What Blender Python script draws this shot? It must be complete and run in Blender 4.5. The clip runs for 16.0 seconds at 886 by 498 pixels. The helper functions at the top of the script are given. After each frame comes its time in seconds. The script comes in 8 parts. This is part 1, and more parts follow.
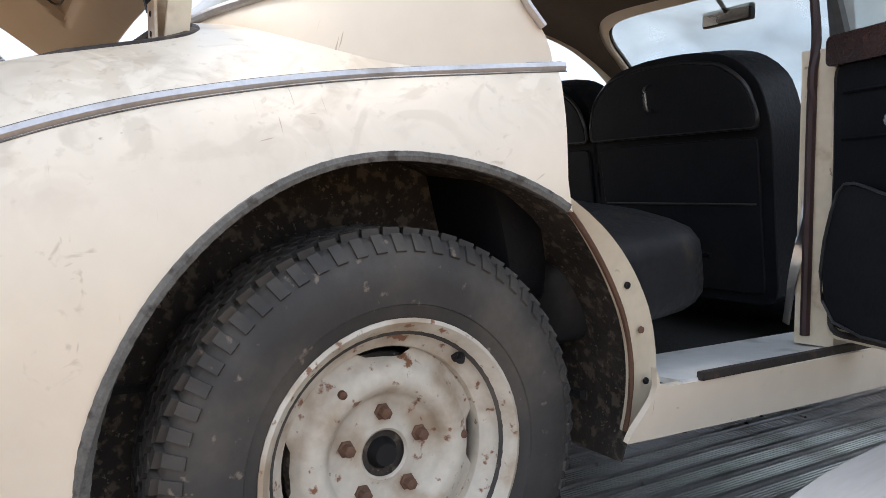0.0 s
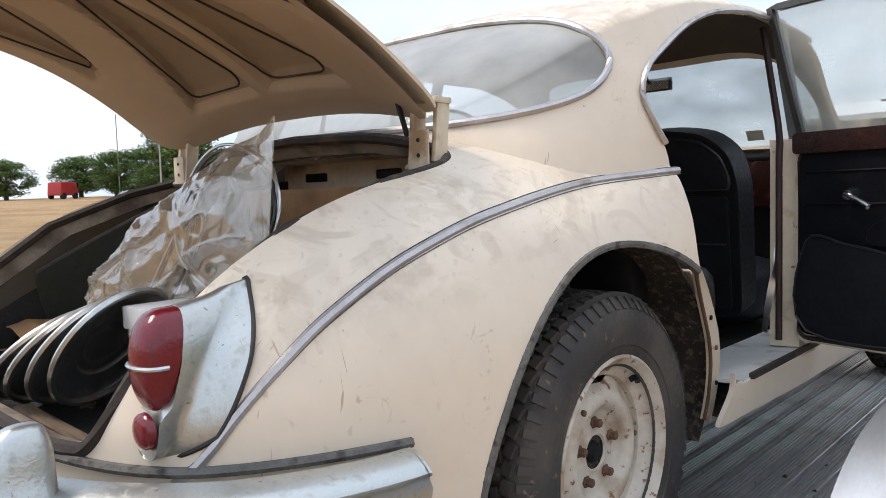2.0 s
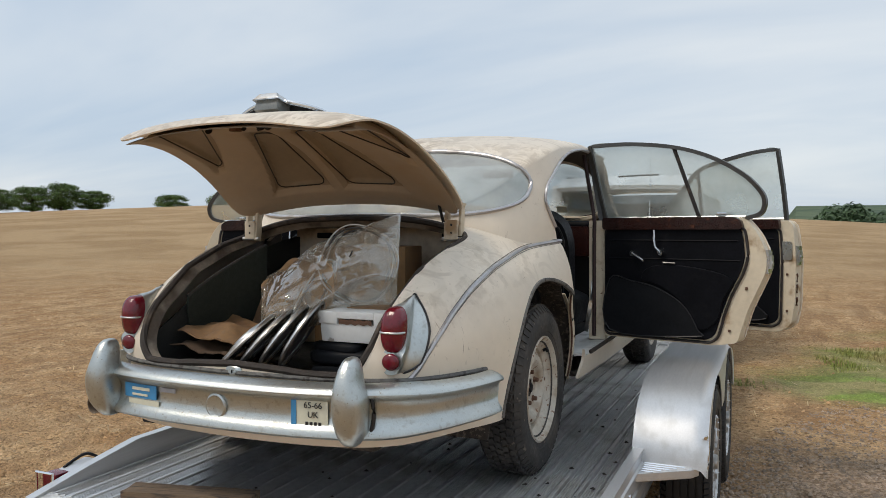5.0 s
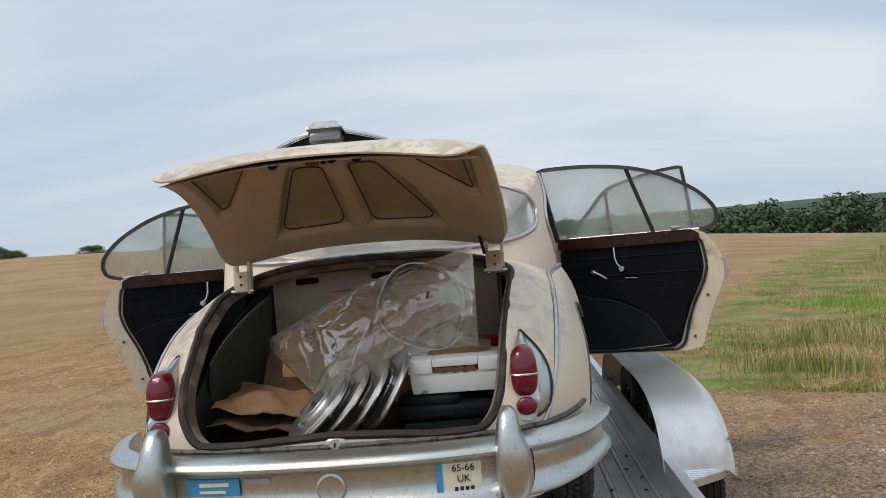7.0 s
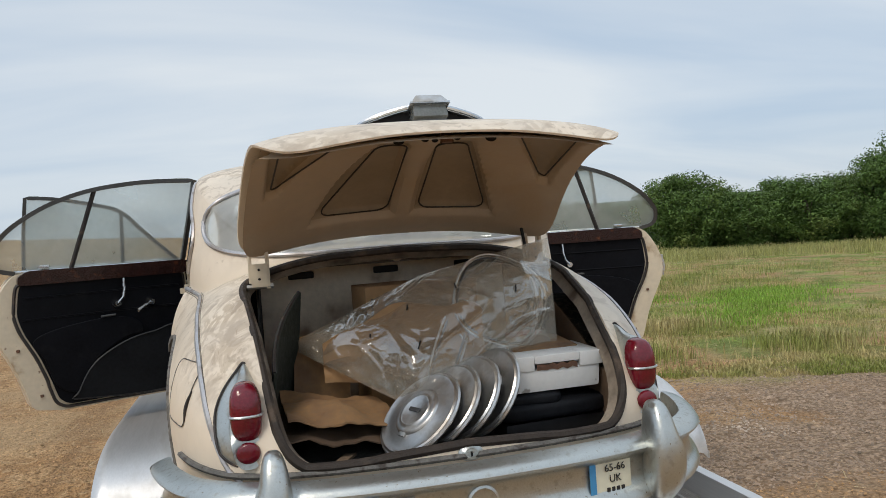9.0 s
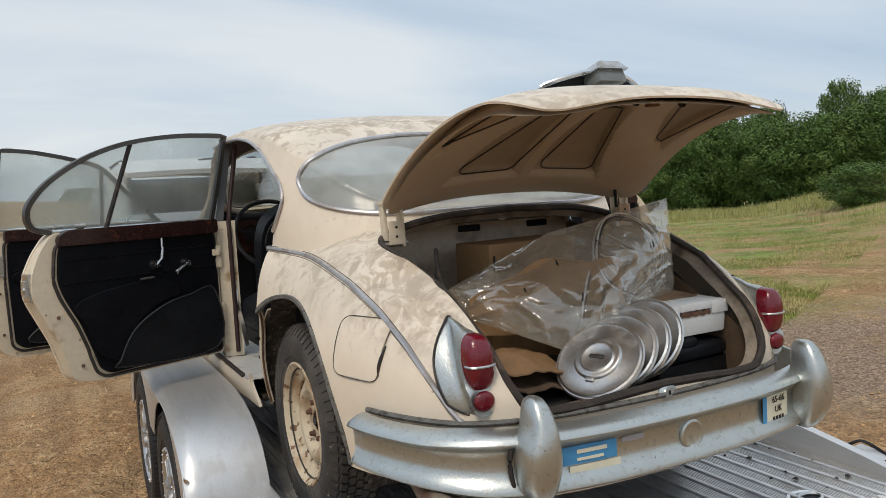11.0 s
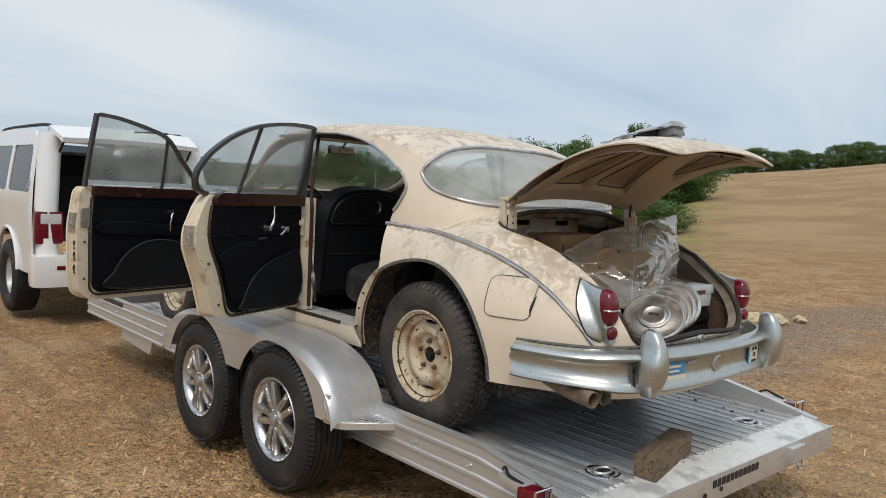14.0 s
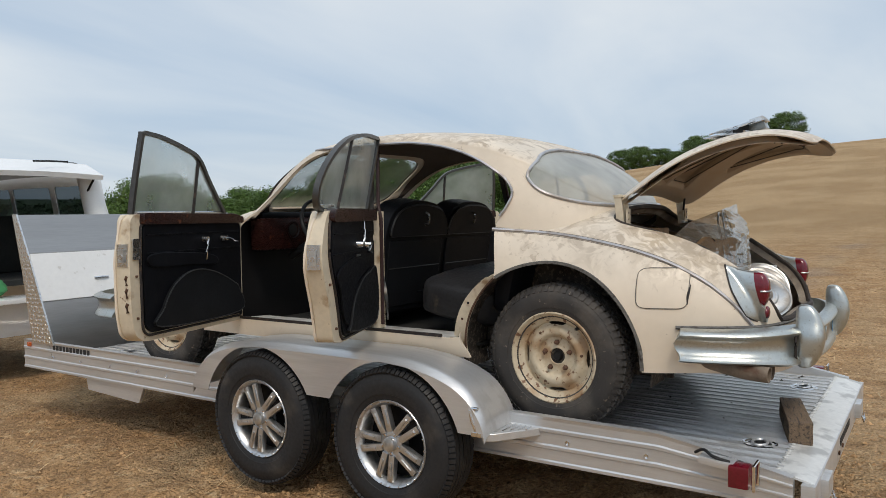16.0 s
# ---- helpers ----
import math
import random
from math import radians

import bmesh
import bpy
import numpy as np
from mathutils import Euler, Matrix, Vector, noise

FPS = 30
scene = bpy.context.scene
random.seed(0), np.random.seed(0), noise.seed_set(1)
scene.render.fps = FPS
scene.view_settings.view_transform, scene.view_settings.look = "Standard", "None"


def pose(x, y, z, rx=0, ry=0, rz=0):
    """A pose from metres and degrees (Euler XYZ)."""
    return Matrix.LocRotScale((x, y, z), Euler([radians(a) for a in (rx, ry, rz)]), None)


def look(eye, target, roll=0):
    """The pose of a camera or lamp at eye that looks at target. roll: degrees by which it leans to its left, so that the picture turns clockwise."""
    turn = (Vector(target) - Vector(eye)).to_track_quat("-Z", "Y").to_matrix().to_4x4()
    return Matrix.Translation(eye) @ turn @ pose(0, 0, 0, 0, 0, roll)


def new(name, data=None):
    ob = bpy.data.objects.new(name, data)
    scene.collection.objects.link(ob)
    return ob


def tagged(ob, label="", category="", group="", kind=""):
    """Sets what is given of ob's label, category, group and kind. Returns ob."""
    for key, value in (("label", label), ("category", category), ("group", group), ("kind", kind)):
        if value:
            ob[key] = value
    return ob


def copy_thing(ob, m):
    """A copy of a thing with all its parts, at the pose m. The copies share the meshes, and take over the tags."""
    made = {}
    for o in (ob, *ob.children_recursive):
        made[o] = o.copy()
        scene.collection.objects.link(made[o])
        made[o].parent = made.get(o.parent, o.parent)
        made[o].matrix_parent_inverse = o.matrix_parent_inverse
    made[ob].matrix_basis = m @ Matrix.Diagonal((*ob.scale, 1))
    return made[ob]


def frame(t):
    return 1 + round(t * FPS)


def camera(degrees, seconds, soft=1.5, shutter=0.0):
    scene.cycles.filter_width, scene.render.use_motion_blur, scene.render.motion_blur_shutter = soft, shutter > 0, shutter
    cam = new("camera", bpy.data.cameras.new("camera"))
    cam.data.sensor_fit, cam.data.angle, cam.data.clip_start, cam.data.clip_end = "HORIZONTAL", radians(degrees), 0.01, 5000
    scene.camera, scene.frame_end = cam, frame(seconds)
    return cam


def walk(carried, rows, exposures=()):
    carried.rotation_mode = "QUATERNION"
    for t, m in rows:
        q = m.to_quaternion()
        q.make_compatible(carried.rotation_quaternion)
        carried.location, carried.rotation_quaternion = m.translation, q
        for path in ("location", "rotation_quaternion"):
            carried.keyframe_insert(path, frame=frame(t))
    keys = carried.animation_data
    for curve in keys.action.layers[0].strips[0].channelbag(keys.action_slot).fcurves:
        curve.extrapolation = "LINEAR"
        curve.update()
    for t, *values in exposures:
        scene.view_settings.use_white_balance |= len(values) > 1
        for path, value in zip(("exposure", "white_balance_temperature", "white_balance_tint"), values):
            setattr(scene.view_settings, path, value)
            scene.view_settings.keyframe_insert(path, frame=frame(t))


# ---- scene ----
cam = camera(60.7, 16.0, 0.85)
PATH = [
    (0, (1.682, -0.52, 1.118), (-0.012, 0.533, 0.976), -0.2),
    (0.5, (1.779, -0.681, 1.152), (0.118, 0.421, 0.985), -1.2),
    (1, (1.755, -0.943, 1.158), (0.19, 0.291, 0.989), -1.5),
    (1.5, (1.645, -1.146, 1.169), (0.187, 0.214, 1.014), -1.8),
    (2, (1.523, -1.361, 1.278), (0.173, 0.108, 1.139), -1.7),
    (2.5, (1.523, -1.694, 1.34), (0.273, -0.138, 1.209), -0.6),
    (3, (1.638, -2.025, 1.34), (0.48, -0.398, 1.229), -0.0),
    (3.5, (1.715, -2.301, 1.365), (0.644, -0.614, 1.266), 0.6),
    (6, (1.213, -3.073, 1.387), (0.681, -1.145, 1.367), -2.7),
    (6.5, (0.852, -2.982, 1.416), (0.511, -1.011, 1.409), -4.2),
    (7, (0.505, -3.023, 1.423), (0.347, -1.029, 1.428), -4.9),
    (7.5, (0.235, -3.022, 1.42), (0.258, -1.023, 1.431), -4.9),
    (8, (0.046, -2.889, 1.444), (0.228, -0.897, 1.447), -4.7),
    (8.5, (-0.19, -2.824, 1.442), (0.159, -0.855, 1.42), -4.4),
    (9, (-0.49, -2.775, 1.469), (-0.001, -0.837, 1.425), -4.0),
    (9.5, (-0.713, -2.701, 1.475), (-0.117, -0.793, 1.394), -3.9),
    (10, (-0.941, -2.562, 1.512), (-0.249, -0.689, 1.4), -4.2),
    (12.5, (-2.257, -2.485, 1.485), (-1.038, -0.91, 1.298), 0.8),
    (13, (-2.511, -2.656, 1.491), (-1.23, -1.131, 1.302), 2.0),
    (13.5, (-2.767, -2.686, 1.5), (-1.454, -1.188, 1.323), 2.7),
    (14, (-2.972, -2.598, 1.483), (-1.637, -1.116, 1.333), 2.9),
    (14.5, (-3.09, -2.386, 1.487), (-1.707, -0.947, 1.36), 2.1),
    (15, (-3.251, -2.181, 1.469), (-1.788, -0.821, 1.367), 0.8),
    (15.5, (-3.558, -1.878, 1.429), (-1.99, -0.639, 1.338), -0.4),
    (16, (-3.881, -1.497, 1.396), (-2.214, -0.396, 1.304), -0.8),
]
walk(cam, [(t, look(eye, target, roll)) for t, eye, target, roll in PATH], [(0, 1.05, 6380, 15), (1.0, 0.92, 6450, 15), (2.0, 0.66, 6550, 16), (3.0, 0.40, 6700, 14), (3.7, 0.22, 6700, 12), (6.0, 0.02, 6600, 11), (10.0, 0.03, 6650, 11), (12.5, 0.03, 6750, 11), (16.0, 0.0, 6600, 11)])

# ---- world, sun, exposure ----
SUN_EL, SUN_AZ = 54.0, 228.0
world = bpy.data.worlds.new("sky")
scene.world = world
world.use_nodes = True
wn, wl = world.node_tree.nodes, world.node_tree.links
wn.clear()
w_out = wn.new("ShaderNodeOutputWorld")
w_bg = wn.new("ShaderNodeBackground")
w_bg.inputs["Strength"].default_value = 0.12
w_sky = wn.new("ShaderNodeTexSky")
w_sky.sky_type = "NISHITA"
w_sky.sun_disc = False
w_sky.sun_elevation = radians(SUN_EL)
w_sky.sun_rotation = radians(SUN_AZ)
w_sky.dust_density = 2.0
w_tc = wn.new("ShaderNodeTexCoord")
# overcast sheet: long flat streaks, stretched along the horizon
w_sep = wn.new("ShaderNodeSeparateXYZ")
wl.new(w_tc.outputs["Generated"], w_sep.inputs[0])
w_up = wn.new("ShaderNodeMath")
w_up.operation = "ADD"
w_up.inputs[1].default_value = 0.22
wl.new(w_sep.outputs[2], w_up.inputs[0])
w_div = wn.new("ShaderNodeVectorMath")
w_div.operation = "DIVIDE"
wl.new(w_tc.outputs["Generated"], w_div.inputs[0])
w_com = wn.new("ShaderNodeCombineXYZ")
for k in range(3):
    wl.new(w_up.outputs[0], w_com.inputs[k])
wl.new(w_com.outputs[0], w_div.inputs[1])
w_map = wn.new("ShaderNodeMapping")
w_map.inputs["Rotation"].default_value = (0, 0, radians(24))
w_map.inputs["Scale"].default_value = (0.5, 1.25, 1.0)
wl.new(w_div.outputs[0], w_map.inputs[0])
w_noise = wn.new("ShaderNodeTexNoise")
w_noise.inputs["Scale"].default_value = 0.95
w_noise.inputs["Detail"].default_value = 5.0
w_noise.inputs["Roughness"].default_value = 0.5
w_noise.inputs["Distortion"].default_value = 0.5
wl.new(w_map.outputs[0], w_noise.inputs["Vector"])
w_ramp = wn.new("ShaderNodeValToRGB")
w_ramp.color_ramp.elements[0].position = 0.30
w_ramp.color_ramp.elements[0].color = (3.75, 4.85, 6.15, 1)
w_ramp.color_ramp.elements[1].position = 0.70
w_ramp.color_ramp.elements[1].color = (6.3, 6.85, 7.25, 1)
wl.new(w_noise.outputs["Fac"], w_ramp.inputs[0])
w_mix = wn.new("ShaderNodeMix")
w_mix.data_type = "RGBA"
w_mix.inputs[0].default_value = 0.86
wl.new(w_sky.outputs[0], w_mix.inputs[6])
wl.new(w_ramp.outputs[0], w_mix.inputs[7])
# an overcast sky is brightest overhead
w_zen = wn.new("ShaderNodeMapRange")
w_zen.interpolation_type = "SMOOTHSTEP"
w_zen.inputs[1].default_value, w_zen.inputs[2].default_value, w_zen.inputs[3].default_value, w_zen.inputs[4].default_value = 0.30, 1.0, 0.12, 0.165
wl.new(w_sep.outputs[2], w_zen.inputs[0])
wl.new(w_zen.outputs[0], w_bg.inputs["Strength"])
wl.new(w_mix.outputs[2], w_bg.inputs[0])
wl.new(w_bg.outputs[0], w_out.inputs[0])

sun = new("sun", bpy.data.lights.new("sun", "SUN"))
sun.data.energy, sun.data.angle, sun.data.color = 1.45, radians(16), (1.0, 0.90, 0.76)
sun.matrix_world = look((0, 0, 0), (-math.sin(radians(SUN_AZ)) * math.cos(radians(SUN_EL)), -math.cos(radians(SUN_AZ)) * math.cos(radians(SUN_EL)), -math.sin(radians(SUN_EL))))

# ---- materials ----
def mat(name, col, rough=0.6, metal=0.0, var=0.12, scale=6.0, bump=0.0, bscale=60.0, alt=None, alt_at=0.6, alt_w=0.08,
        alt_scale=3.0, coat=0.0, spec=0.5, alt_rough=None, stretch=(1, 1, 1), alt2=None, alt2_at=0.7, alt2_scale=20.0, rand=0.0, trans=0.0):
    """A surface with fine and coarse variation; alt and alt2 are stains or wear with their own colour."""
    m = bpy.data.materials.new(name)
    m.use_nodes = True
    n, l = m.node_tree.nodes, m.node_tree.links
    b = n["Principled BSDF"]
    tc = n.new("ShaderNodeTexCoord")
    mp = n.new("ShaderNodeMapping")
    mp.inputs["Scale"].default_value = stretch
    l.new(tc.outputs["Object"], mp.inputs[0])
    def noise_node(s, d=4.0):
        t = n.new("ShaderNodeTexNoise")
        t.inputs["Scale"].default_value = s
        t.inputs["Detail"].default_value = d
        l.new(mp.outputs[0], t.inputs["Vector"])
        return t
    def mixc(a, bcol, fac):
        x = n.new("ShaderNodeMix")
        x.data_type = "RGBA"
        if isinstance(a, tuple):
            x.inputs[6].default_value = a
        else:
            l.new(a, x.inputs[6])
        x.inputs[7].default_value = (*bcol, 1)
        l.new(fac, x.inputs[0])
        return x.outputs[2]
    def step(val, at, w):
        r = n.new("ShaderNodeMapRange")
        r.interpolation_type = "SMOOTHSTEP"
        r.inputs[1].default_value, r.inputs[2].default_value = at - w, at + w
        l.new(val, r.inputs[0])
        return r.outputs[0]
    n1 = noise_node(scale)
    n2 = noise_node(scale * 9, 5.0)
    add = n.new("ShaderNodeMath")
    add.operation = "ADD"
    l.new(n1.outputs["Fac"], add.inputs[0])
    l.new(n2.outputs["Fac"], add.inputs[1])
    lo, hi = [c * (1 - var) for c in col], [min(1, c * (1 + var)) for c in col]
    r = n.new("ShaderNodeMapRange")
    r.inputs[1].default_value, r.inputs[2].default_value = 0.7, 1.3
    l.new(add.outputs[0], r.inputs[0])
    c = mixc((*lo, 1), hi, r.outputs[0])
    ro = None
    if alt:
        s = step(noise_node(alt_scale, 7.0).outputs["Fac"], alt_at, alt_w)
        c = mixc(c, alt, s)
        if alt_rough is not None:
            rr = n.new("ShaderNodeMapRange")
            rr.inputs[3].default_value, rr.inputs[4].default_value = rough, alt_rough
            l.new(s, rr.inputs[0])
            ro = rr.outputs[0]
    if alt2:
        c = mixc(c, alt2, step(noise_node(alt2_scale, 8.0).outputs["Fac"], alt2_at, 0.04))
    if rand:
        oi = n.new("ShaderNodeObjectInfo")
        hsv = n.new("ShaderNodeHueSaturation")
        mr = n.new("ShaderNodeMapRange")
        mr.inputs[3].default_value, mr.inputs[4].default_value = 1 - rand, 1 + rand
        l.new(oi.outputs["Random"], mr.inputs[0])
        l.new(mr.outputs[0], hsv.inputs["Value"])
        l.new(c, hsv.inputs["Color"])
        c = hsv.outputs[0]
    l.new(c, b.inputs["Base Color"])
    if ro is None:
        rr = n.new("ShaderNodeMapRange")
        rr.inputs[1].default_value, rr.inputs[2].default_value = 0.3, 0.7
        rr.inputs[3].default_value, rr.inputs[4].default_value = max(0.02, rough * 0.8), min(1, rough * 1.2)
        l.new(n2.outputs["Fac"], rr.inputs[0])
        ro = rr.outputs[0]
    l.new(ro, b.inputs["Roughness"])
    b.inputs["Metallic"].default_value = metal
    b.inputs["Specular IOR Level"].default_value = spec
    b.inputs["Coat Weight"].default_value = coat
    b.inputs["Transmission Weight"].default_value = trans
    if bump:
        bn = n.new("ShaderNodeBump")
        bn.inputs["Strength"].default_value = bump
        bn.inputs["Distance"].default_value = 0.01
        l.new(noise_node(bscale, 6.0).outputs["Fac"], bn.inputs["Height"])
        l.new(bn.outputs[0], b.inputs["Normal"])
    return m


def glass(name, tint=(0.9, 0.95, 0.93), rough=0.05, dusty=0.25, dust=(0.45, 0.44, 0.4)):
    """Thin pane: clear with a mirror at its face, and a film of dust over it."""
    m = bpy.data.materials.new(name)
    m.use_nodes = True
    n, l = m.node_tree.nodes, m.node_tree.links
    n.clear()
    out, mx, mx2 = n.new("ShaderNodeOutputMaterial"), n.new("ShaderNodeMixShader"), n.new("ShaderNodeMixShader")
    tr, gl, df = n.new("ShaderNodeBsdfTransparent"), n.new("ShaderNodeBsdfGlossy"), n.new("ShaderNodeBsdfDiffuse")
    lw, pw, fr = n.new("ShaderNodeLayerWeight"), n.new("ShaderNodeMath"), n.new("ShaderNodeMapRange")
    pw.operation = "POWER"
    pw.inputs[1].default_value = 4.0
    l.new(lw.outputs["Facing"], pw.inputs[0])
    l.new(pw.outputs[0], fr.inputs[0])
    fr.inputs[3].default_value, fr.inputs[4].default_value = 0.05, 0.9
    tr.inputs[0].default_value = (*tint, 1)
    gl.inputs["Roughness"].default_value = rough
    df.inputs[0].default_value = (*dust, 1)
    no, rp = n.new("ShaderNodeTexNoise"), n.new("ShaderNodeMapRange")
    tc = n.new("ShaderNodeTexCoord")
    l.new(tc.outputs["Object"], no.inputs["Vector"])
    no.inputs["Scale"].default_value, no.inputs["Detail"].default_value = 5.0, 6.0
    rp.inputs[1].default_value, rp.inputs[2].default_value = 0.3, 0.75
    rp.inputs[3].default_value, rp.inputs[4].default_value = dusty * 0.7, dusty * 1.4
    l.new(no.outputs["Fac"], rp.inputs[0])
    l.new(fr.outputs[0], mx.inputs[0])
    l.new(tr.outputs[0], mx.inputs[1])
    l.new(gl.outputs[0], mx.inputs[2])
    l.new(rp.outputs[0], mx2.inputs[0])
    l.new(mx.outputs[0], mx2.inputs[1])
    l.new(df.outputs[0], mx2.inputs[2])
    l.new(mx2.outputs[0], out.inputs[0])
    return m


def cream_paint():
    """Old cream paint: swirls of settled dust on what faces up, specks, and thin scratches."""
    m = mat("cream_paint", (0.76, 0.66, 0.53), 0.42, var=0.04, scale=2.2, bump=0.04, bscale=22, alt=(0.60, 0.49, 0.36), alt_at=0.76, alt_w=0.12, alt_scale=3.4, alt_rough=0.7, alt2=(0.26, 0.17, 0.10), alt2_at=0.755, alt2_scale=38)
    n, l = m.node_tree.nodes, m.node_tree.links
    b = n["Principled BSDF"]
    src = b.inputs["Base Color"].links[0].from_socket
    tc, g, sp = n.new("ShaderNodeTexCoord"), n.new("ShaderNodeNewGeometry"), n.new("ShaderNodeSeparateXYZ")
    l.new(g.outputs["Normal"], sp.inputs[0])
    def rng(s, a, c):
        r = n.new("ShaderNodeMapRange")
        r.interpolation_type = "SMOOTHSTEP"
        r.inputs[1].default_value, r.inputs[2].default_value = a, c
        l.new(s, r.inputs[0])
        return r.outputs[0]
    def mul(a, c):
        x = n.new("ShaderNodeMath")
        x.operation = "MULTIPLY"
        for k, s in enumerate((a, c)):
            if isinstance(s, float):
                x.inputs[k].default_value = s
            else:
                l.new(s, x.inputs[k])
        return x.outputs[0]
    def tex(scale, detail, dist, stretch=(1, 1, 1), rot=(0, 0, 0)):
        mp, t = n.new("ShaderNodeMapping"), n.new("ShaderNodeTexNoise")
        mp.inputs["Scale"].default_value, mp.inputs["Rotation"].default_value = stretch, rot
        l.new(tc.outputs["Object"], mp.inputs[0])
        l.new(mp.outputs[0], t.inputs["Vector"])
        t.inputs["Scale"].default_value, t.inputs["Detail"].default_value, t.inputs["Distortion"].default_value = scale, detail, dist
        return t.outputs["Fac"]
    def mix(a, c, fac):
        x = n.new("ShaderNodeMix")
        x.data_type = "RGBA"
        l.new(a, x.inputs[6])
        x.inputs[7].default_value = (*c, 1)
        l.new(fac, x.inputs[0])
        return x.outputs[2]
    up = rng(sp.outputs[2], 0.22, 0.78)
    # the left side and the roof are dirtier than the right wing
    ob = n.new("ShaderNodeSeparateXYZ")
    l.new(tc.outputs["Object"], ob.inputs[0])
    side = n.new("ShaderNodeMapRange")
    side.inputs[1].default_value, side.inputs[2].default_value, side.inputs[3].default_value, side.inputs[4].default_value = 0.62, -0.05, 0.50, 1.0
    l.new(ob.outputs[0], side.inputs[0])
    up = mul(up, side.outputs[0])
    c = mix(src, (0.47, 0.365, 0.245), mul(mul(rng(tex(3.0, 4, 0.8), 0.38, 0.58), mul(rng(tex(8.0, 7, 3.6), 0.40, 0.56), up)), 0.9))
    c = mix(c, (0.30, 0.215, 0.135), mul(mul(rng(tex(6.0, 9, 3.0), 0.51, 0.64), up), 0.75))
    c = mix(c, (0.30, 0.22, 0.15), mul(mul(rng(tex(55.0, 5, 0.3), 0.60, 0.70), up), 0.6))
    # grey film of dust on the shoulders, dirt specks
    c = mix(c, (0.53, 0.465, 0.385), mul(rng(sp.outputs[2], 0.15, 0.6), mul(rng(tex(2.6, 6, 1.0), 0.25, 0.6), 0.5)))
    c = mix(c, (0.40, 0.31, 0.22), mul(mul(rng(tex(26.0, 8, 1.2), 0.60, 0.72), rng(tex(3.2, 4, 0.4), 0.48, 0.62)), 0.55))
    for st, ro in (((2.0, 40, 1.5), (0.5, 0.2, 0.3)), ((40, 3, 2.0), (0.2, 0.6, 0.1))):
        c = mix(c, (0.30, 0.21, 0.14), mul(mul(rng(tex(5.0, 2, 0.25, st, ro), 0.70, 0.74), rng(tex(4.5, 3, 0.0), 0.54, 0.6)), 0.6))
    l.new(c, b.inputs["Base Color"])
    return m


CREAM = cream_paint()
CREAM_IN = mat("cream_jamb", (0.64, 0.555, 0.42), 0.5, var=0.08, scale=5, bump=0.1, alt=(0.32, 0.2, 0.1), alt_at=0.66, alt_w=0.08, alt_scale=9, alt2=(0.16, 0.08, 0.04), alt2_at=0.72, alt2_scale=30)
# dusty cream paint, its colour darkened for the shade under the open lid
LID_IN = mat("shaded_lid_inner_paint", (0.44, 0.35, 0.255), 0.6, var=0.08, scale=3, bump=0.08, alt=(0.42, 0.31, 0.2), alt_at=0.6, alt_w=0.15, alt_scale=4)
BOOT_PAINT = mat("boot_dusty_paint", (0.70, 0.60, 0.47), 0.7, var=0.12, scale=5, bump=0.15, alt=(0.30, 0.21, 0.14), alt_at=0.62, alt_w=0.1, alt_scale=6)
GUTTER = mat("dark_boot_gutter", (0.27, 0.225, 0.175), 0.8, var=0.25, scale=9, bump=0.2, alt=(0.10, 0.075, 0.055), alt_at=0.52, alt_w=0.1, alt_scale=8)
CHROME = mat("pitted_chrome", (0.62, 0.64, 0.66), 0.22, 1.0, var=0.06, scale=12, bump=0.06, bscale=90, alt=(0.42, 0.40, 0.37), alt_at=0.6, alt_w=0.1, alt_scale=9, alt_rough=0.5)
STRIP = mat("dull_wing_strip", (0.50, 0.49, 0.50), 0.38, 0.75, var=0.12, scale=20, alt=(0.36, 0.33, 0.31), alt_at=0.58, alt_w=0.1, alt_scale=12, alt_rough=0.6)
CHROME_GREEN = mat("weathered_chrome", (0.50, 0.525, 0.51), 0.31, 0.88, var=0.06, scale=30, bump=0.10, bscale=160, alt=(0.42, 0.425, 0.40), alt_at=0.62, alt_w=0.10, alt_scale=60, alt_rough=0.45, alt2=(0.26, 0.22, 0.16), alt2_at=0.70, alt2_scale=110)
ALLOY = mat("mill_aluminium", (0.63, 0.635, 0.64), 0.38, 0.65, var=0.06, scale=3, stretch=(6, 0.4, 6), bump=0.04, bscale=30, alt=(0.53, 0.53, 0.525), alt_at=0.6, alt_w=0.12, alt_scale=2.5, alt_rough=0.5)
DECK = mat("worn_deck_aluminium", (0.66, 0.655, 0.65), 0.36, 0.75, var=0.10, scale=3.0, bump=0.04, alt=(0.40, 0.375, 0.34), alt_at=0.60, alt_w=0.12, alt_scale=2.6, alt_rough=0.7, alt2=(0.24, 0.19, 0.15), alt2_at=0.70, alt2_scale=9.0)
DIAMOND = mat("tread_plate", (0.62, 0.63, 0.64), 0.3, 1.0, var=0.06)
MACHINED = mat("machined_alloy_wheel", (0.58, 0.59, 0.60), 0.32, 0.9, var=0.1, scale=14, alt=(0.34, 0.33, 0.31), alt_at=0.6, alt_w=0.1, alt_scale=16, alt_rough=0.6)
# brushed aluminium, its base darkened for the ground it reflects
GUARD = mat("ground_toned_aluminium", (0.33, 0.325, 0.32), 0.36, 0.9, var=0.08, scale=2, stretch=(0.5, 8, 8))
POLISH = mat("bright_aluminium", (0.75, 0.76, 0.77), 0.16, 1.0, var=0.04, scale=3)
WHITE_PLATE = mat("worn_white_skylit_plate", (0.72, 0.72, 0.70), 0.45, 0.25, var=0.1, scale=4, alt=(0.45, 0.45, 0.44), alt_at=0.58, alt_w=0.08, alt_scale=8)
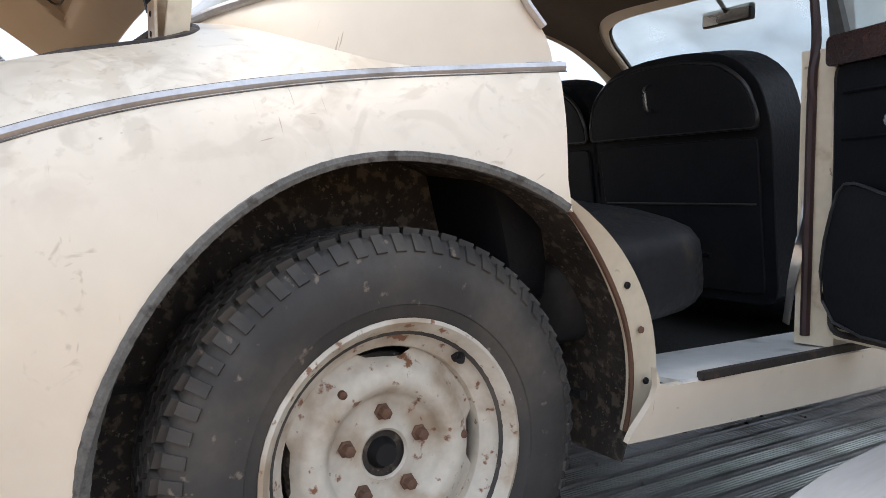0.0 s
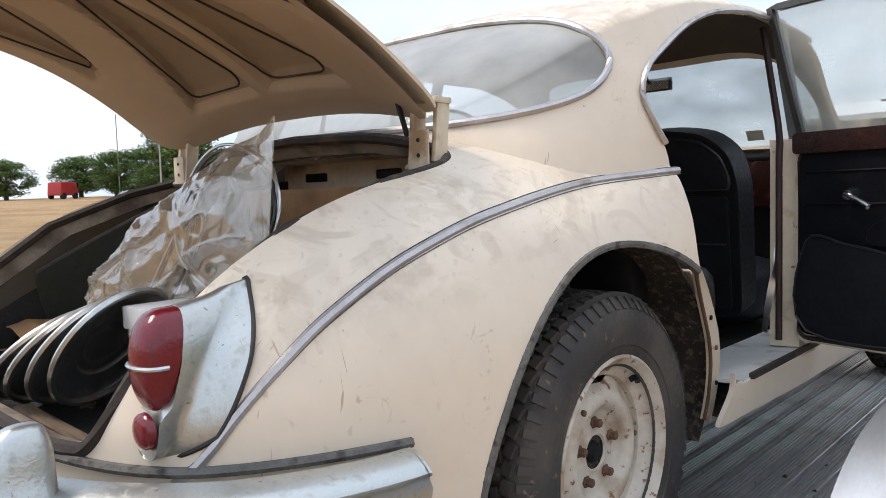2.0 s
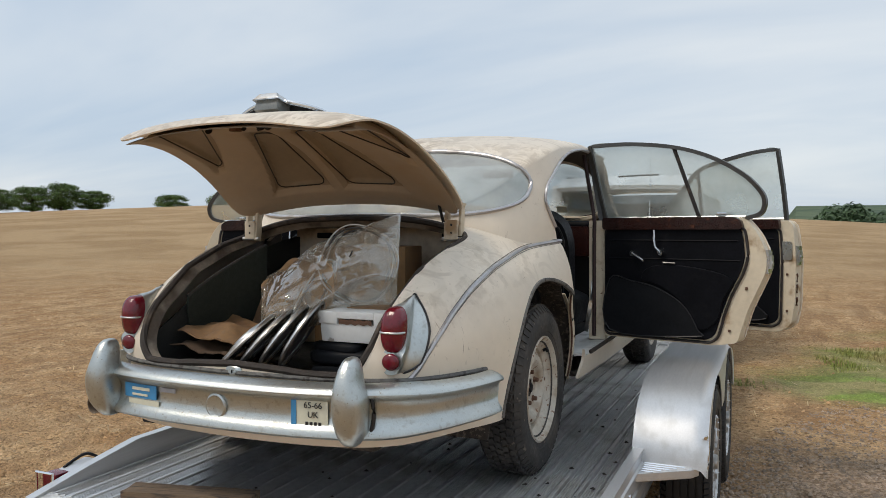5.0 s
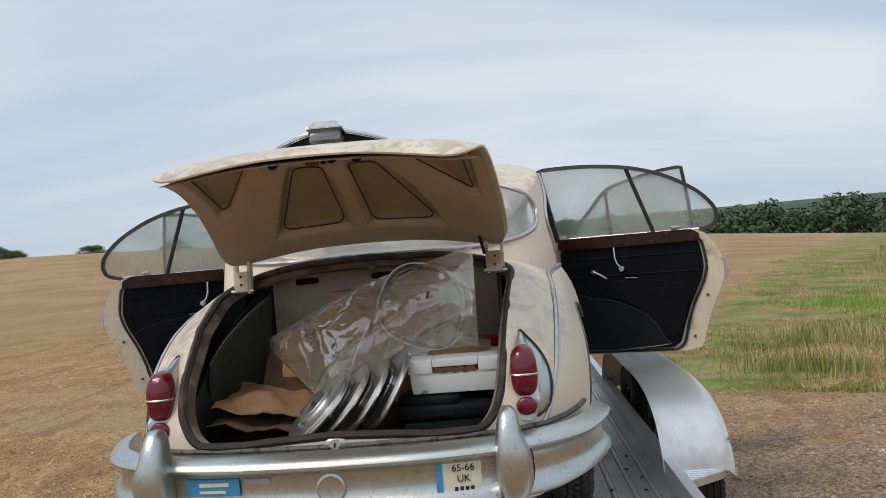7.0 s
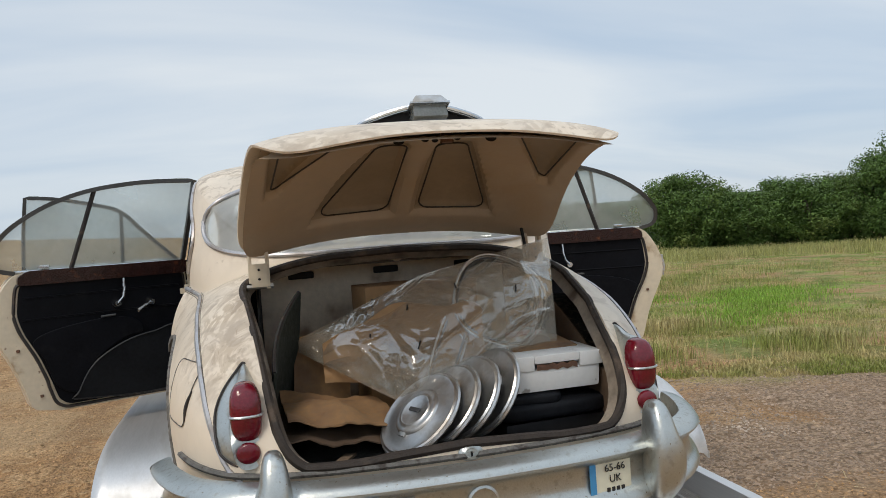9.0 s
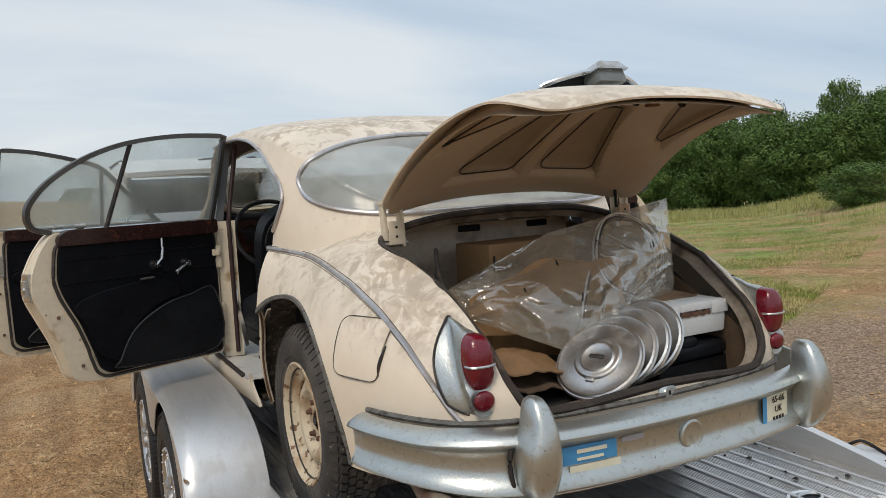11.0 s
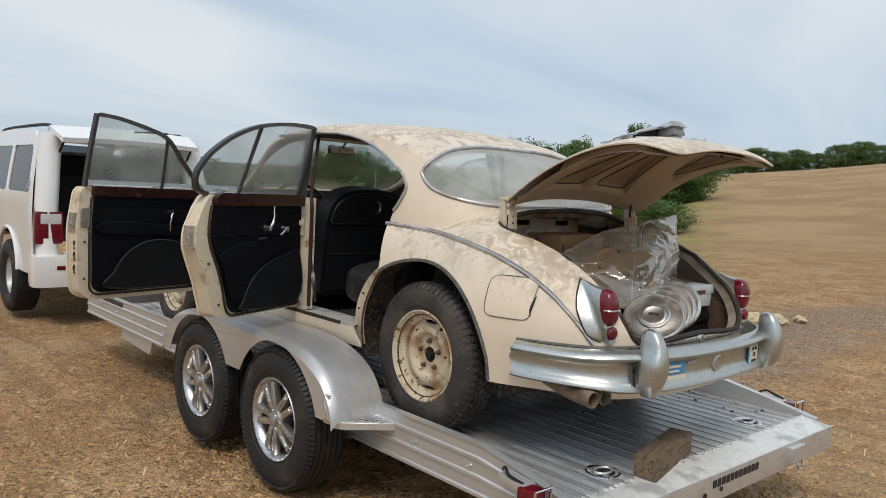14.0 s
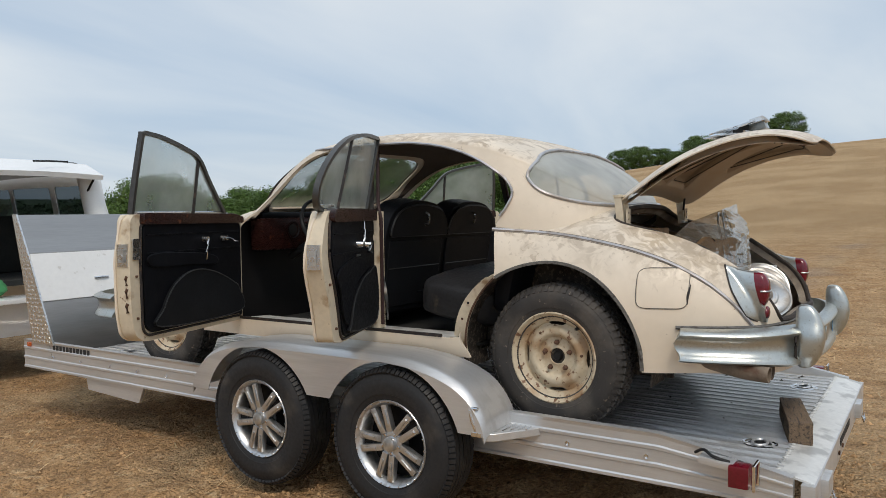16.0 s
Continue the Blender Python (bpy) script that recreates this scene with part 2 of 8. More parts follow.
LID_WHITE = mat("white_toolbox_paint", (0.74, 0.745, 0.74), 0.4, 0.1, var=0.04, scale=3, alt=(0.58, 0.57, 0.55), alt_at=0.70, alt_w=0.04, alt_scale=14)
RUBBER = mat("tyre_rubber", (0.036, 0.033, 0.031), 0.72, var=0.3, scale=9, bump=0.15, bscale=60, alt=(0.08, 0.069, 0.058), alt_at=0.57, alt_w=0.14, alt_scale=7, alt2=(0.17, 0.14, 0.11), alt2_at=0.68, alt2_scale=42)
RUBBER_NEW = mat("trailer_tyre_rubber", (0.014, 0.014, 0.015), 0.65, var=0.2, scale=8, bump=0.06, alt=(0.07, 0.06, 0.05), alt_at=0.66, alt_w=0.1, alt_scale=5)
SEAL = mat("black_rubber_seal", (0.022, 0.018, 0.017), 0.6, var=0.3, scale=20, alt=(0.075, 0.05, 0.035), alt_at=0.64, alt_scale=25)
STEEL_WHITE = mat("chalky_white_wheel_paint", (0.54, 0.495, 0.42), 0.5, var=0.12, scale=7, bump=0.06, alt=(0.36, 0.28, 0.20), alt_at=0.57, alt_w=0.12, alt_scale=13, alt2=(0.20, 0.09, 0.045), alt2_at=0.645, alt2_scale=48)
STEEL_RUST = mat("rusty_cream_wheel_paint", (0.56, 0.48, 0.35), 0.6, var=0.1, scale=7, bump=0.1, alt=(0.36, 0.235, 0.13), alt_at=0.56, alt_w=0.12, alt_scale=9, alt2=(0.17, 0.085, 0.045), alt2_at=0.62, alt2_scale=38)
RUST = mat("rust", (0.115, 0.06, 0.037), 0.85, var=0.35, scale=14, bump=0.3, bscale=80)
WELL = mat("grimy_wheel_well", (0.038, 0.031, 0.026), 0.9, var=0.5, scale=12, bump=0.8, bscale=45, alt=(0.12, 0.098, 0.075), alt_at=0.58, alt_w=0.06, alt_scale=48, alt2=(0.20, 0.165, 0.13), alt2_at=0.66, alt2_scale=130)
LEATHER = mat("black_vinyl", (0.0058, 0.0064, 0.0085), 0.5, var=0.3, scale=10, bump=0.10, bscale=140, spec=0.07, alt=(0.012, 0.012, 0.013), alt_at=0.66, alt_w=0.1, alt_scale=12)
LIP = mat("grey_arch_beading", (0.13, 0.125, 0.115), 0.8, var=0.35, scale=30, bump=0.3, bscale=90, alt=(0.05, 0.04, 0.035), alt_at=0.6, alt_scale=40)
# the same lid paint, toned darker for the shade inside the pockets
LID_POCKET = mat("shaded_lid_pocket", (0.33, 0.258, 0.183), 0.7, var=0.12, scale=5, bump=0.1)
SEATMAT = mat("cracked_black_leather", (0.022, 0.022, 0.024), 0.5, var=0.3, scale=8, bump=0.25, bscale=45, alt=(0.09, 0.07, 0.05), alt_at=0.66, alt_scale=9, spec=0.25)
CARPET = mat("dark_grey_carpet", (0.018, 0.019, 0.018), 0.95, var=0.3, scale=12, bump=0.4, bscale=200)
BOOT_RUBBER = mat("perished_boot_rubber", (0.030, 0.022, 0.017), 0.75, var=0.35, scale=25, bump=0.3, bscale=80, alt=(0.085, 0.060, 0.042), alt_at=0.62, alt_scale=14)
FIBRE = mat("stained_fibreboard", (0.13, 0.082, 0.048), 0.9, var=0.25, scale=6, bump=0.15, alt=(0.06, 0.04, 0.028), alt_at=0.55, alt_w=0.12, alt_scale=5)
MAROON = mat("maroon_piping", (0.030, 0.012, 0.012), 0.6, var=0.3, scale=20)
SEAT_BLACK = mat("black_seat_vinyl", (0.0095, 0.0105, 0.013), 0.5, var=0.25, scale=9, bump=0.12, bscale=120, spec=0.13, alt=(0.014, 0.014, 0.015), alt_at=0.62, alt_w=0.12, alt_scale=5)
POCKET = mat("grey_black_pocket_vinyl", (0.0105, 0.0115, 0.0135), 0.5, var=0.25, scale=8, bump=0.10, bscale=120, spec=0.10)
PIPING = mat("worn_black_piping", (0.018, 0.019, 0.021), 0.4, var=0.2, scale=30)
BLACK = mat("black_plastic", (0.012, 0.012, 0.013), 0.5, var=0.2, spec=0.25)
WOOD_CAP = mat("mahogany_veneer", (0.021, 0.007, 0.006), 0.28, var=0.3, scale=4, stretch=(9, 1.2, 9), coat=0.1, spec=0.3, alt=(0.10, 0.032, 0.014), alt_at=0.66, alt_scale=3)
RED_LENS = mat("red_lamp_lens", (0.135, 0.004, 0.013), 0.18, var=0.25, scale=14, coat=0.3, bump=0.12, bscale=170)
HEADLINER = mat("headliner_cloth", (0.075, 0.056, 0.042), 0.95, var=0.15, scale=6, bump=0.1)
SMOKE = mat("smoky_lamp_lens", (0.13, 0.14, 0.135), 0.18, var=0.2, scale=20, coat=0.4)
CLEAR_LENS = mat("frosted_lamp_lens", (0.62, 0.64, 0.64), 0.15, 0.2, var=0.1, scale=20)
PANE = glass("dusty_window_glass", dusty=0.46, dust=(0.50, 0.535, 0.51))
PANE_R = glass("dusty_rear_glass", dusty=0.58, dust=(0.47, 0.48, 0.46))
PANE_DARK = glass("dark_window_glass", tint=(0.12, 0.14, 0.15), dusty=0.06, dust=(0.25, 0.27, 0.29))
POLE = mat("bleached_pole", (0.34, 0.32, 0.29), 0.8, var=0.15, scale=3)
TIMBER = mat("weathered_timber", (0.16, 0.11, 0.07), 0.85, var=0.3, scale=4, stretch=(2, 16, 16), bump=0.35, bscale=18, alt=(0.06, 0.045, 0.035), alt_at=0.58, alt_scale=6)
CARD_DARK = mat("dark_brown_paper", (0.095, 0.058, 0.034), 0.9, var=0.2, scale=6, bump=0.15)
FRAME = mat("dull_frame_metal", (0.075, 0.074, 0.072), 0.38, 0.6, var=0.2, scale=8)
SATIN = mat("scuffed_satin_metal", (0.58, 0.585, 0.58), 0.30, 0.95, var=0.1, scale=9, bump=0.05, alt=(0.40, 0.38, 0.35), alt_at=0.6, alt_w=0.1, alt_scale=12, alt_rough=0.55)
CARD = mat("brown_cardboard", (0.235, 0.135, 0.062), 0.85, var=0.22, scale=7, bump=0.2, bscale=30, alt=(0.15, 0.085, 0.045), alt_at=0.57, alt_w=0.1, alt_scale=7)
CARD_BOX = mat("tan_cardboard", (0.36, 0.215, 0.105), 0.85, var=0.15, scale=6, bump=0.15, bscale=30, alt=(0.24, 0.14, 0.07), alt_at=0.62, alt_w=0.1, alt_scale=6)
WHITE_BOX = mat("chipped_white_enamel", (0.70, 0.71, 0.70), 0.35, var=0.05, scale=6, alt=(0.35, 0.33, 0.3), alt_at=0.68, alt_w=0.03, alt_scale=14)
WHITE_CAR = mat("white_car_paint", (0.78, 0.79, 0.79), 0.2, var=0.03, coat=0.6)
PAPER = mat("faded_sticker", (0.66, 0.65, 0.52), 0.6, var=0.08)
BLUE = mat("sticker_blue", (0.05, 0.25, 0.5), 0.5, var=0.1)
INK = mat("black_ink", (0.02, 0.02, 0.02), 0.6)
AMBER = mat("amber_marker", (0.45, 0.09, 0.02), 0.25)
STONE = mat("sandstone", (0.52, 0.42, 0.27), 0.9, var=0.2, scale=7, bump=0.4, bscale=15)
BARK = mat("bark", (0.10, 0.08, 0.06), 0.95, var=0.3, scale=9, bump=0.6, bscale=14)
RED_PAINT = mat("red_paint", (0.40, 0.03, 0.03), 0.4)
GREEN_BAG = mat("green_cloth", (0.05, 0.25, 0.09), 0.8)


def leaf_mat(name, col, dry, at=0.66):
    m = mat(name, col, 0.6, var=0.2, scale=0.6, alt=dry, alt_at=at, alt_w=0.1, alt_scale=0.8, spec=0.25)
    n, l = m.node_tree.nodes, m.node_tree.links
    b = n["Principled BSDF"]
    src = b.inputs["Base Color"].links[0].from_socket
    g, hsv, mr = n.new("ShaderNodeNewGeometry"), n.new("ShaderNodeHueSaturation"), n.new("ShaderNodeMapRange")
    mr.inputs[3].default_value, mr.inputs[4].default_value = 0.62, 1.4
    l.new(g.outputs["Random Per Island"], mr.inputs[0])
    l.new(mr.outputs[0], hsv.inputs["Value"])
    l.new(src, hsv.inputs["Color"])
    l.new(hsv.outputs[0], b.inputs["Base Color"])
    return m


LEAF = leaf_mat("oak_leaves", (0.085, 0.14, 0.036), (0.14, 0.17, 0.05))
LEAF_B = leaf_mat("hedge_leaves", (0.075, 0.135, 0.030), (0.16, 0.20, 0.05), 0.60)
# far leaves are bluer and greyer, distance haze put into their colour
LEAF_FAR = leaf_mat("far_wood_leaves", (0.065, 0.105, 0.05), (0.09, 0.12, 0.06))
GRASS = leaf_mat("grass_blades", (0.235, 0.265, 0.07), (0.44, 0.37, 0.175), 0.50)
STRAW = leaf_mat("straw_bits", (0.55, 0.42, 0.24), (0.42, 0.29, 0.15))
GRIT = leaf_mat("gravel_bits", (0.30, 0.225, 0.165), (0.52, 0.44, 0.36))
CLOD = leaf_mat("soil_clods", (0.40, 0.245, 0.12), (0.60, 0.44, 0.27))
LIME = leaf_mat("fresh_grass_blades", (0.22, 0.36, 0.055), (0.30, 0.36, 0.10))
DRY = leaf_mat("tall_dry_grass", (0.30, 0.30, 0.11), (0.44, 0.38, 0.19))

# ---- mesh helpers ----
def spline(*pts):
    """A smooth curve through (x, value) pairs (monotone in x)."""
    xs, ys = np.array([p[0] for p in pts], float), np.array([p[1] for p in pts], float)
    d = np.diff(ys) / np.diff(xs)
    m = np.r_[d[0], np.where(d[:-1] * d[1:] > 0, 2 * d[:-1] * d[1:] / (d[:-1] + d[1:] + 1e-12), 0), d[-1]]
    def f(x):
        i = min(max(int(np.searchsorted(xs, x)) - 1, 0), len(xs) - 2)
        h = xs[i + 1] - xs[i]
        t = min(max((x - xs[i]) / h, 0.0), 1.0)
        return float((2 * t**3 - 3 * t**2 + 1) * ys[i] + (t**3 - 2 * t**2 + t) * h * m[i] + (3 * t**2 - 2 * t**3) * ys[i + 1] + (t**3 - t**2) * h * m[i + 1])
    return f


def smooth_path(pts, n=8, closed=False):
    """Catmull-Rom through the points, n steps a span."""
    p = [Vector(q) for q in pts]
    out, k = [], len(p)
    for i in range(k if closed else k - 1):
        a, b, c, d = (p[(i + j) % k] if closed else p[min(max(i + j, 0), k - 1)] for j in (-1, 0, 1, 2))
        for s in range(n):
            t = s / n
            out.append(0.5 * (2 * b + (c - a) * t + (2 * a - 5 * b + 4 * c - d) * t * t + (3 * b - a - 3 * c + d) * t**3))
    if not closed:
        out.append(p[-1].copy())
    return out


def thicken(bm, t):
    """Give an open sheet a second face t behind the first, and close its rim."""
    bm.normal_update()
    faces, rim = bm.faces[:], [e for e in bm.edges if len(e.link_faces) == 1]
    twin = {v: bm.verts.new(v.co - v.normal * t) for v in bm.verts[:]}
    pairs = []
    for e in rim:
        l = e.link_loops[0]
        pairs.append((l.vert, l.link_loop_next.vert))
    for f in faces:
        q = bm.faces.new([twin[v] for v in reversed(f.verts)])
        q.material_index = f.material_index
    for a, b in pairs:
        bm.faces.new((b, a, twin[a], twin[b]))


def to_object(name, bm, material, parent=None, label="", smooth=True, solid=0.0, offset=-1.0, bevel=0.0, fix=True):
    if fix:
        bmesh.ops.recalc_face_normals(bm, faces=bm.faces)
    if solid:
        thicken(bm, solid * (1 if offset < 0 else -1))
    if any(len(f.verts) > 4 for f in bm.faces):
        bmesh.ops.triangulate(bm, faces=[f for f in bm.faces if len(f.verts) > 4])
    me = bpy.data.meshes.new(name)
    bm.to_mesh(me)
    bm.free()
    for mm in material if isinstance(material, (list, tuple)) else (material,):
        me.materials.append(mm)
    if smooth:
        me.polygons.foreach_set("use_smooth", [True] * len(me.polygons))
        try:
            me.set_sharp_from_angle(angle=radians(38))
        except AttributeError:
            pass
    ob = new(name, me)
    if parent is not None:
        ob.parent = parent
    if bevel:
        v = ob.modifiers.new("edge", "BEVEL")
        v.width, v.segments, v.limit_method = bevel, 2, "ANGLE"
    if label:
        ob["label"] = label
    return ob


KEPT = {}
def kept_part(key, name, make, material, parent, label=""):
    """A part whose mesh is made once and shared by all that are alike."""
    if key not in KEPT:
        ob = to_object(name, make(), material, parent, label)
        KEPT[key] = ob.data
        return ob
    ob = new(name, KEPT[key])
    ob.parent = parent
    if label:
        ob["label"] = label
    return ob


def part(name, bm, material, parent, label="", **kw):
    return to_object(name, bm, material, parent, label, **kw)


def thing(name, label, category, group="", m=None, kind=""):
    ob = new(name)
    ob.empty_display_size = 0.1
    if m is not None:
        ob.matrix_world = m
    return tagged(ob, label, category, group, kind)


def add_box(bm, size, at=(0, 0, 0), turn=None, taper=1.0, bevel=0.0):
    if not bevel:
        m = Matrix.Translation(at) @ (turn if turn is not None else Matrix())
        c = [bm.verts.new(m @ Vector((x * size[0] / 2 * (taper if z > 0 else 1), y * size[1] / 2 * (taper if z > 0 else 1), z * size[2] / 2))) for x in (-1, 1) for y in (-1, 1) for z in (-1, 1)]
        for q in ((0, 1, 3, 2), (4, 6, 7, 5), (0, 4, 5, 1), (2, 3, 7, 6), (0, 2, 6, 4), (1, 5, 7, 3)):
            bm.faces.new([c[i] for i in q])
        return bm
    r = bmesh.ops.create_cube(bm, size=1.0)
    for v in r["verts"]:
        v.co = Vector((v.co.x * size[0], v.co.y * size[1], v.co.z * size[2]))
        if v.co.z > 0:
            v.co.x *= taper
            v.co.y *= taper
    if bevel:
        es = {e for v in r["verts"] for e in v.link_edges}
        g = bmesh.ops.bevel(bm, geom=list(es), offset=bevel, segments=2, profile=0.7, affect="EDGES")
        vs = {v for f in g["faces"] for v in f.verts} | {v for v in r["verts"] if v.is_valid}
    else:
        vs = set(r["verts"])
    m = Matrix.Translation(at) @ (turn if turn is not None else Matrix())
    bmesh.ops.transform(bm, matrix=m, verts=list(vs))
    return bm


def box(size, at=(0, 0, 0), turn=None, taper=1.0, bevel=0.0):
    return add_box(bmesh.new(), size, at, turn, taper, bevel)


def grid(fn, nu, nv, bm=None, wrap=False):
    """A sheet fn(i / nu, j / nv) -> point."""
    bm = bm or bmesh.new()
    vs = [[bm.verts.new(fn(i / nu, j / nv)) for j in range(nv + 1)] for i in range(nu + (0 if wrap else 1))]
    k = len(vs)
    for i in range(nu):
        for j in range(nv):
            bm.faces.new((vs[i][j], vs[(i + 1) % k][j], vs[(i + 1) % k][j + 1], vs[i][j + 1]))
    return bm


def lathe(profile, seg=48, bm=None, axis="x", at=(0, 0, 0)):
    """Turn a profile of (along, radius) round an axis."""
    def fn(u, v):
        k = v * (len(profile) - 1)
        i = min(int(k), len(profile) - 2)
        t = k - i
        a, r = (profile[i][q] * (1 - t) + profile[i + 1][q] * t for q in (0, 1))
        c, s = math.cos(2 * math.pi * u) * r, math.sin(2 * math.pi * u) * r
        p = {"x": (a, c, s), "y": (c, a, s), "z": (c, s, a)}[axis]
        return Vector(p) + Vector(at)
    return grid(fn, seg, len(profile) - 1, bm, wrap=True)


def sweep(path, section, bm=None, closed=False, up=(0, 0, 1), cap=True, scale=None):
    """Sweep a closed section of (side, up) pairs along a path."""
    bm = bm or bmesh.new()
    path = [Vector(p) for p in path]
    k, rings = len(path), []
    side0 = None
    for i, p in enumerate(path):
        a, b = (path[(i - 1) % k], path[(i + 1) % k]) if closed else (path[max(i - 1, 0)], path[min(i + 1, k - 1)])
        t = (b - a).normalized()
        side = t.cross(Vector(up))
        if side.length < 1e-4:
            side = side0 or t.orthogonal()
        side.normalize()
        side0 = side
        w = side.cross(t).normalized()
        s = scale(i / max(k - 1, 1)) if scale else 1.0
        rings.append([bm.verts.new(p + side * (u * s) + w * (v * s)) for u, v in section])
    m = len(section)
    for i in range(k if closed else k - 1):
        r, q = rings[i], rings[(i + 1) % k]
        for j in range(m):
            bm.faces.new((r[j], r[(j + 1) % m], q[(j + 1) % m], q[j]))
    if cap and not closed:
        bm.faces.new(rings[0][::-1])
        bm.faces.new(rings[-1])
    return bm


def ring(r, n=8, ry=None):
    return [(r * math.cos(2 * math.pi * k / n), (ry or r) * math.sin(2 * math.pi * k / n)) for k in range(n)]


def tube(path, r, n=8, bm=None, closed=False, scale=None):
    return sweep(path, ring(r, n), bm, closed, scale=scale)


def carve(bm, f):
    """Cut the sheet along f = 0 and drop the side where f < 0."""
    val = {v: f(v.co) for v in bm.verts}
    cut = set()
    for e in list(bm.edges):
        a, b = e.verts
        if (val[a] < 0) != (val[b] < 0):
            lo, hi = (0.0, 1.0) if val[a] < 0 else (1.0, 0.0)
            for _ in range(14):
                t = 0.5 * (lo + hi)
                if f(a.co.lerp(b.co, t)) < 0:
                    lo = t
                else:
                    hi = t
            t = min(max(0.5 * (lo + hi), 0.002), 0.998)
            w = bmesh.utils.edge_split(e, a, t)[1]
            val[w] = 0.0
            cut.add(w)
    for fc in list(bm.faces):
        z = [v for v in fc.verts if v in cut]
        if len(z) == 2 and not bm.edges.get(z):
            bmesh.utils.face_split(fc, z[0], z[1])
    bmesh.ops.delete(bm, geom=[fc for fc in bm.faces if any(val.get(v, 0.0) < 0 for v in fc.verts if v not in cut)], context="FACES")
    return bm


def mirror(bm):
    g = bmesh.ops.duplicate(bm, geom=bm.verts[:] + bm.edges[:] + bm.faces[:])
    vs = [x for x in g["geom"] if isinstance(x, bmesh.types.BMVert)]
    fs = [x for x in g["geom"] if isinstance(x, bmesh.types.BMFace)]
    for v in vs:
        v.co.x = -v.co.x
    bmesh.ops.reverse_faces(bm, faces=fs)
    bmesh.ops.remove_doubles(bm, verts=bm.verts[:], dist=0.0008)
    return bm


def plate(outline, thick, axis="x", bm=None):
    """A flat plate from an outline of 2D points, thick along the axis (centred)."""
    bm = bm or bmesh.new()
    def at(p, h):
        return {"x": (h, p[0], p[1]), "y": (p[0], h, p[1]), "z": (p[0], p[1], h)}[axis]
    a = [bm.verts.new(at(p, -thick / 2)) for p in outline]
    b = [bm.verts.new(at(p, thick / 2)) for p in outline]
    bm.faces.new(a[::-1])
    bm.faces.new(b)
    k = len(a)
    for i in range(k):
        bm.faces.new((a[i], a[(i + 1) % k], b[(i + 1) % k], b[i]))
    return bm


def moved(bm, m):
    bmesh.ops.transform(bm, matrix=m, verts=bm.verts)
    return bm


def rounded(pts, r=0.02, n=4):
    """A polygon with its corners rounded."""
    out, k = [], len(pts)
    for i in range(k):
        p, a, b = Vector(pts[i]), Vector(pts[i - 1]), Vector(pts[(i + 1) % k])
        da, db = (a - p), (b - p)
        q = min(r, da.length * 0.45, db.length * 0.45)
        s, e = p + da.normalized() * q, p + db.normalized() * q
        for j in range(n + 1):
            t = j / n
            out.append(tuple((1 - t) ** 2 * s + 2 * t * (1 - t) * p + t * t * e))
    return out

# ---- ground and distance ----
SKYLINE = spline((-180, 0.6), (-110, 0.4), (-62, 0.7), (-56, 1.05), (-47, 1.5), (-40, 1.8), (-33, 2.0), (-20, 1.7), (0, 0.7), (10, 0.05), (20, -0.85), (27, -1.5),
                 (34, -2.1), (48, -2.1), (54, -0.6), (60, 2.1), (68, 3.0), (74, 3.7), (87, 4.75), (105, 5.2), (130, 3.5), (160, 1.2), (180, 0.6))
RIDGE = 105.0


def smoothstep(a, b, x):
    t = min(max((x - a) / (b - a), 0.0), 1.0)
    return t * t * (3 - 2 * t)


def ground_z(x, y):
    """Height of the land: level round the trailer, rising to the skyline, then falling away behind it."""
    r = math.hypot(x, y + 1.5)
    b = math.degrees(math.atan2(x, y + 1.5))
    top = 1.45 + RIDGE * math.tan(radians(SKYLINE(b)))
    near = -0.03 - 0.015 * max(0.0, min(y, 12.0)) * (1 - smoothstep(8, 30, r))
    k = smoothstep(5, RIDGE * 1.1, r)
    z = near * (1 - k) + top * k
    if r > RIDGE:
        z -= 9.0 * smoothstep(RIDGE, 330, r) - (70 * smoothstep(350, 2600, r) if 0 < b < 65 else 0)
    return z


def bumps(x, y):
    z = 0.034 * noise.noise((x * 0.9, y * 0.9, 3.1)) + 0.024 * noise.noise((x * 3.1, y * 5.1, 7.7)) + 0.022 * noise.noise((x * 9, y * 9, 1.7))
    return z


def land(u, v):
    a = 2 * math.pi * u
    r = 0.02 + 16.0 * (v / 0.62) ** 1.35 if v < 0.62 else 16.0 * (4200 / 16.0) ** ((v - 0.62) / 0.38)
    x, y = r * math.sin(a), 1.0 + r * math.cos(a)
    return Vector((x, y, ground_z(x, y) + bumps(x, y) * (1 - smoothstep(20, 60, r))))


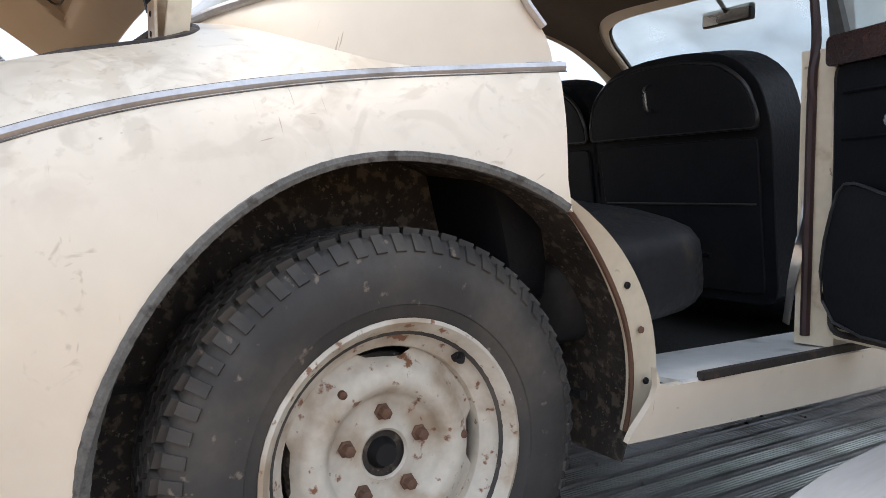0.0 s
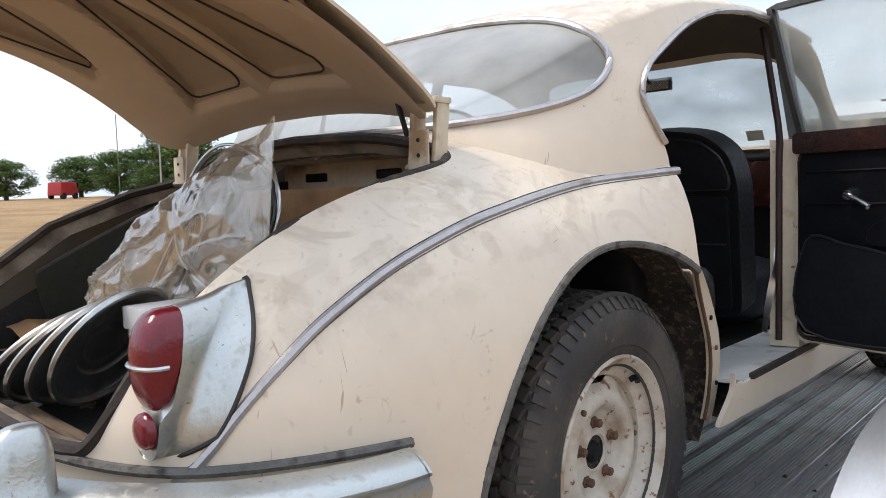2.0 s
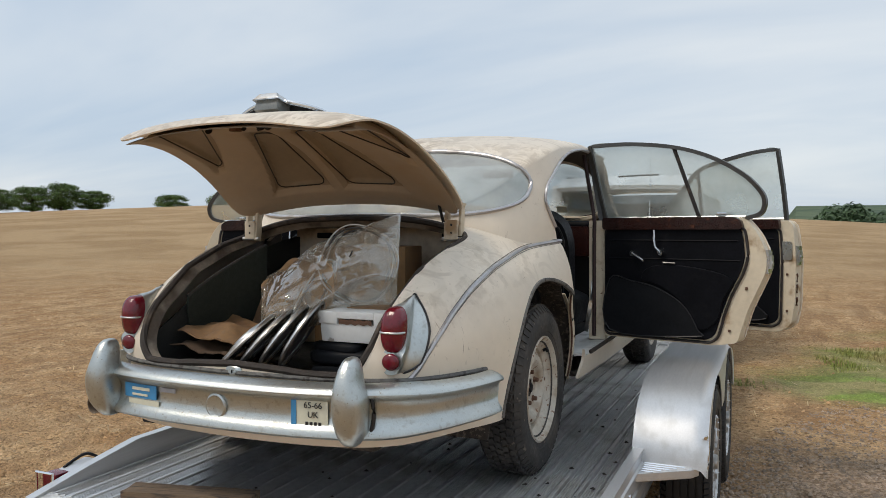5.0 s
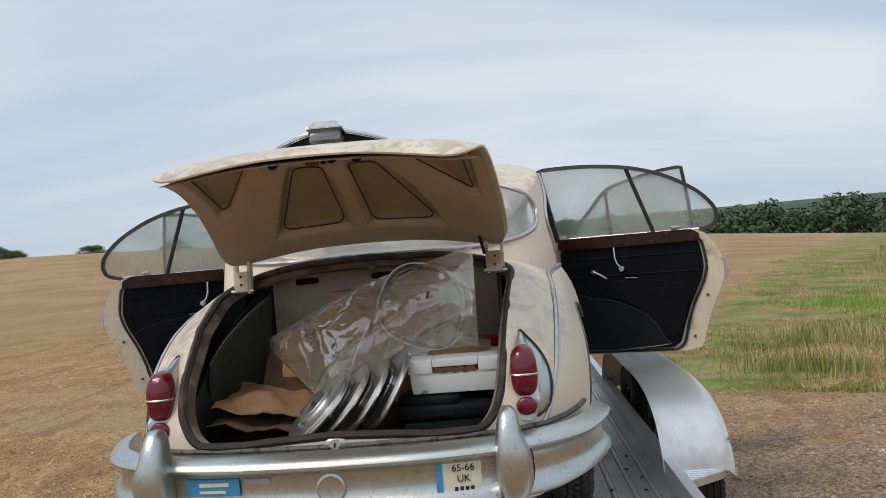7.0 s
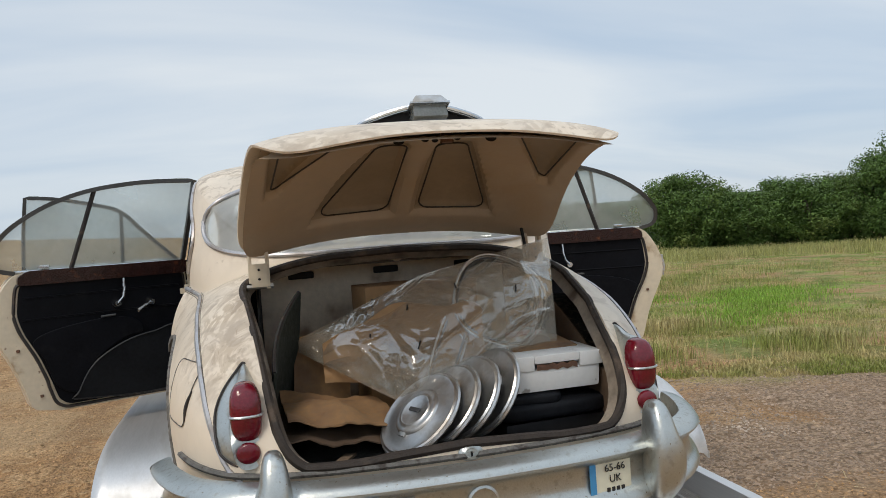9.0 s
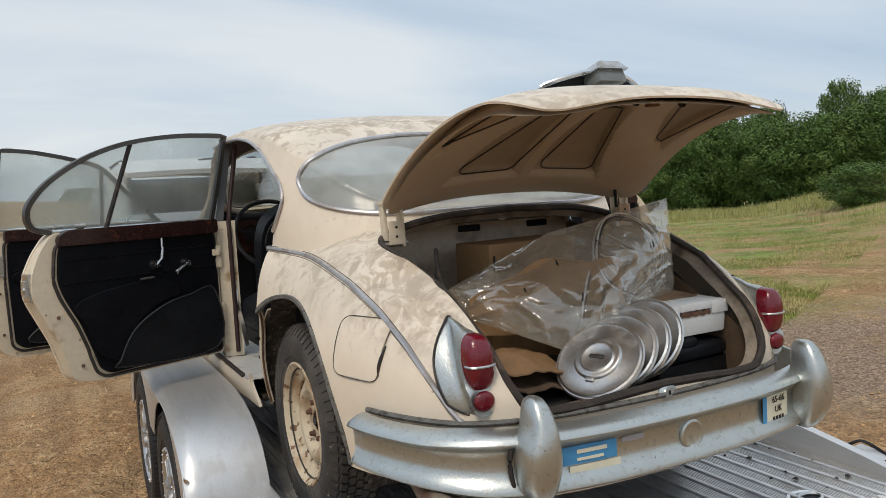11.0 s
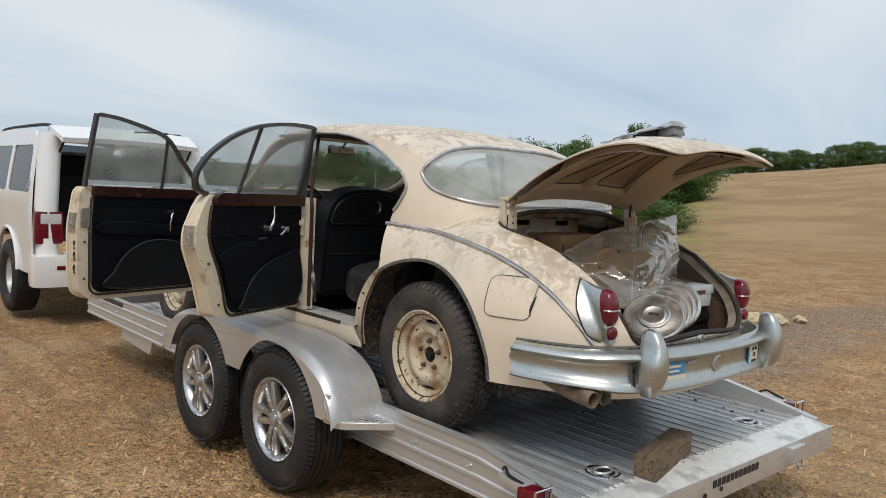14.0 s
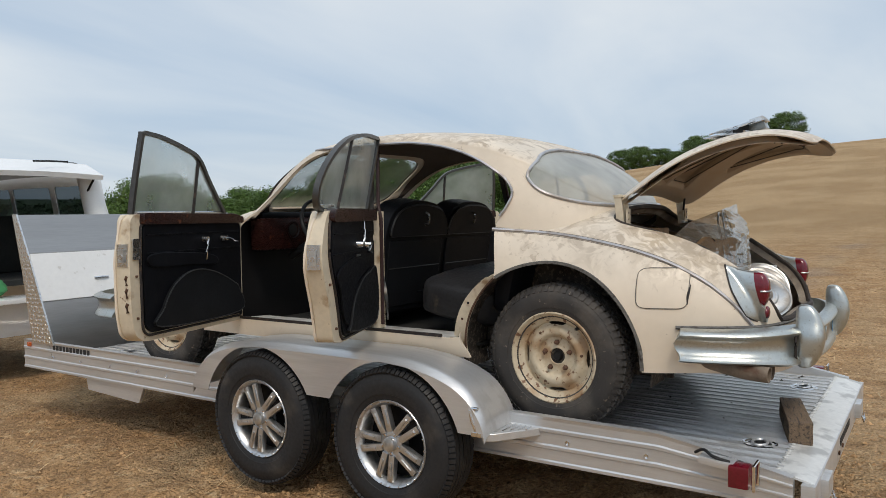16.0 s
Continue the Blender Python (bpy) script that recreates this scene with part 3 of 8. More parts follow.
def ground_material():
    m = bpy.data.materials.new("tilled_field")
    m.use_nodes = True
    n, l = m.node_tree.nodes, m.node_tree.links
    b = n["Principled BSDF"]
    tc = n.new("ShaderNodeTexCoord")
    sep = n.new("ShaderNodeSeparateXYZ")
    l.new(tc.outputs["Object"], sep.inputs[0])
    def tex(s, d=6.0, stretch=None, rot=0.0):
        t = n.new("ShaderNodeTexNoise")
        t.inputs["Scale"].default_value, t.inputs["Detail"].default_value = s, d
        if stretch:
            mp = n.new("ShaderNodeMapping")
            mp.inputs["Scale"].default_value, mp.inputs["Rotation"].default_value = stretch, (0, 0, rot)
            l.new(tc.outputs["Object"], mp.inputs[0])
            l.new(mp.outputs[0], t.inputs["Vector"])
        else:
            l.new(tc.outputs["Object"], t.inputs["Vector"])
        return t.outputs["Fac"]
    def rng(s, a, c):
        r = n.new("ShaderNodeMapRange")
        r.interpolation_type = "SMOOTHSTEP"
        r.inputs[1].default_value, r.inputs[2].default_value = a, c
        l.new(s, r.inputs[0])
        return r.outputs[0]
    def op(kind, a, c):
        x = n.new("ShaderNodeMath")
        x.operation = kind
        for k, s in enumerate((a, c)):
            if isinstance(s, (int, float)):
                x.inputs[k].default_value = s
            else:
                l.new(s, x.inputs[k])
        return x.outputs[0]
    def mix(a, c, fac):
        x = n.new("ShaderNodeMix")
        x.data_type = "RGBA"
        for k, s in ((6, a), (7, c)):
            if isinstance(s, tuple):
                x.inputs[k].default_value = (*s, 1)
            else:
                l.new(s, x.inputs[k])
        l.new(fac, x.inputs[0])
        return x.outputs[2]
    soil = mix((0.40, 0.232, 0.108), (0.55, 0.36, 0.19), rng(tex(1.6, 8), 0.35, 0.65))
    soil = mix(soil, (0.61, 0.425, 0.24), rng(tex(9.0, 8), 0.52, 0.72))
    soil = mix(soil, (0.24, 0.14, 0.068), rng(tex(26.0, 9), 0.54, 0.66))
    soil = mix(soil, (0.30, 0.175, 0.085), op("MULTIPLY", rng(tex(3.2, 8), 0.52, 0.66), 0.7))
    soil = mix(soil, (0.46, 0.31, 0.17), rng(tex(0.35, 5, (0.25, 1.6, 1), radians(20)), 0.52, 0.62))
    def cells(scale, lo, hi):
        """Pebbles: a brightness for each cell, and a dome for the relief."""
        v = n.new("ShaderNodeTexVoronoi")
        v.inputs["Scale"].default_value = scale
        l.new(warp, v.inputs["Vector"])
        s3, r3 = n.new("ShaderNodeSeparateColor"), n.new("ShaderNodeMapRange")
        l.new(v.outputs["Color"], s3.inputs[0])
        r3.inputs[3].default_value, r3.inputs[4].default_value = lo, hi
        l.new(s3.outputs[0], r3.inputs[0])
        return r3.outputs[0], v.outputs["Distance"]
    wn_, wm_ = n.new("ShaderNodeTexNoise"), n.new("ShaderNodeVectorMath")
    wn_.inputs["Scale"].default_value, wn_.inputs["Detail"].default_value = 30.0, 3.0
    l.new(tc.outputs["Object"], wn_.inputs["Vector"])
    wm_.operation = "MULTIPLY_ADD"
    wm_.inputs[1].default_value = (0.035, 0.035, 0.035)
    l.new(wn_.outputs["Color"], wm_.inputs[0])
    l.new(tc.outputs["Object"], wm_.inputs[2])
    warp = wm_.outputs[0]
    c1, d1 = cells(64.0, 0.80, 1.20)
    c2, d2 = cells(21.0, 0.90, 1.10)
    tracks = tex(4.0, 6, (1.0, 0.10, 1.0), radians(8))
    soil = mix(soil, (0.29, 0.17, 0.085), op("MULTIPLY", rng(tracks, 0.53, 0.66), 0.6))
    dist0 = op("POWER", op("ADD", op("MULTIPLY", sep.outputs[0], sep.outputs[0]), op("MULTIPLY", sep.outputs[1], sep.outputs[1])), 0.5)
    soil = mix(soil, mix((0.355, 0.235, 0.12), (0.46, 0.32, 0.175), rng(tex(0.25, 9), 0.4, 0.6)), op("MULTIPLY", rng(dist0, 10.0, 28.0), 0.8))
    # gravel drive beside and behind the trailer
    X, Y = sep.outputs[0], sep.outputs[1]
    wob = op("MULTIPLY", op("SUBTRACT", tex(0.45, 4), 0.5), 5.0)
    grav = mix(mix((0.23, 0.16, 0.107), (0.43, 0.318, 0.225), rng(tex(34.0, 9), 0.4, 0.62)), soil, op("MULTIPLY", rng(tex(0.7, 7), 0.54, 0.68), 0.8))
    g1 = rng(op("ADD", op("SUBTRACT", X, op("MULTIPLY", Y, 0.35)), wob), 0.2, 1.6)
    g2 = rng(op("ADD", op("SUBTRACT", 4.4, op("ADD", Y, op("MULTIPLY", X, 0.22))), wob), -0.3, 1.1)
    g3 = rng(op("ADD", Y, op("MULTIPLY", wob, 0.4)), 0.0, 1.0)
    c = mix(soil, grav, op("MULTIPLY", op("MULTIPLY", g1, op("MULTIPLY", g2, g3)), 0.9))
    # rough grass strip on the far side of the drive
    d = op("ADD", Y, op("MULTIPLY", X, 0.45))
    grass = mix(mix((0.17, 0.215, 0.055), (0.38, 0.325, 0.15), rng(tex(0.9, 9), 0.40, 0.62)), (0.25, 0.34, 0.075), rng(tex(1.7, 8), 0.52, 0.64))
    s1 = rng(op("ADD", d, op("MULTIPLY", wob, 0.6)), 4.6, 5.6)
    s2 = rng(op("ADD", op("SUBTRACT", X, op("MULTIPLY", Y, 0.48)), wob), -2.2, -0.6)
    s3 = rng(op("SUBTRACT", op("MULTIPLY", Y, 1.9), op("ADD", X, wob)), -4.0, 5.0)
    c = mix(c, grass, op("MULTIPLY", op("MULTIPLY", s1, op("MULTIPLY", s2, s3)), rng(tex(0.6, 8), 0.38, 0.52)))
    # far country: green woods and meadows beyond the field, greyed for distance haze
    far = op("POWER", op("ADD", op("MULTIPLY", X, X), op("MULTIPLY", Y, Y)), 0.5)
    c = mix(c, mix((0.055, 0.085, 0.05), (0.10, 0.13, 0.07), rng(tex(0.012, 8), 0.4, 0.6)), rng(far, 150.0, 190.0))
    # colour falls off toward each pebble's rim, as painted shade in the gaps
    sh = op("MULTIPLY", c1, op("SUBTRACT", 1.13, op("MULTIPLY", d1, 0.36)))
    sh = op("MULTIPLY", sh, c2)
    hv = n.new("ShaderNodeHueSaturation")
    l.new(c, hv.inputs["Color"])
    l.new(sh, hv.inputs["Value"])
    l.new(hv.outputs[0], b.inputs["Base Color"])
    b.inputs["Roughness"].default_value = 0.95
    b.inputs["Specular IOR Level"].default_value = 0.2
    bp = n.new("ShaderNodeBump")
    bp.inputs["Strength"].default_value, bp.inputs["Distance"].default_value = 1.0, 0.045
    l.new(op("SUBTRACT", op("ADD", tex(9.0, 9), op("MULTIPLY", tex(40.0, 6), 0.4)), op("ADD", op("MULTIPLY", tracks, 1.4), op("ADD", op("MULTIPLY", d1, 0.35), op("MULTIPLY", d2, 0.35)))), bp.inputs["Height"])
    l.new(bp.outputs[0], b.inputs["Normal"])
    return m


gbm = bmesh.new()
def land_sheet():
    nu, nv = 300, 260
    c = gbm.verts.new(land(0, 0))
    rows = [[gbm.verts.new(land(i / nu, (j + 1) / nv)) for i in range(nu)] for j in range(nv)]
    for i in range(nu):
        gbm.faces.new((c, rows[0][i], rows[0][(i + 1) % nu]))
    for j in range(nv - 1):
        for i in range(nu):
            gbm.faces.new((rows[j][i], rows[j + 1][i], rows[j + 1][(i + 1) % nu], rows[j][(i + 1) % nu]))
land_sheet()
ground = tagged(to_object("ground", gbm, ground_material()), "dry tilled brown field with straw and a gravel strip", "field", kind="structure")

# ---- the saloon car, on the trailer deck ----
# x to its own right, y ahead from the rear axle, deck top at z = 0.40
DECK_Z = 0.40
HUB_Z = 0.735
car = thing("saloon_car", "dusty cream vintage saloon with all doors and boot open, on trailer", "car")

half_w = spline((-0.968, 0.0), (-0.962, 0.16), (-0.945, 0.33), (-0.915, 0.46), (-0.88, 0.535), (-0.844, 0.583), (-0.72, 0.662), (-0.6, 0.708), (-0.42, 0.757), (-0.2, 0.79),
                (0.1, 0.812), (0.5, 0.83), (1.0, 0.845), (1.9, 0.84), (2.5, 0.83), (3.0, 0.80), (3.3, 0.735), (3.48, 0.52), (3.55, 0.0))
top_z = spline((-0.968, 0.935), (-0.955, 0.99), (-0.92, 1.06), (-0.85, 1.155), (-0.72, 1.265), (-0.55, 1.355), (-0.4, 1.40), (-0.2, 1.432), (0.1, 1.45), (0.5, 1.50), (1.0, 1.52),
               (1.8, 1.50), (2.3, 1.43), (2.7, 1.36), (3.1, 1.27), (3.35, 1.15), (3.5, 1.02), (3.55, 0.92))
low_z = spline((-0.968, 0.70), (-0.7, 0.715), (-0.43, 0.705), (0.4, 0.703), (1.0, 0.702), (2.0, 0.70), (2.3, 0.70), (3.1, 0.70), (3.55, 0.74))
power = spline((-0.968, 2.4), (-0.7, 2.5), (-0.4, 2.55), (0.0, 2.8), (0.35, 3.8), (0.8, 5.0), (1.8, 5.0), (2.3, 3.6), (2.8, 3.0), (3.55, 2.4))
MID_Z = 0.93


def skin(y, v):
    """A point of the right half of the lower body: v 0 to 1 from the sill to the waist, 1 to 2 from there over the shoulder to the middle."""
    w, zb = half_w(y), low_z(y)
    if v < 1:
        t = 1 - v
        return Vector((w * (1 - 0.035 * t**1.5), y, MID_Z - (MID_Z - zb) * t))
    a = (v - 1) * math.pi / 2
    n = power(y)
    return Vector((w * max(math.cos(a), 0) ** (2 / n), y, MID_Z + (top_z(y) - MID_Z) * math.sin(a) ** (2 / n)))


def side_of(y, z):
    """Half width of the lower body at a height."""
    w, n = half_w(y), power(y)
    if z < MID_Z:
        return w * (1 - 0.035 * ((MID_Z - z) / (MID_Z - low_z(y))) ** 1.5)
    k = min((z - MID_Z) / (top_z(y) - MID_Z), 1)
    return w * max(0.0, 1 - k**n) ** (1 / n)


# outlines of the openings, as signed functions of a place (negative: open)
BOOT_A, BOOT_B = Vector((0, -0.965, 0.945)), Vector((0, -0.225, 1.42))
BOOT_DIR = (BOOT_B - BOOT_A).normalized()
BOOT_LEN = (BOOT_B - BOOT_A).length


def boot_f(p, grow=0.0):
    s = (p - BOOT_A).dot(BOOT_DIR) / BOOT_LEN
    x = (abs(p.x)) / (0.465 + 0.085 * s + grow)
    k = abs(2 * s - 1) / (1 + 2.2 * grow)
    return (x**7 + k**9) ** 0.125 - 1 if p.y < 0.1 else 1.0


ARC_Y, ARC_R, ARC_F = -0.014, 0.437, 1.045


def front_arc(z):
    """How far ahead of the axle the rear arch reaches at a height."""
    return ARC_Y + ARC_R * ARC_F * math.sqrt(max(0.0, 1 - ((z - HUB_Z) / ARC_R) ** 2))


def arch_f(yc, r):
    return lambda p: math.hypot((p.y - yc) / (0.93 + 0.115 * smoothstep(0.70, 0.80, p.z) if p.y > yc else 0.95), p.z - HUB_Z) / r - 1 if p.z < 1.3 else 1.0


door_front_y, door_mid_y = 1.975, 1.02
rear_edge = spline((0.60, 0.475), (0.80, 0.445), (0.86, 0.415), (0.95, 0.378), (1.03, 0.318), (1.085, 0.252), (1.12, 0.244), (1.25, 0.262), (1.33, 0.280), (1.37, 0.268), (1.42, 0.232), (1.49, 0.205),
                   (1.55, 0.235), (1.61, 0.31), (1.68, 0.435), (1.735, 0.60), (1.76, 0.75), (1.775, 0.9), (1.80, 1.1))


FRONT_EDGE = spline((0.7, 2.02), (1.35, 2.0), (1.40, 1.965), (1.44, 1.925), (1.585, 1.745), (1.665, 1.625), (1.715, 1.52), (1.755, 1.35), (1.78, 1.05))


def doorway_f(p):
    """Both door openings of a side as one, the centre post being a piece of its own."""
    z0, z1 = 0.795, 1.772
    fr = FRONT_EDGE
    return max(z0 - p.z, p.z - z1, rear_edge(p.z) - p.y, p.y - fr(p.z))


def build_body():
    def fn(u, v):
        y = -0.968 + 0.30 * (u / 0.3) ** 2 if u < 0.3 else -0.668 + 4.218 * ((u - 0.3) / 0.7)
        return skin(y, 2 * v)
    bm = grid(fn, 190, 48)
    carve(bm, lambda p: boot_f(p))
    carve(bm, arch_f(ARC_Y, ARC_R))
    carve(bm, arch_f(2.727, 0.43))
    carve(bm, doorway_f)
    # the cabin's open top
    carve(bm, lambda p: max(abs(p.x) - gh_belt(p.y) + 0.012, 0.12 - p.y if p.y < 1 else p.y - 2.12) if p.z > 1.3 else 1.0)
    return part("body", mirror(bm), CREAM, car, solid=0.012)


gh_belt = spline((-0.19, 0.0), (-0.185, 0.2), (-0.16, 0.40), (-0.11, 0.53), (-0.03, 0.62), (0.08, 0.68), (0.25, 0.725), (0.6, 0.76), (1.0, 0.77), (1.6, 0.755), (1.85, 0.735), (2.0, 0.695), (2.12, 0.58), (2.22, 0.37), (2.28, 0.0))
gh_rail_x = spline((-0.19, 0.0), (-0.18, 0.2), (-0.14, 0.38), (-0.07, 0.49), (0.03, 0.575), (0.15, 0.63), (0.35, 0.68), (0.6, 0.695), (1.0, 0.71), (1.45, 0.69), (1.7, 0.655), (1.9, 0.605), (2.05, 0.51), (2.2, 0.30), (2.28, 0.0))
gh_rail_z = spline((-0.19, 1.42), (-0.14, 1.45), (-0.06, 1.50), (0.06, 1.575), (0.2, 1.645), (0.4, 1.715), (0.65, 1.755), (1.0, 1.775), (1.3, 1.768), (1.5, 1.735), (1.7, 1.645), (1.9, 1.535), (2.1, 1.445), (2.28, 1.42))
gh_top = spline((-0.19, 1.43), (-0.14, 1.485), (-0.06, 1.56), (0.06, 1.65), (0.2, 1.73), (0.4, 1.80), (0.65, 1.845), (1.0, 1.865), (1.3, 1.852), (1.5, 1.822), (1.7, 1.752), (1.9, 1.65), (2.1, 1.525), (2.28, 1.42))


def tub_z(x, y):
    """Height of the lower body's upper surface at a place in plan."""
    n = power(y)
    return MID_Z + (top_z(y) - MID_Z) * max(0.0, 1 - min(abs(x) / max(half_w(y), 1e-3), 1.0) ** n) ** (1 / n)


def gh_base(y):
    return min(1.40, tub_z(gh_belt(y), y) - 0.012)


def house(y, v):
    """The right half of the greenhouse: v 0 to 1 up the side, 1 to 2 over the roof."""
    xb, zb, xr, zr, zt = gh_belt(y), gh_base(y), gh_rail_x(y), gh_rail_z(y), gh_top(y)
    if v < 1:
        k = v
        bow = 0.018 * math.sin(math.pi * k)
        return Vector((xb + (xr - xb) * k + bow, y, zb + (zr - zb) * k))
    a = (v - 1) * math.pi / 2
    return Vector((xr * math.cos(a) ** 0.95, y, zr + (zt - zr) * math.sin(a) ** 0.95))


def rear_win_f(p, grow=0.0):
    if p.y > 0.42:
        return 1.0
    return (abs(p.x / (0.655 + grow)) ** 3.2 + abs((p.z - 1.577 + 0.028 * (p.x / 0.6) ** 2) / (0.148 + grow)) ** 2.7) ** 0.33 - 1


def screen_f(p, grow=0.0):
    if p.y < 1.35:
        return 1.0
    return (abs(p.x / (0.60 + grow - 0.25 * max(0.0, p.z - 1.6))) ** 6 + abs((p.z - 1.622) / (0.168 + grow)) ** 4.0) ** 0.22 - 1


def house_sheet():
    def fn(u, v):
        y = -0.19 + 2.47 * (0.5 - 0.5 * math.cos(math.pi * u)) * 0.55 + 2.47 * u * 0.45
        return house(y, 2 * v)
    return grid(fn, 130, 52)


def build_house():
    bm = house_sheet()
    carve(bm, doorway_f)
    carve(bm, rear_win_f)
    carve(bm, screen_f)
    part("roof", mirror(bm), CREAM, car, solid=0.018)
    lining = house_sheet()
    carve(lining, lambda p: rear_win_f(p, 0.02))
    carve(lining, lambda p: screen_f(p, 0.02))
    for v in lining.verts:
        v.co.x *= 0.975
        v.co.z -= 0.022
        v.co.y = 1.1 + (v.co.y - 1.1) * 0.98
    carve(lining, lambda p: doorway_f(p) - 0.004)
    part("headlining", mirror(lining), HEADLINER, car, "dusty brown cloth headlining")
    for nm, f, mt in (("rear_window", rear_win_f, PANE_R), ("windscreen", screen_f, PANE)):
        g = house_sheet()
        carve(g, lambda p: -f(p, 0.006))
        for v in g.verts:
            v.co.z -= 0.004
        ob = part(nm, mirror(g), mt, car, "dusty curved glass")
        ob.visible_shadow = False
        # bright surround along the edge of the opening
        loop = []
        ys = np.linspace(-0.189, 0.42, 260) if nm == "rear_window" else np.linspace(1.36, 2.279, 260)
        for y in ys:
            prev = None
            for v in np.linspace(0.0, 2.0, 90):
                p = house(y, v)
                q = f(p)
                if prev is not None and (q > 0) != (prev[1] > 0):
                    loop.append(prev[0].lerp(p, prev[1] / (prev[1] - q)))
                prev = (p, q)
        zc = 1.577 if nm == "rear_window" else 1.622
        loop.sort(key=lambda p: math.atan2((p.z - zc) * 4, p.x))
        keep = [loop[0]]
        for p in loop[1:]:
            if (p - keep[-1]).length > 0.045:
                keep.append(p)
        right = [Vector((p.x, p.y - (0.004 if nm == "rear_window" else -0.004), p.z + 0.002)) for p in keep]
        loop = smooth_path(right + [Vector((-p.x, p.y, p.z)) for p in right[::-1]], 2, True)
        part("window_trim", tube(loop, 0.0085, 8, closed=True), STRIP if nm == "rear_window" else SEAL, ob, "dull bright-metal window surround" if nm == "rear_window" else "perished dark screen rubber")


def house_x(y, z):
    """Half width of the greenhouse at a height, for the trims."""
    xb, zb, xr, zr, zt = gh_belt(y), gh_base(y), gh_rail_x(y), gh_rail_z(y), gh_top(y)
    if z < zr:
        k = (z - zb) / (zr - zb)
        return xb + (xr - xb) * k + 0.018 * math.sin(math.pi * min(max(k, 0), 1))
    k = min((z - zr) / max(zt - zr, 1e-4), 1) ** (1 / 0.95)
    return xr * math.sqrt(max(0.0, 1 - k * k)) ** 0.95


build_body()
build_house()

# boot lid, hinged at its front edge
LID_M = Matrix.Translation((0, 0.02, 0.062)) @ Matrix.Translation((0, -0.225, 1.42)) @ Matrix.Rotation(radians(-47.3), 4, "X") @ Matrix.Translation((0, 0.225, -1.42))


def lid_sheet(shrink, drop):
    def fn(u, v):
        y = -0.968 + 0.30 * (u / 0.35) ** 2 if u < 0.35 else -0.668 + 0.5 * ((u - 0.35) / 0.65)
        return skin(y, 1 + v)
    bm = grid(fn, 84, 60)
    carve(bm, lambda p: -boot_f(p, shrink))
    bm.normal_update()
    if drop:
        for v in bm.verts:
            v.co += Vector((0, drop * 0.75, -drop))
    return bm


def in_pocket(x, s):
    """Pressed pockets of the lid's inner panel; 1 inside, 0 out."""
    x = abs(x)
    out_a = 0.12 + 0.34 * (s - 0.35)
    a = min(smoothstep(0.030, 0.050, x), 1 - smoothstep(out_a, out_a + 0.02, x), smoothstep(0.30, 0.46, s), 1 - smoothstep(0.84, 0.88, s))
    in_b = 0.19 + 0.48 * (s - 0.18)
    b = min(smoothstep(in_b, in_b + 0.02, x), 1 - smoothstep(0.405 + 0.04 * s, 0.425 + 0.04 * s, x), smoothstep(0.14, 0.18, s), 1 - smoothstep(0.60, 0.64, s))
    return max(a, b)


lid = part("boot_lid", moved(mirror(lid_sheet(-0.004, 0.0)), LID_M), CREAM, car, "cream boot lid raised open", solid=0.006)
def lid_s(p):
    return (p - BOOT_A).dot(BOOT_DIR) / BOOT_LEN
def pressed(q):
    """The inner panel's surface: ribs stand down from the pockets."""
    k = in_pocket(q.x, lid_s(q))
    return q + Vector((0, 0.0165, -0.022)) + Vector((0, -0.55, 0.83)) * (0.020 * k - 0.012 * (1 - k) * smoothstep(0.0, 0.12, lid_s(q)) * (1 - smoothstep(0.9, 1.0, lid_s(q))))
# panel and pockets are one paint; the pockets carry their shade as colour
for nm_, sg_, mt_, lb_ in (("inner_panel", -1, LID_IN, "pressed inner panel, dusty cream paint darkened for shade"), ("pocket_lining", 1, LID_POCKET, "recessed pockets, lid paint darkened for their shade")):
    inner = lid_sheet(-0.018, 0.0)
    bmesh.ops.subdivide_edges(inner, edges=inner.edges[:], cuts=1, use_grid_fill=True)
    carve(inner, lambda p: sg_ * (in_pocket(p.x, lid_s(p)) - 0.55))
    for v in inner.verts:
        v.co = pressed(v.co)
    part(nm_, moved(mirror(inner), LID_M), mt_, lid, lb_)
# thin seam round each pocket, drawn black for the shading along its edge
for sx in (-1, 1):
    for corners in (((0.042, 0.395), (0.125, 0.385), (0.28, 0.84), (0.05, 0.845)), ((0.205, 0.17), (0.40, 0.165), (0.425, 0.60), (0.40, 0.59))):
        loop = []
        for x, s_ in rounded(corners, 0.05, 5):
            b = BOOT_A + BOOT_DIR * (s_ * BOOT_LEN)
            lo, hi = -0.2, 0.4
            nrm = Vector((0, -BOOT_DIR.z, BOOT_DIR.y))
            for _ in range(18):
                t = 0.5 * (lo + hi)
                q = b + nrm * t
                if q.z < tub_z(x, max(q.y, -0.96)) and q.y > -0.966:
                    lo = t
                else:
                    hi = t
            loop.append(LID_M @ (Vector((sx * x, 0, 0)) + b + nrm * (lo - 0.0285)))
        part("pocket_seam", tube(loop, 0.0026, 5, closed=True), SEAL, lid)
# number-plate lamp housing: chrome gull wings, a black sheet for their shaded hollow, a clear lens box
hb = bmesh.new()
def wing_z(x):
    return 1.776 + 0.050 * max(0.0, 1 - abs(x) / 0.182) ** 0.7
def plinth(u, v):
    x = -0.182 + 0.364 * u
    return Vector((x * (1 - 0.12 * v), -0.745 + 0.13 * v + 0.05 * (abs(x) / 0.182) ** 2, wing_z(x) - 0.052 * v**1.6 * (0.35 + 0.65 * (1 - abs(x) / 0.182))))
grid(plinth, 30, 10, hb)
pl = part("plate_lamp_housing", hb, CHROME, lid, "pitted chrome number-plate lamp housing", solid=0.007)
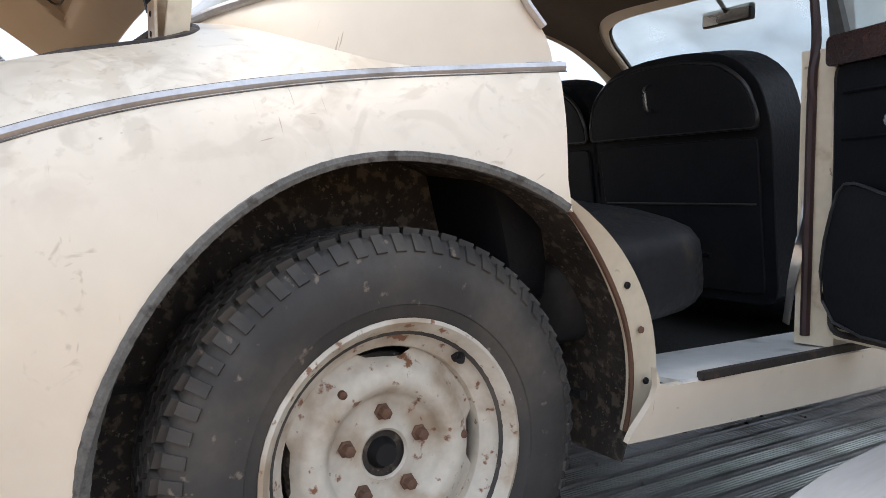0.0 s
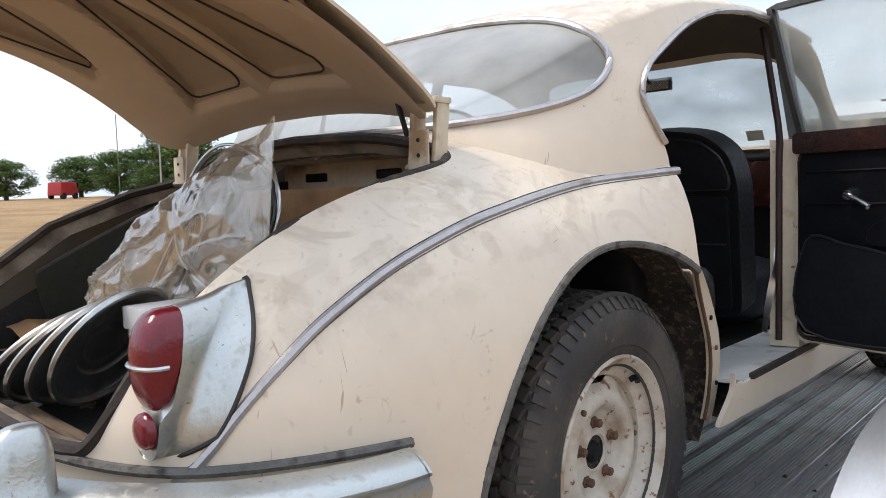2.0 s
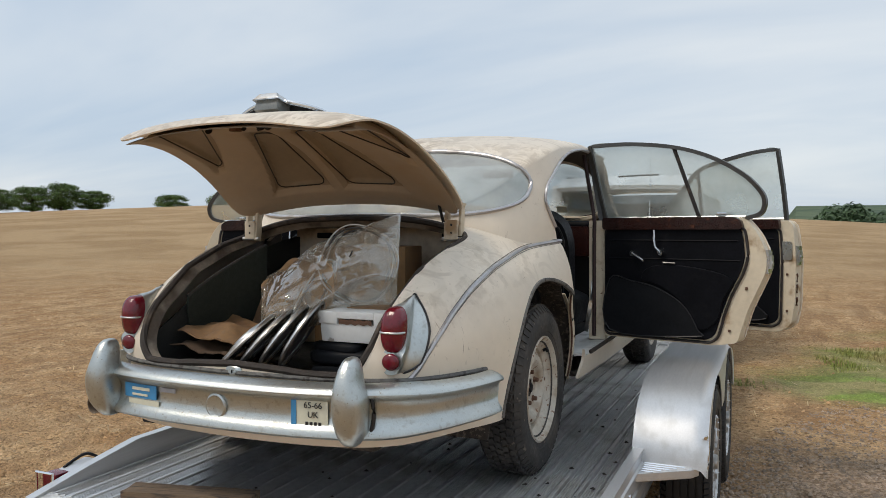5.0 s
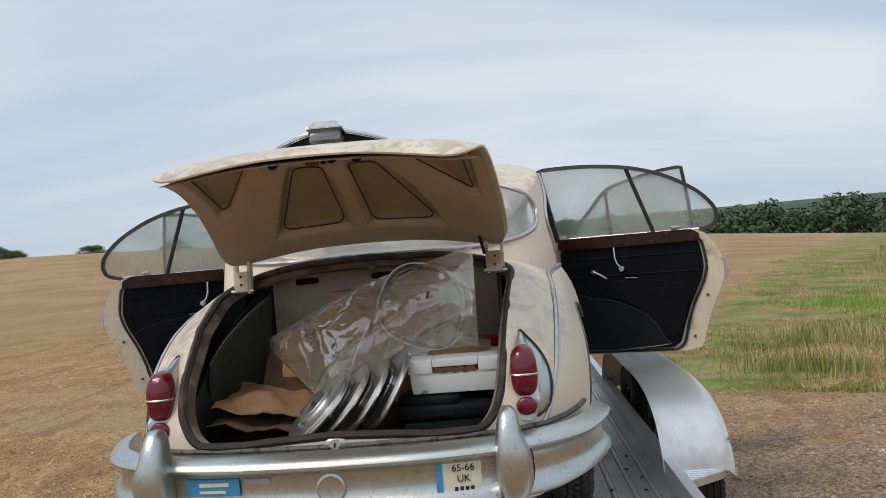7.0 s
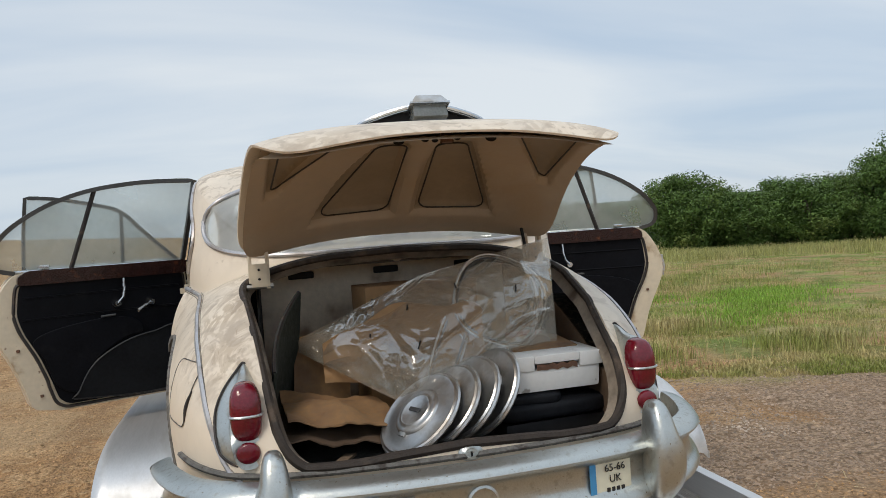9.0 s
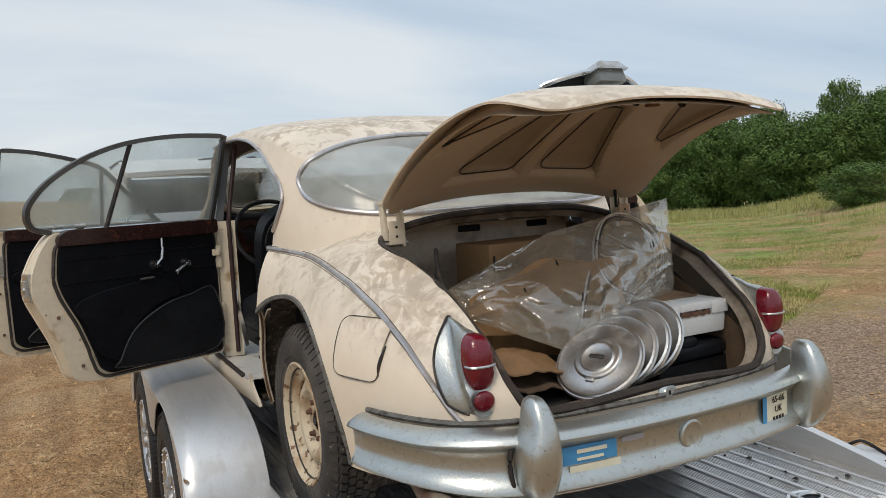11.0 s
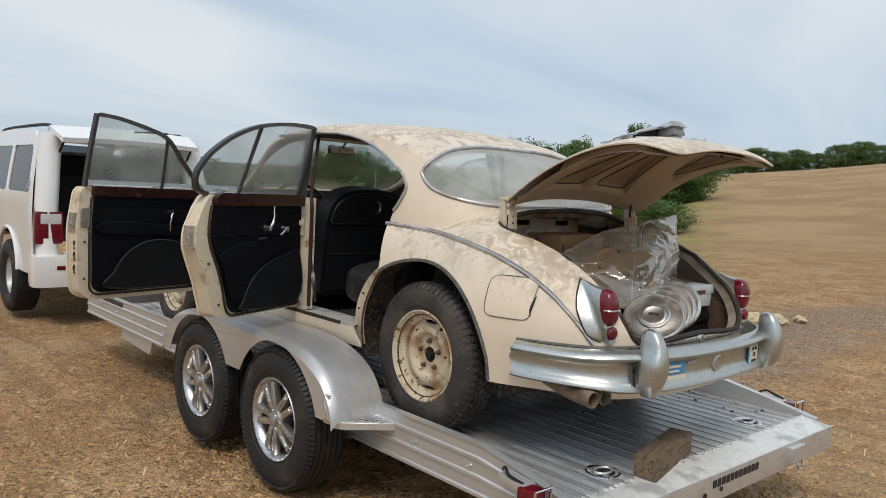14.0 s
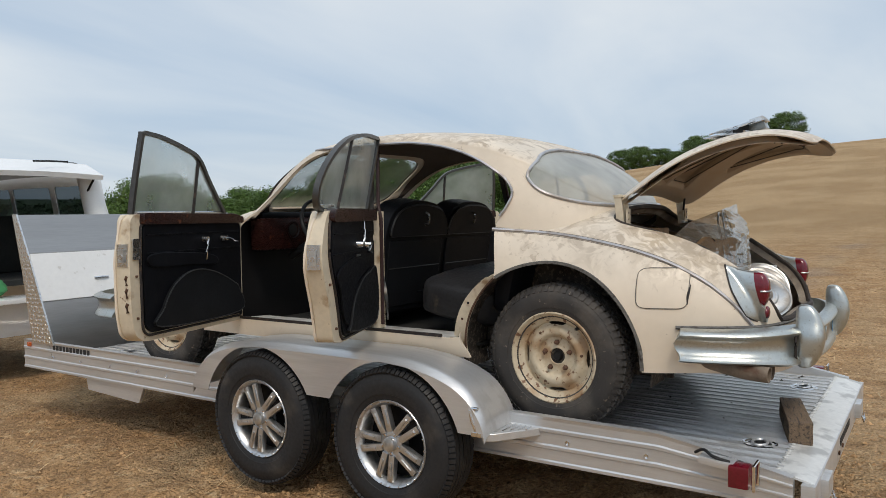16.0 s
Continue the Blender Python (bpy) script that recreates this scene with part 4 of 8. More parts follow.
part("housing_rim", tube([plinth(k / 30, 0.0) + Vector((0, -0.002, 0.001)) for k in range(31)], 0.0065, 7), CHROME, pl, "chrome housing rim")
hol = bmesh.new()
grid(lambda u, v: Vector((-0.17 + 0.34 * u, -0.722 + 0.05 * (abs(-0.17 + 0.34 * u) / 0.182) ** 2, 1.757 + (wing_z(-0.17 + 0.34 * u) - 1.759) * v)), 24, 4, hol)
part("lamp_hollow", hol, BLACK, pl, "black sheet for the shaded hollow under the wings", solid=0.004)
TILT_L = Matrix.Rotation(radians(-14), 4, "X")
part("lamp_lens", box((0.098, 0.085, 0.040), (0.003, -0.752, 1.792), TILT_L, 0.9, 0.007), SMOKE, pl, "smoky clear lamp lens")
part("lamp_cap", box((0.104, 0.090, 0.026), (0.003, -0.752, 1.823), TILT_L, 0.68, 0.005), SATIN, pl, "dull metal lamp cap")
part("lamp_cap_rim", box((0.110, 0.096, 0.006), (0.003, -0.750, 1.810), TILT_L, 1.0, 0.002), CHROME, pl)
bsb = bmesh.new()
grid(lambda u, v: Vector((-0.235 + 0.47 * u, -0.775 + 0.17 * v + 0.05 * (2 * u - 1) ** 2, 1.752 + 0.004 * math.sin(math.pi * v) - 0.012 * v - 0.004 * (2 * u - 1) ** 2)), 20, 5, bsb)
part("lamp_base", bsb, CHROME, pl, "bright base moulding", solid=0.006)
part("lid_moulding", tube([LID_M @ Vector((x, -0.80 + 0.25 * x * x, tub_z(x, -0.80 + 0.25 * x * x) + 0.004)) for x in np.linspace(-0.24, 0.24, 25)], 0.007, 6), CHROME, lid)
for x_, s_, w_ in ((-0.035, 0.235, 0.022), (0.03, 0.25, 0.026), (0.0, 0.29, 0.018), (0.045, 0.20, 0.018), (-0.12, 0.13, 0.03), (0.12, 0.13, 0.03)):
    b_ = BOOT_A + BOOT_DIR * (s_ * BOOT_LEN)
    q_ = Vector((x_, b_.y - 0.25, 0))
    y_ = max(-0.95, -0.958 + 0.30 * s_ + 0.25 * s_ * s_)
    part("panel_hole", moved(lathe([(0.0, 1.0), (0.002, 1.0), (0.002, 0.0)], 14, None, "z"), LID_M @ Matrix.Translation((x_, y_ + 0.032, tub_z(x_, y_) - 0.036)) @ Matrix.Rotation(radians(-62 + 40 * s_), 4, "X") @ Matrix.Diagonal((w_ / 2, w_ / 3, 1, 1))), BLACK, lid)
part("lid_prop", tube([LID_M @ Vector((0.415, -0.30, 1.375)), (0.425, -0.285, 1.46), (0.437, -0.275, 1.40)], 0.006, 6), BLACK, lid, "black prop rod")
part("lid_catch", box((0.03, 0.03, 0.045), LID_M @ Vector((0, -0.90, 1.03)), None, 0.6, 0.004), RUST, lid, "rusty catch hook")
for sx in (-1, 1):
    hg = bmesh.new()
    add_box(hg, (0.012, 0.035, 0.15), (sx * 0.445, -0.255, 1.40), Matrix.Rotation(radians(-6), 4, "X"), 1, 0.003)
    add_box(hg, (0.012, 0.035, 0.13), (sx * 0.50, -0.245, 1.41), Matrix.Rotation(radians(-6), 4, "X"), 1, 0.003)
    add_box(hg, (0.075, 0.05, 0.012), (sx * 0.4725, -0.245, 1.468), None, 1, 0.003)
    h = part("boot_hinge", hg, CREAM_IN, car, "cream painted boot hinge bracket")
    part("pivot", tube([(sx * 0.43, -0.272, 1.335), (sx * 0.515, -0.272, 1.335)], 0.008, 8), SATIN, h)
    part("hinge_plate", box((0.052, 0.004, 0.075), (sx * 0.4725, -0.279, 1.372), None, 1, 0.001), CREAM_IN, h, "cream plate with two holes")
    for dz in (-0.012, 0.018):
        part("plate_hole", lathe([(0, 0.0045), (0.001, 0.0045), (0.001, 0.0)], 10, None, "y", (sx * 0.4725, -0.2826, 1.372 + dz)), BLACK, h)
# rubber seal round the boot opening
loop = []
for k in range(120):
    a = 2 * math.pi * k / 120
    s_ = 0.5 + 0.5 * (1 if math.sin(a) >= 0 else -1) * abs(math.sin(a)) ** (2 / 9)
    x = (0.465 + 0.085 * s_) * (1 if math.cos(a) >= 0 else -1) * abs(math.cos(a)) ** (2 / 7)
    b = BOOT_A + BOOT_DIR * (s_ * BOOT_LEN)
    nrm = Vector((0, -BOOT_DIR.z, BOOT_DIR.y))
    lo, hi = -0.25, 0.4
    for _ in range(20):
        t = 0.5 * (lo + hi)
        q = b + nrm * t
        if -0.967 < q.y and q.z < tub_z(x, q.y):
            lo = t
        else:
            hi = t
    loop.append(Vector((x * 0.99, 0, 0)) + b + nrm * (lo - 0.008))
part("boot_seal", tube(loop, 0.0125, 7, closed=True), BOOT_RUBBER, car, "perished brown-black rubber boot seal")
loop2 = [Vector((p.x * 0.955, p.y + 0.022, 1.18 + (p.z - 1.18) * 0.945)) for p in loop]
ch = bmesh.new()
n_ = len(loop)
ra = [ch.verts.new(p) for p in loop]
rb = [ch.verts.new(p + Vector((0, 0.02, -0.02))) for p in loop2]
for k in range(n_):
    ch.faces.new((ra[k], ra[(k + 1) % n_], rb[(k + 1) % n_], rb[k]))
part("boot_channel", ch, GUTTER, car, "dark gutter round the boot opening", solid=0.004)

# chrome strip along each rear wing
strip_z = spline((-0.87, 0.89), (-0.844, 0.922), (-0.80, 0.985), (-0.74, 1.045), (-0.66, 1.105), (-0.5, 1.185), (-0.3, 1.245), (0.0, 1.297), (0.2, 1.315), (0.295, 1.322))
for sx in (-1, 1):
    pts = []
    for y in np.linspace(-0.868, 0.292, 60):
        z = strip_z(y)
        pts.append(Vector((sx * (side_of(y, z) + 0.002), y, z)))
    sec = [(-0.005, -0.008), (0.003, -0.007), (0.006, 0.0), (0.003, 0.007), (-0.005, 0.008)]
    sec = sec if sx > 0 else [(-u, v) for u, v in sec][::-1]
    ws = part("wing_strip", sweep(pts, sec), STRIP, car, "dull chrome strip along the wing")
    for dz in (-0.0082, 0.0082):
        part("strip_seal", tube([Vector((sx * (side_of(p.y, p.z + dz) + 0.0005), p.y, p.z + dz)) for p in pts], 0.0012, 5), LIP, ws)

# roof gutter and door-opening trims
for sx in (-1, 1):
    pts = []
    for z in np.linspace(1.35, 1.765, 26):
        y = rear_edge(z)
        pts.append(Vector((sx * (house_x(y, z) + 0.006), y, z)) if z > 1.38 else Vector((sx * (side_of(y, z) + 0.004), y, z)))
    for y in np.linspace(1.0, 1.5, 10):
        pts.append(Vector((sx * (house_x(y, 1.768) + 0.006), y, 1.768)))
    part("window_trim", tube(pts[2:], 0.007, 6), STRIP, car, "dull bright-metal trim round the door opening")
    lip = []
    for a in np.linspace(radians(-3), radians(124), 92):
        yy, zz = ARC_Y - ARC_R * math.cos(a) * (ARC_F if math.cos(a) < 0 else 0.95), HUB_Z + ARC_R * math.sin(a)
        lip.append((sx * (side_of(yy, zz) - 0.003), yy, zz))
    part("arch_lip", sweep(lip, [(-0.009, -0.007), (0.007, -0.007), (0.009, 0.0), (0.007, 0.007), (-0.009, 0.007)], scale=lambda t: 1.0 if int(t * 91 + 0.5) % 2 else 0.93), LIP, car, "cracked grey rubber wheel-arch beading", smooth=False)

# sills, centre posts, door shuts
for sx in (-1, 1):
    st = bmesh.new()
    grid(lambda u, v: Vector((sx * (0.60 + 0.215 * v), 0.50 + 1.48 * u, 0.80 - 0.012 * (1 - v))), 12, 4, st)
    # pale paint on the metal plate, standing in for the sky it reflects
    part("sill_plate", st, WHITE_PLATE, car, "scuffed aluminium sill tread plate", solid=0.01)
    ss = bmesh.new()
    add_box(ss, (0.014, 1.44, 0.016), (sx * 0.818, 1.26, 0.803), None, 1, 0.004)
    part("sill_seal", ss, SEAL, car)
    def post_sheet(z0, z1, wd, dp, rows):
        def post(u, v):
            z = z0 + (z1 - z0) * u
            lean = max(0.0, z - 1.40)
            pr = ((0, -0.7), (0, 1), (-0.08 * dp, 0.9), (-0.085 * dp, 0), (-0.08 * dp, -0.95), (0, -0.7))
            k = v * 5
            i = min(int(k), 4)
            t = k - i
            px, py = (pr[i][q] * (1 - t) + pr[i + 1][q] * t for q in (0, 1))
            return Vector((sx * (0.795 - lean * 0.20 + px), 1.015 + py * wd + lean * 0.14, z))
        return grid(post, rows, 5)
    bp = part("centre_post", post_sheet(0.80, 1.415, 0.05, 1.0, 16), CREAM_IN, car, "cream painted centre door post with hinges")
    part("post_top", post_sheet(1.41, 1.78, 0.021, 0.42, 10), FRAME, bp, "slim dull metal window post")
    for z in (1.0, 1.26):
        hx = bmesh.new()
        add_box(hx, (0.03, 0.045, 0.10), (sx * 0.80, 0.985, z), None, 1, 0.006)
        add_box(hx, (0.05, 0.03, 0.03), (sx * 0.82, 0.965, z + 0.02), None, 1, 0.006)
        part("door_hinge", hx, CREAM_IN, bp)
        part("hinge_gap", box((0.006, 0.03, 0.06), (sx * 0.8165, 0.985, z - 0.005)), BLACK, bp)
    part("post_seal", tube([(sx * (0.742 - 0.2 * max(0.0, z - 1.4)), 0.963 + (0.02 + 0.14 * (z - 1.4)) * smoothstep(1.36, 1.46, z), z) for z in np.linspace(0.82, 1.76, 30)], 0.010, 8), MAROON, bp, "dark maroon door piping")
    part("seat_belt", sweep(smooth_path([(sx * 0.725, 0.975, 1.10), (sx * 0.728, 0.960, 1.02), (sx * 0.715, 0.955, 0.93), (sx * 0.70, 0.96, 0.84)], 5), [(-0.002, -0.010), (0.002, -0.010), (0.002, 0.010), (-0.002, 0.010)]), SATIN, bp, "thin bright metal check strap")
    for zz in (1.32, 1.20, 0.98):
        part("post_screw", lathe([(0, 0.009), (0.004, 0.008), (0.005, 0.0)], 10, None, "x", (sx * 0.797 - (0.005 if sx < 0 else 0), 1.012, zz)), SATIN, bp)
    # the shut face in front of the rear arch
    sh = bmesh.new()
    def shut(u, v):
        z = 0.675 + 0.415 * u
        y = rear_edge(z)
        x = side_of(0.4, z)
        yw = front_arc(z) + 0.022
        return Vector((sx * (x - 0.070 - 0.06 * v), max(y, yw) + 0.055 + 0.01 * v, z))
    grid(shut, 20, 4, sh)
    sf = part("door_shut", sh, CREAM_IN, car, "rust-stained cream door shut", solid=0.006)
    fl = bmesh.new()
    def flange(u, v):
        z = 0.70 + 0.41 * u
        ya = front_arc(z)
        return Vector((sx * (side_of(0.4, z) - 0.066 + 0.052 * u**6), ya + 0.003 + (0.062 + 0.02 * u - 0.05 * u**6) * v, z))
    grid(flange, 20, 2, fl)
    part("flange_lip", tube([flange(k / 20, 0.0) + Vector((sx * 0.003, 0.004, 0)) for k in range(21)], 0.005, 6), RUST, car, "flaking rusty flange lip")
    part("arch_flange", fl, CREAM_IN, car, "rusty cream flange between wheel arch and doorway", solid=0.006)
    for k, (yy, zz) in enumerate(((0.305, 1.065), (0.375, 0.965), (0.412, 0.885), (0.438, 0.79))):
        part("bolt", lathe([(0, 0.0065), (0.003, 0.006), (0.004, 0.003), (0.004, 0.0)], 10, None, "x", (sx * (side_of(0.4, zz) - (0.060 if sx > 0 else 0.053)), yy + 0.04, zz)), BLACK if k % 2 else RUST, sf)


# doors: u from the hinge along the door, w outward, opened by an angle
def door_map(sx, hx, hy, ang):
    s, c = math.sin(radians(ang)), math.cos(radians(ang))
    return lambda u, w, z: Vector((sx * (hx + u * s + w * c), hy - u * c + w * s, z))


def outline_plate(pts, P, w0, w1, curve=0.0):
    bm = bmesh.new()
    def ww(w, z):
        return w - curve * max(0.0, z - 1.1) ** 2
    a = [bm.verts.new(P(u, ww(w0, z), z)) for u, z in pts]
    b = [bm.verts.new(P(u, ww(w1, z), z)) for u, z in pts]
    bm.faces.new(a[::-1])
    bm.faces.new(b)
    k = len(a)
    for i in range(k):
        bm.faces.new((a[i], a[(i + 1) % k], b[(i + 1) % k], b[i]))
    return bm


def flat(pts, n=5):
    return [(q.x, q.y) for q in smooth_path([(p[0], p[1], 0) for p in pts], n, True)]


def lever(P, u, z, ends, boss=0.017, r=0.006):
    bm = tube([P(u + a, -0.088 - h, z + b) for a, b, h in ends], r, 8, scale=lambda t: 1.25 - 0.4 * t)
    m0 = P(u, -0.083, z)
    m1 = P(u, -0.112, z)
    tube([m0, m0.lerp(m1, 0.5), m1], boss, 12, bm, scale=lambda t: 1.15 - 0.35 * t)
    return bm


def make_door(kind, sx):
    rear = kind == "rear"
    P = (door_map(sx, 0.81, 1.026, 74.5) if sx > 0 else door_map(sx, 0.828, 1.04, 66.5)) if rear else door_map(sx, 0.815, 2.045, 67.0 if sx > 0 else 72.5)
    if rear:
        shell = [(0.0, 0.825), (0.56, 0.825), (0.675, 0.845), (0.69, 0.90), (0.72, 1.0), (0.765, 1.10), (0.80, 1.18), (0.80, 1.26), (0.765, 1.345), (0.725, 1.40), (0.70, 1.418), (0.0, 1.418)]
        trim = [(0.02, 0.85), (0.54, 0.85), (0.575, 0.875), (0.60, 0.96), (0.635, 1.06), (0.69, 1.17), (0.71, 1.24), (0.70, 1.33), (0.69, 1.375), (0.02, 1.375)]
        cap = [(0.005, 1.368), (0.70, 1.368), (0.70, 1.405), (0.66, 1.428), (0.005, 1.428)]
        frame_pts = [(0.0, 1.415), (-0.035, 1.60), (-0.068, 1.795), (0.15, 1.792), (0.375, 1.762), (0.55, 1.705), (0.69, 1.622), (0.765, 1.545), (0.785, 1.49), (0.765, 1.44), (0.70, 1.42)]
        div = [(0.375, 1.758), (0.482, 1.425)]
        lo, hi = [(0.05, 0.865), (0.49, 0.865), (0.50, 0.90), (0.43, 1.01), (0.30, 1.085), (0.17, 1.115), (0.05, 1.12)], [(0.22, 1.12), (0.24, 1.175), (0.35, 1.20), (0.56, 1.175), (0.66, 1.13), (0.62, 1.05), (0.585, 0.94), (0.50, 0.90), (0.42, 1.02), (0.30, 1.10)]
    else:
        shell = [(0.0, 0.79), (0.90, 0.80), (0.965, 0.84), (0.985, 0.95), (0.99, 1.2), (0.975, 1.385), (0.95, 1.415), (0.0, 1.405)]
        trim = [(0.03, 0.83), (0.86, 0.84), (0.90, 0.87), (0.905, 1.2), (0.895, 1.37), (0.03, 1.36)]
        cap = [(0.01, 1.362), (0.91, 1.367), (0.905, 1.422), (0.12, 1.417), (0.01, 1.40)]
        frame_pts = [(0.925, 1.415), (0.915, 1.60), (0.895, 1.805), (0.75, 1.795), (0.55, 1.755), (0.42, 1.71), (0.30, 1.59), (0.12, 1.415)]
        div = [(0.42, 1.70), (0.425, 1.418)]
        lo, hi = [(0.08, 0.85), (0.80, 0.86), (0.78, 0.95), (0.70, 1.05), (0.58, 1.11), (0.45, 1.12), (0.30, 1.09), (0.15, 1.03), (0.08, 0.98)], [(0.30, 1.14), (0.55, 1.15), (0.85, 1.16), (0.86, 1.22), (0.60, 1.22), (0.32, 1.19)]
    d = part("rear_door" if rear else "front_door", outline_plate(rounded(shell, 0.03), P, -0.070, 0.004, 0.0), CREAM_IN, car, "open door, cream edge, black trim, wood capping", bevel=0.006)
    part("outer_skin", outline_plate(rounded([(u * 1.012 - 0.004, z) for u, z in shell], 0.03), P, 0.006, 0.016, 0.35), CREAM, d)
    part("trim_panel", outline_plate(rounded(trim, 0.03), P, -0.083, -0.071), LEATHER, d, "black vinyl trim panel", bevel=0.004)
    part("door_seal", tube([P(u + (0.014 if u > 0.3 else -0.006), -0.074, z - (0.012 if z < 0.95 else 0)) for u, z in rounded(trim, 0.03)], 0.007, 5, closed=True), SEAL, d, "perished black door seal")
    part("door_capping", outline_plate(rounded(cap, 0.015), P, -0.098, -0.05), WOOD_CAP, d, "worn mahogany door capping", bevel=0.008)
    part("map_pocket", outline_plate(flat(lo), P, -0.100, -0.083), POCKET, d, "black vinyl map pocket", bevel=0.008)
    part("armrest_pad", outline_plate(flat(hi), P, -0.094, -0.083), LEATHER, d, bevel=0.006)
    part("pocket_piping", tube([P(u, -0.101, z) for u, z in flat(lo)], 0.0032, 5, closed=True), PIPING, d, "worn piping round the map pocket")
    e0 = 0.803 if rear else 0.991
    for nm, z0, z1, w0, w1, lift, mt in (("latch_plate", 1.17, 1.275, -0.062, -0.006, 0.004, CHROME), ("latch_case", 1.19, 1.25, -0.048, -0.018, 0.013, SATIN)):
        lp = bmesh.new()
        ce = [lp.verts.new(P(e0 + h, w, z)) for h in (-0.012, lift) for w, z in ((w0, z0), (w1, z0), (w1, z1), (w0, z1))]
        for q in ((0, 3, 2, 1), (4, 5, 6, 7), (0, 1, 5, 4), (1, 2, 6, 5), (2, 3, 7, 6), (3, 0, 4, 7)):
            lp.faces.new([ce[i] for i in q])
        part(nm, lp, mt, d, "chrome latch plate on the door edge" if mt == CHROME else "")
    part("latch_star", tube([P(e0 + 0.006, -0.033, 1.215), P(e0 + 0.017, -0.033, 1.215)], 0.012, 10), CHROME, d)
    for zz in (0.95, 1.02, 1.08) if not rear else ():
        part("rust_patch", tube([P(e0 - 0.004, -0.05, zz), P(e0 - 0.004, -0.045, zz + 0.03), P(e0 - 0.004, -0.052, zz + 0.045)], 0.008, 6), RUST, d)
    for z, u1 in ((1.315, 0.68), (1.225, 0.69)):
        part("trim_fold", tube([P(u, -0.084, z) for u in np.linspace(0.04, u1 if rear else 0.88, 9)], 0.004, 5), LEATHER, d)
    tw = lambda z: -0.035 - 0.14 * max(0.0, z - 1.42)
    fr = smooth_path([P(u, tw(z), z) for u, z in frame_pts[:3]], 2)[:-1] + smooth_path([P(u, tw(z), z) for u, z in frame_pts[2:]], 6)
    wf = part("window_frame", sweep(fr, [(-0.009, -0.013), (0.009, -0.013), (0.009, 0.013), (-0.009, 0.013)], up=P(0, 1, 0) - P(0, 0, 0)), FRAME, d, "dull dark metal window frame")
    part("window_divider", tube([P(u, tw(z), z) for u, z in div], 0.010, 6), SEAL, d, "black window divider bar")
    gp = [q for q in smooth_path([Vector((u, z, 0)) for u, z in frame_pts], 5)]
    gb = bmesh.new()
    gb.faces.new([gb.verts.new(P(q.x, tw(q.y) + 0.001, q.y)) for q in gp])
    pane = part("pane", gb, PANE, d, "dusty window glass", smooth=False)
    pane.visible_shadow = False
    part("waist_trim", tube([P(u, -0.03, 1.425) for u in np.linspace(frame_pts[0][0], frame_pts[-1][0], 9)], 0.008, 6), CHROME, d)
    if rear:
        part("window_winder", lever(P, 0.175, 1.25, ((0, 0, 0.02), (0.03, -0.014, 0.025), (0.062, -0.032, 0.024), (0.066, -0.034, 0.045))), CHROME, d, "chrome window winder")
        part("door_lever", lever(P, 0.318, 1.258, ((0, 0, 0.018), (-0.022, 0.025, 0.024), (-0.030, 0.07, 0.022), (-0.030, 0.108, 0.018))), CHROME, d, "chrome door lever")
        part("ashtray", tube([P(u, -0.097, 1.199 + 0.01 * math.sin(6 * u)) for u in np.linspace(0.33, 0.39, 4)], 0.005, 6), FRAME, d)
        part("vent_catch", box((0.07, 0.02, 0.012), P(0.60, -0.03, 1.442), None, 1, 0.003), CHROME, d, "chrome quarter-light catch")
    else:
        part("door_lever", lever(P, 0.40, 1.28, ((0, 0, 0.018), (0.012, -0.03, 0.024), (0.018, -0.07, 0.024), (0.012, -0.11, 0.02))), CHROME, d, "chrome door lever")
        part("window_winder", lever(P, 0.22, 1.28, ((0, 0, 0.02), (-0.04, -0.006, 0.026), (-0.08, -0.02, 0.024), (-0.083, -0.022, 0.045))), CHROME, d, "chrome window winder")
        part("lock_plate", outline_plate(rounded([(0.915, 1.20), (0.972, 1.20), (0.970, 1.30), (0.915, 1.30)], 0.01), P, -0.078, -0.072), CHROME, d, "chrome lock plate")
    for k, (u, z) in enumerate(((0.715, 1.10), (0.64, 0.90)) if rear else ((0.945, 1.12), (0.945, 0.92))):
        part("screw", box((0.012, 0.012, 0.012), P(u, -0.072, z), None, 1, 0.003), RUST, d)


for kind in ("rear", "front"):
    for sx in (1, -1):
        make_door(kind, sx)

# rear bumper with overriders
bump_y = spline((0.0, -1.035), (0.2, -1.03), (0.4, -1.01), (0.55, -0.96), (0.65, -0.87), (0.715, -0.74), (0.745, -0.64), (0.752, -0.585))
bp_path = []
for t in np.linspace(-1, 1, 81):
    x = 0.752 * math.sin(t * math.pi / 2)
    ax = abs(x)
    bp_path.append(Vector((x, bump_y(ax), 0.833 + 0.012 * (ax / 0.75) ** 2)))
sec = [(-0.004, -0.074), (0.014, -0.081), (0.032, -0.081), (0.042, -0.073), (0.040, -0.060), (0.030, -0.048), (0.020, -0.036), (0.016, -0.018), (0.016, 0.006), (0.020, 0.026), (0.030, 0.038), (0.043, 0.046), (0.047, 0.054), (0.042, 0.064), (0.026, 0.073), (0.006, 0.080), (-0.008, 0.081), (-0.010, 0.0)]
bmp = sweep(bp_path, [(u, v) for u, v in sec])
for v in bmp.verts:
    v.co.z = 0.838 + (v.co.z - 0.838) * (1 - 0.16 * smoothstep(0.55, 0.75, abs(v.co.x)))
end_y = bp_path[0].y
for v in bmp.verts:
    if v.co.y > end_y - 0.012:
        v.co.y += 0.016 * math.cos((v.co.z - 0.845) / 0.07 * 4.2) - 0.004
rb_ = part("rear_bumper", bmp, CHROME_GREEN, car, "pitted tarnished chrome rear bumper")
vs_ = [Vector((half_w(y), y, 0.912 - 0.01 * (y + 0.96))) for y in [-0.967 + 0.40 * (k / 40) ** 2 for k in range(41)]]
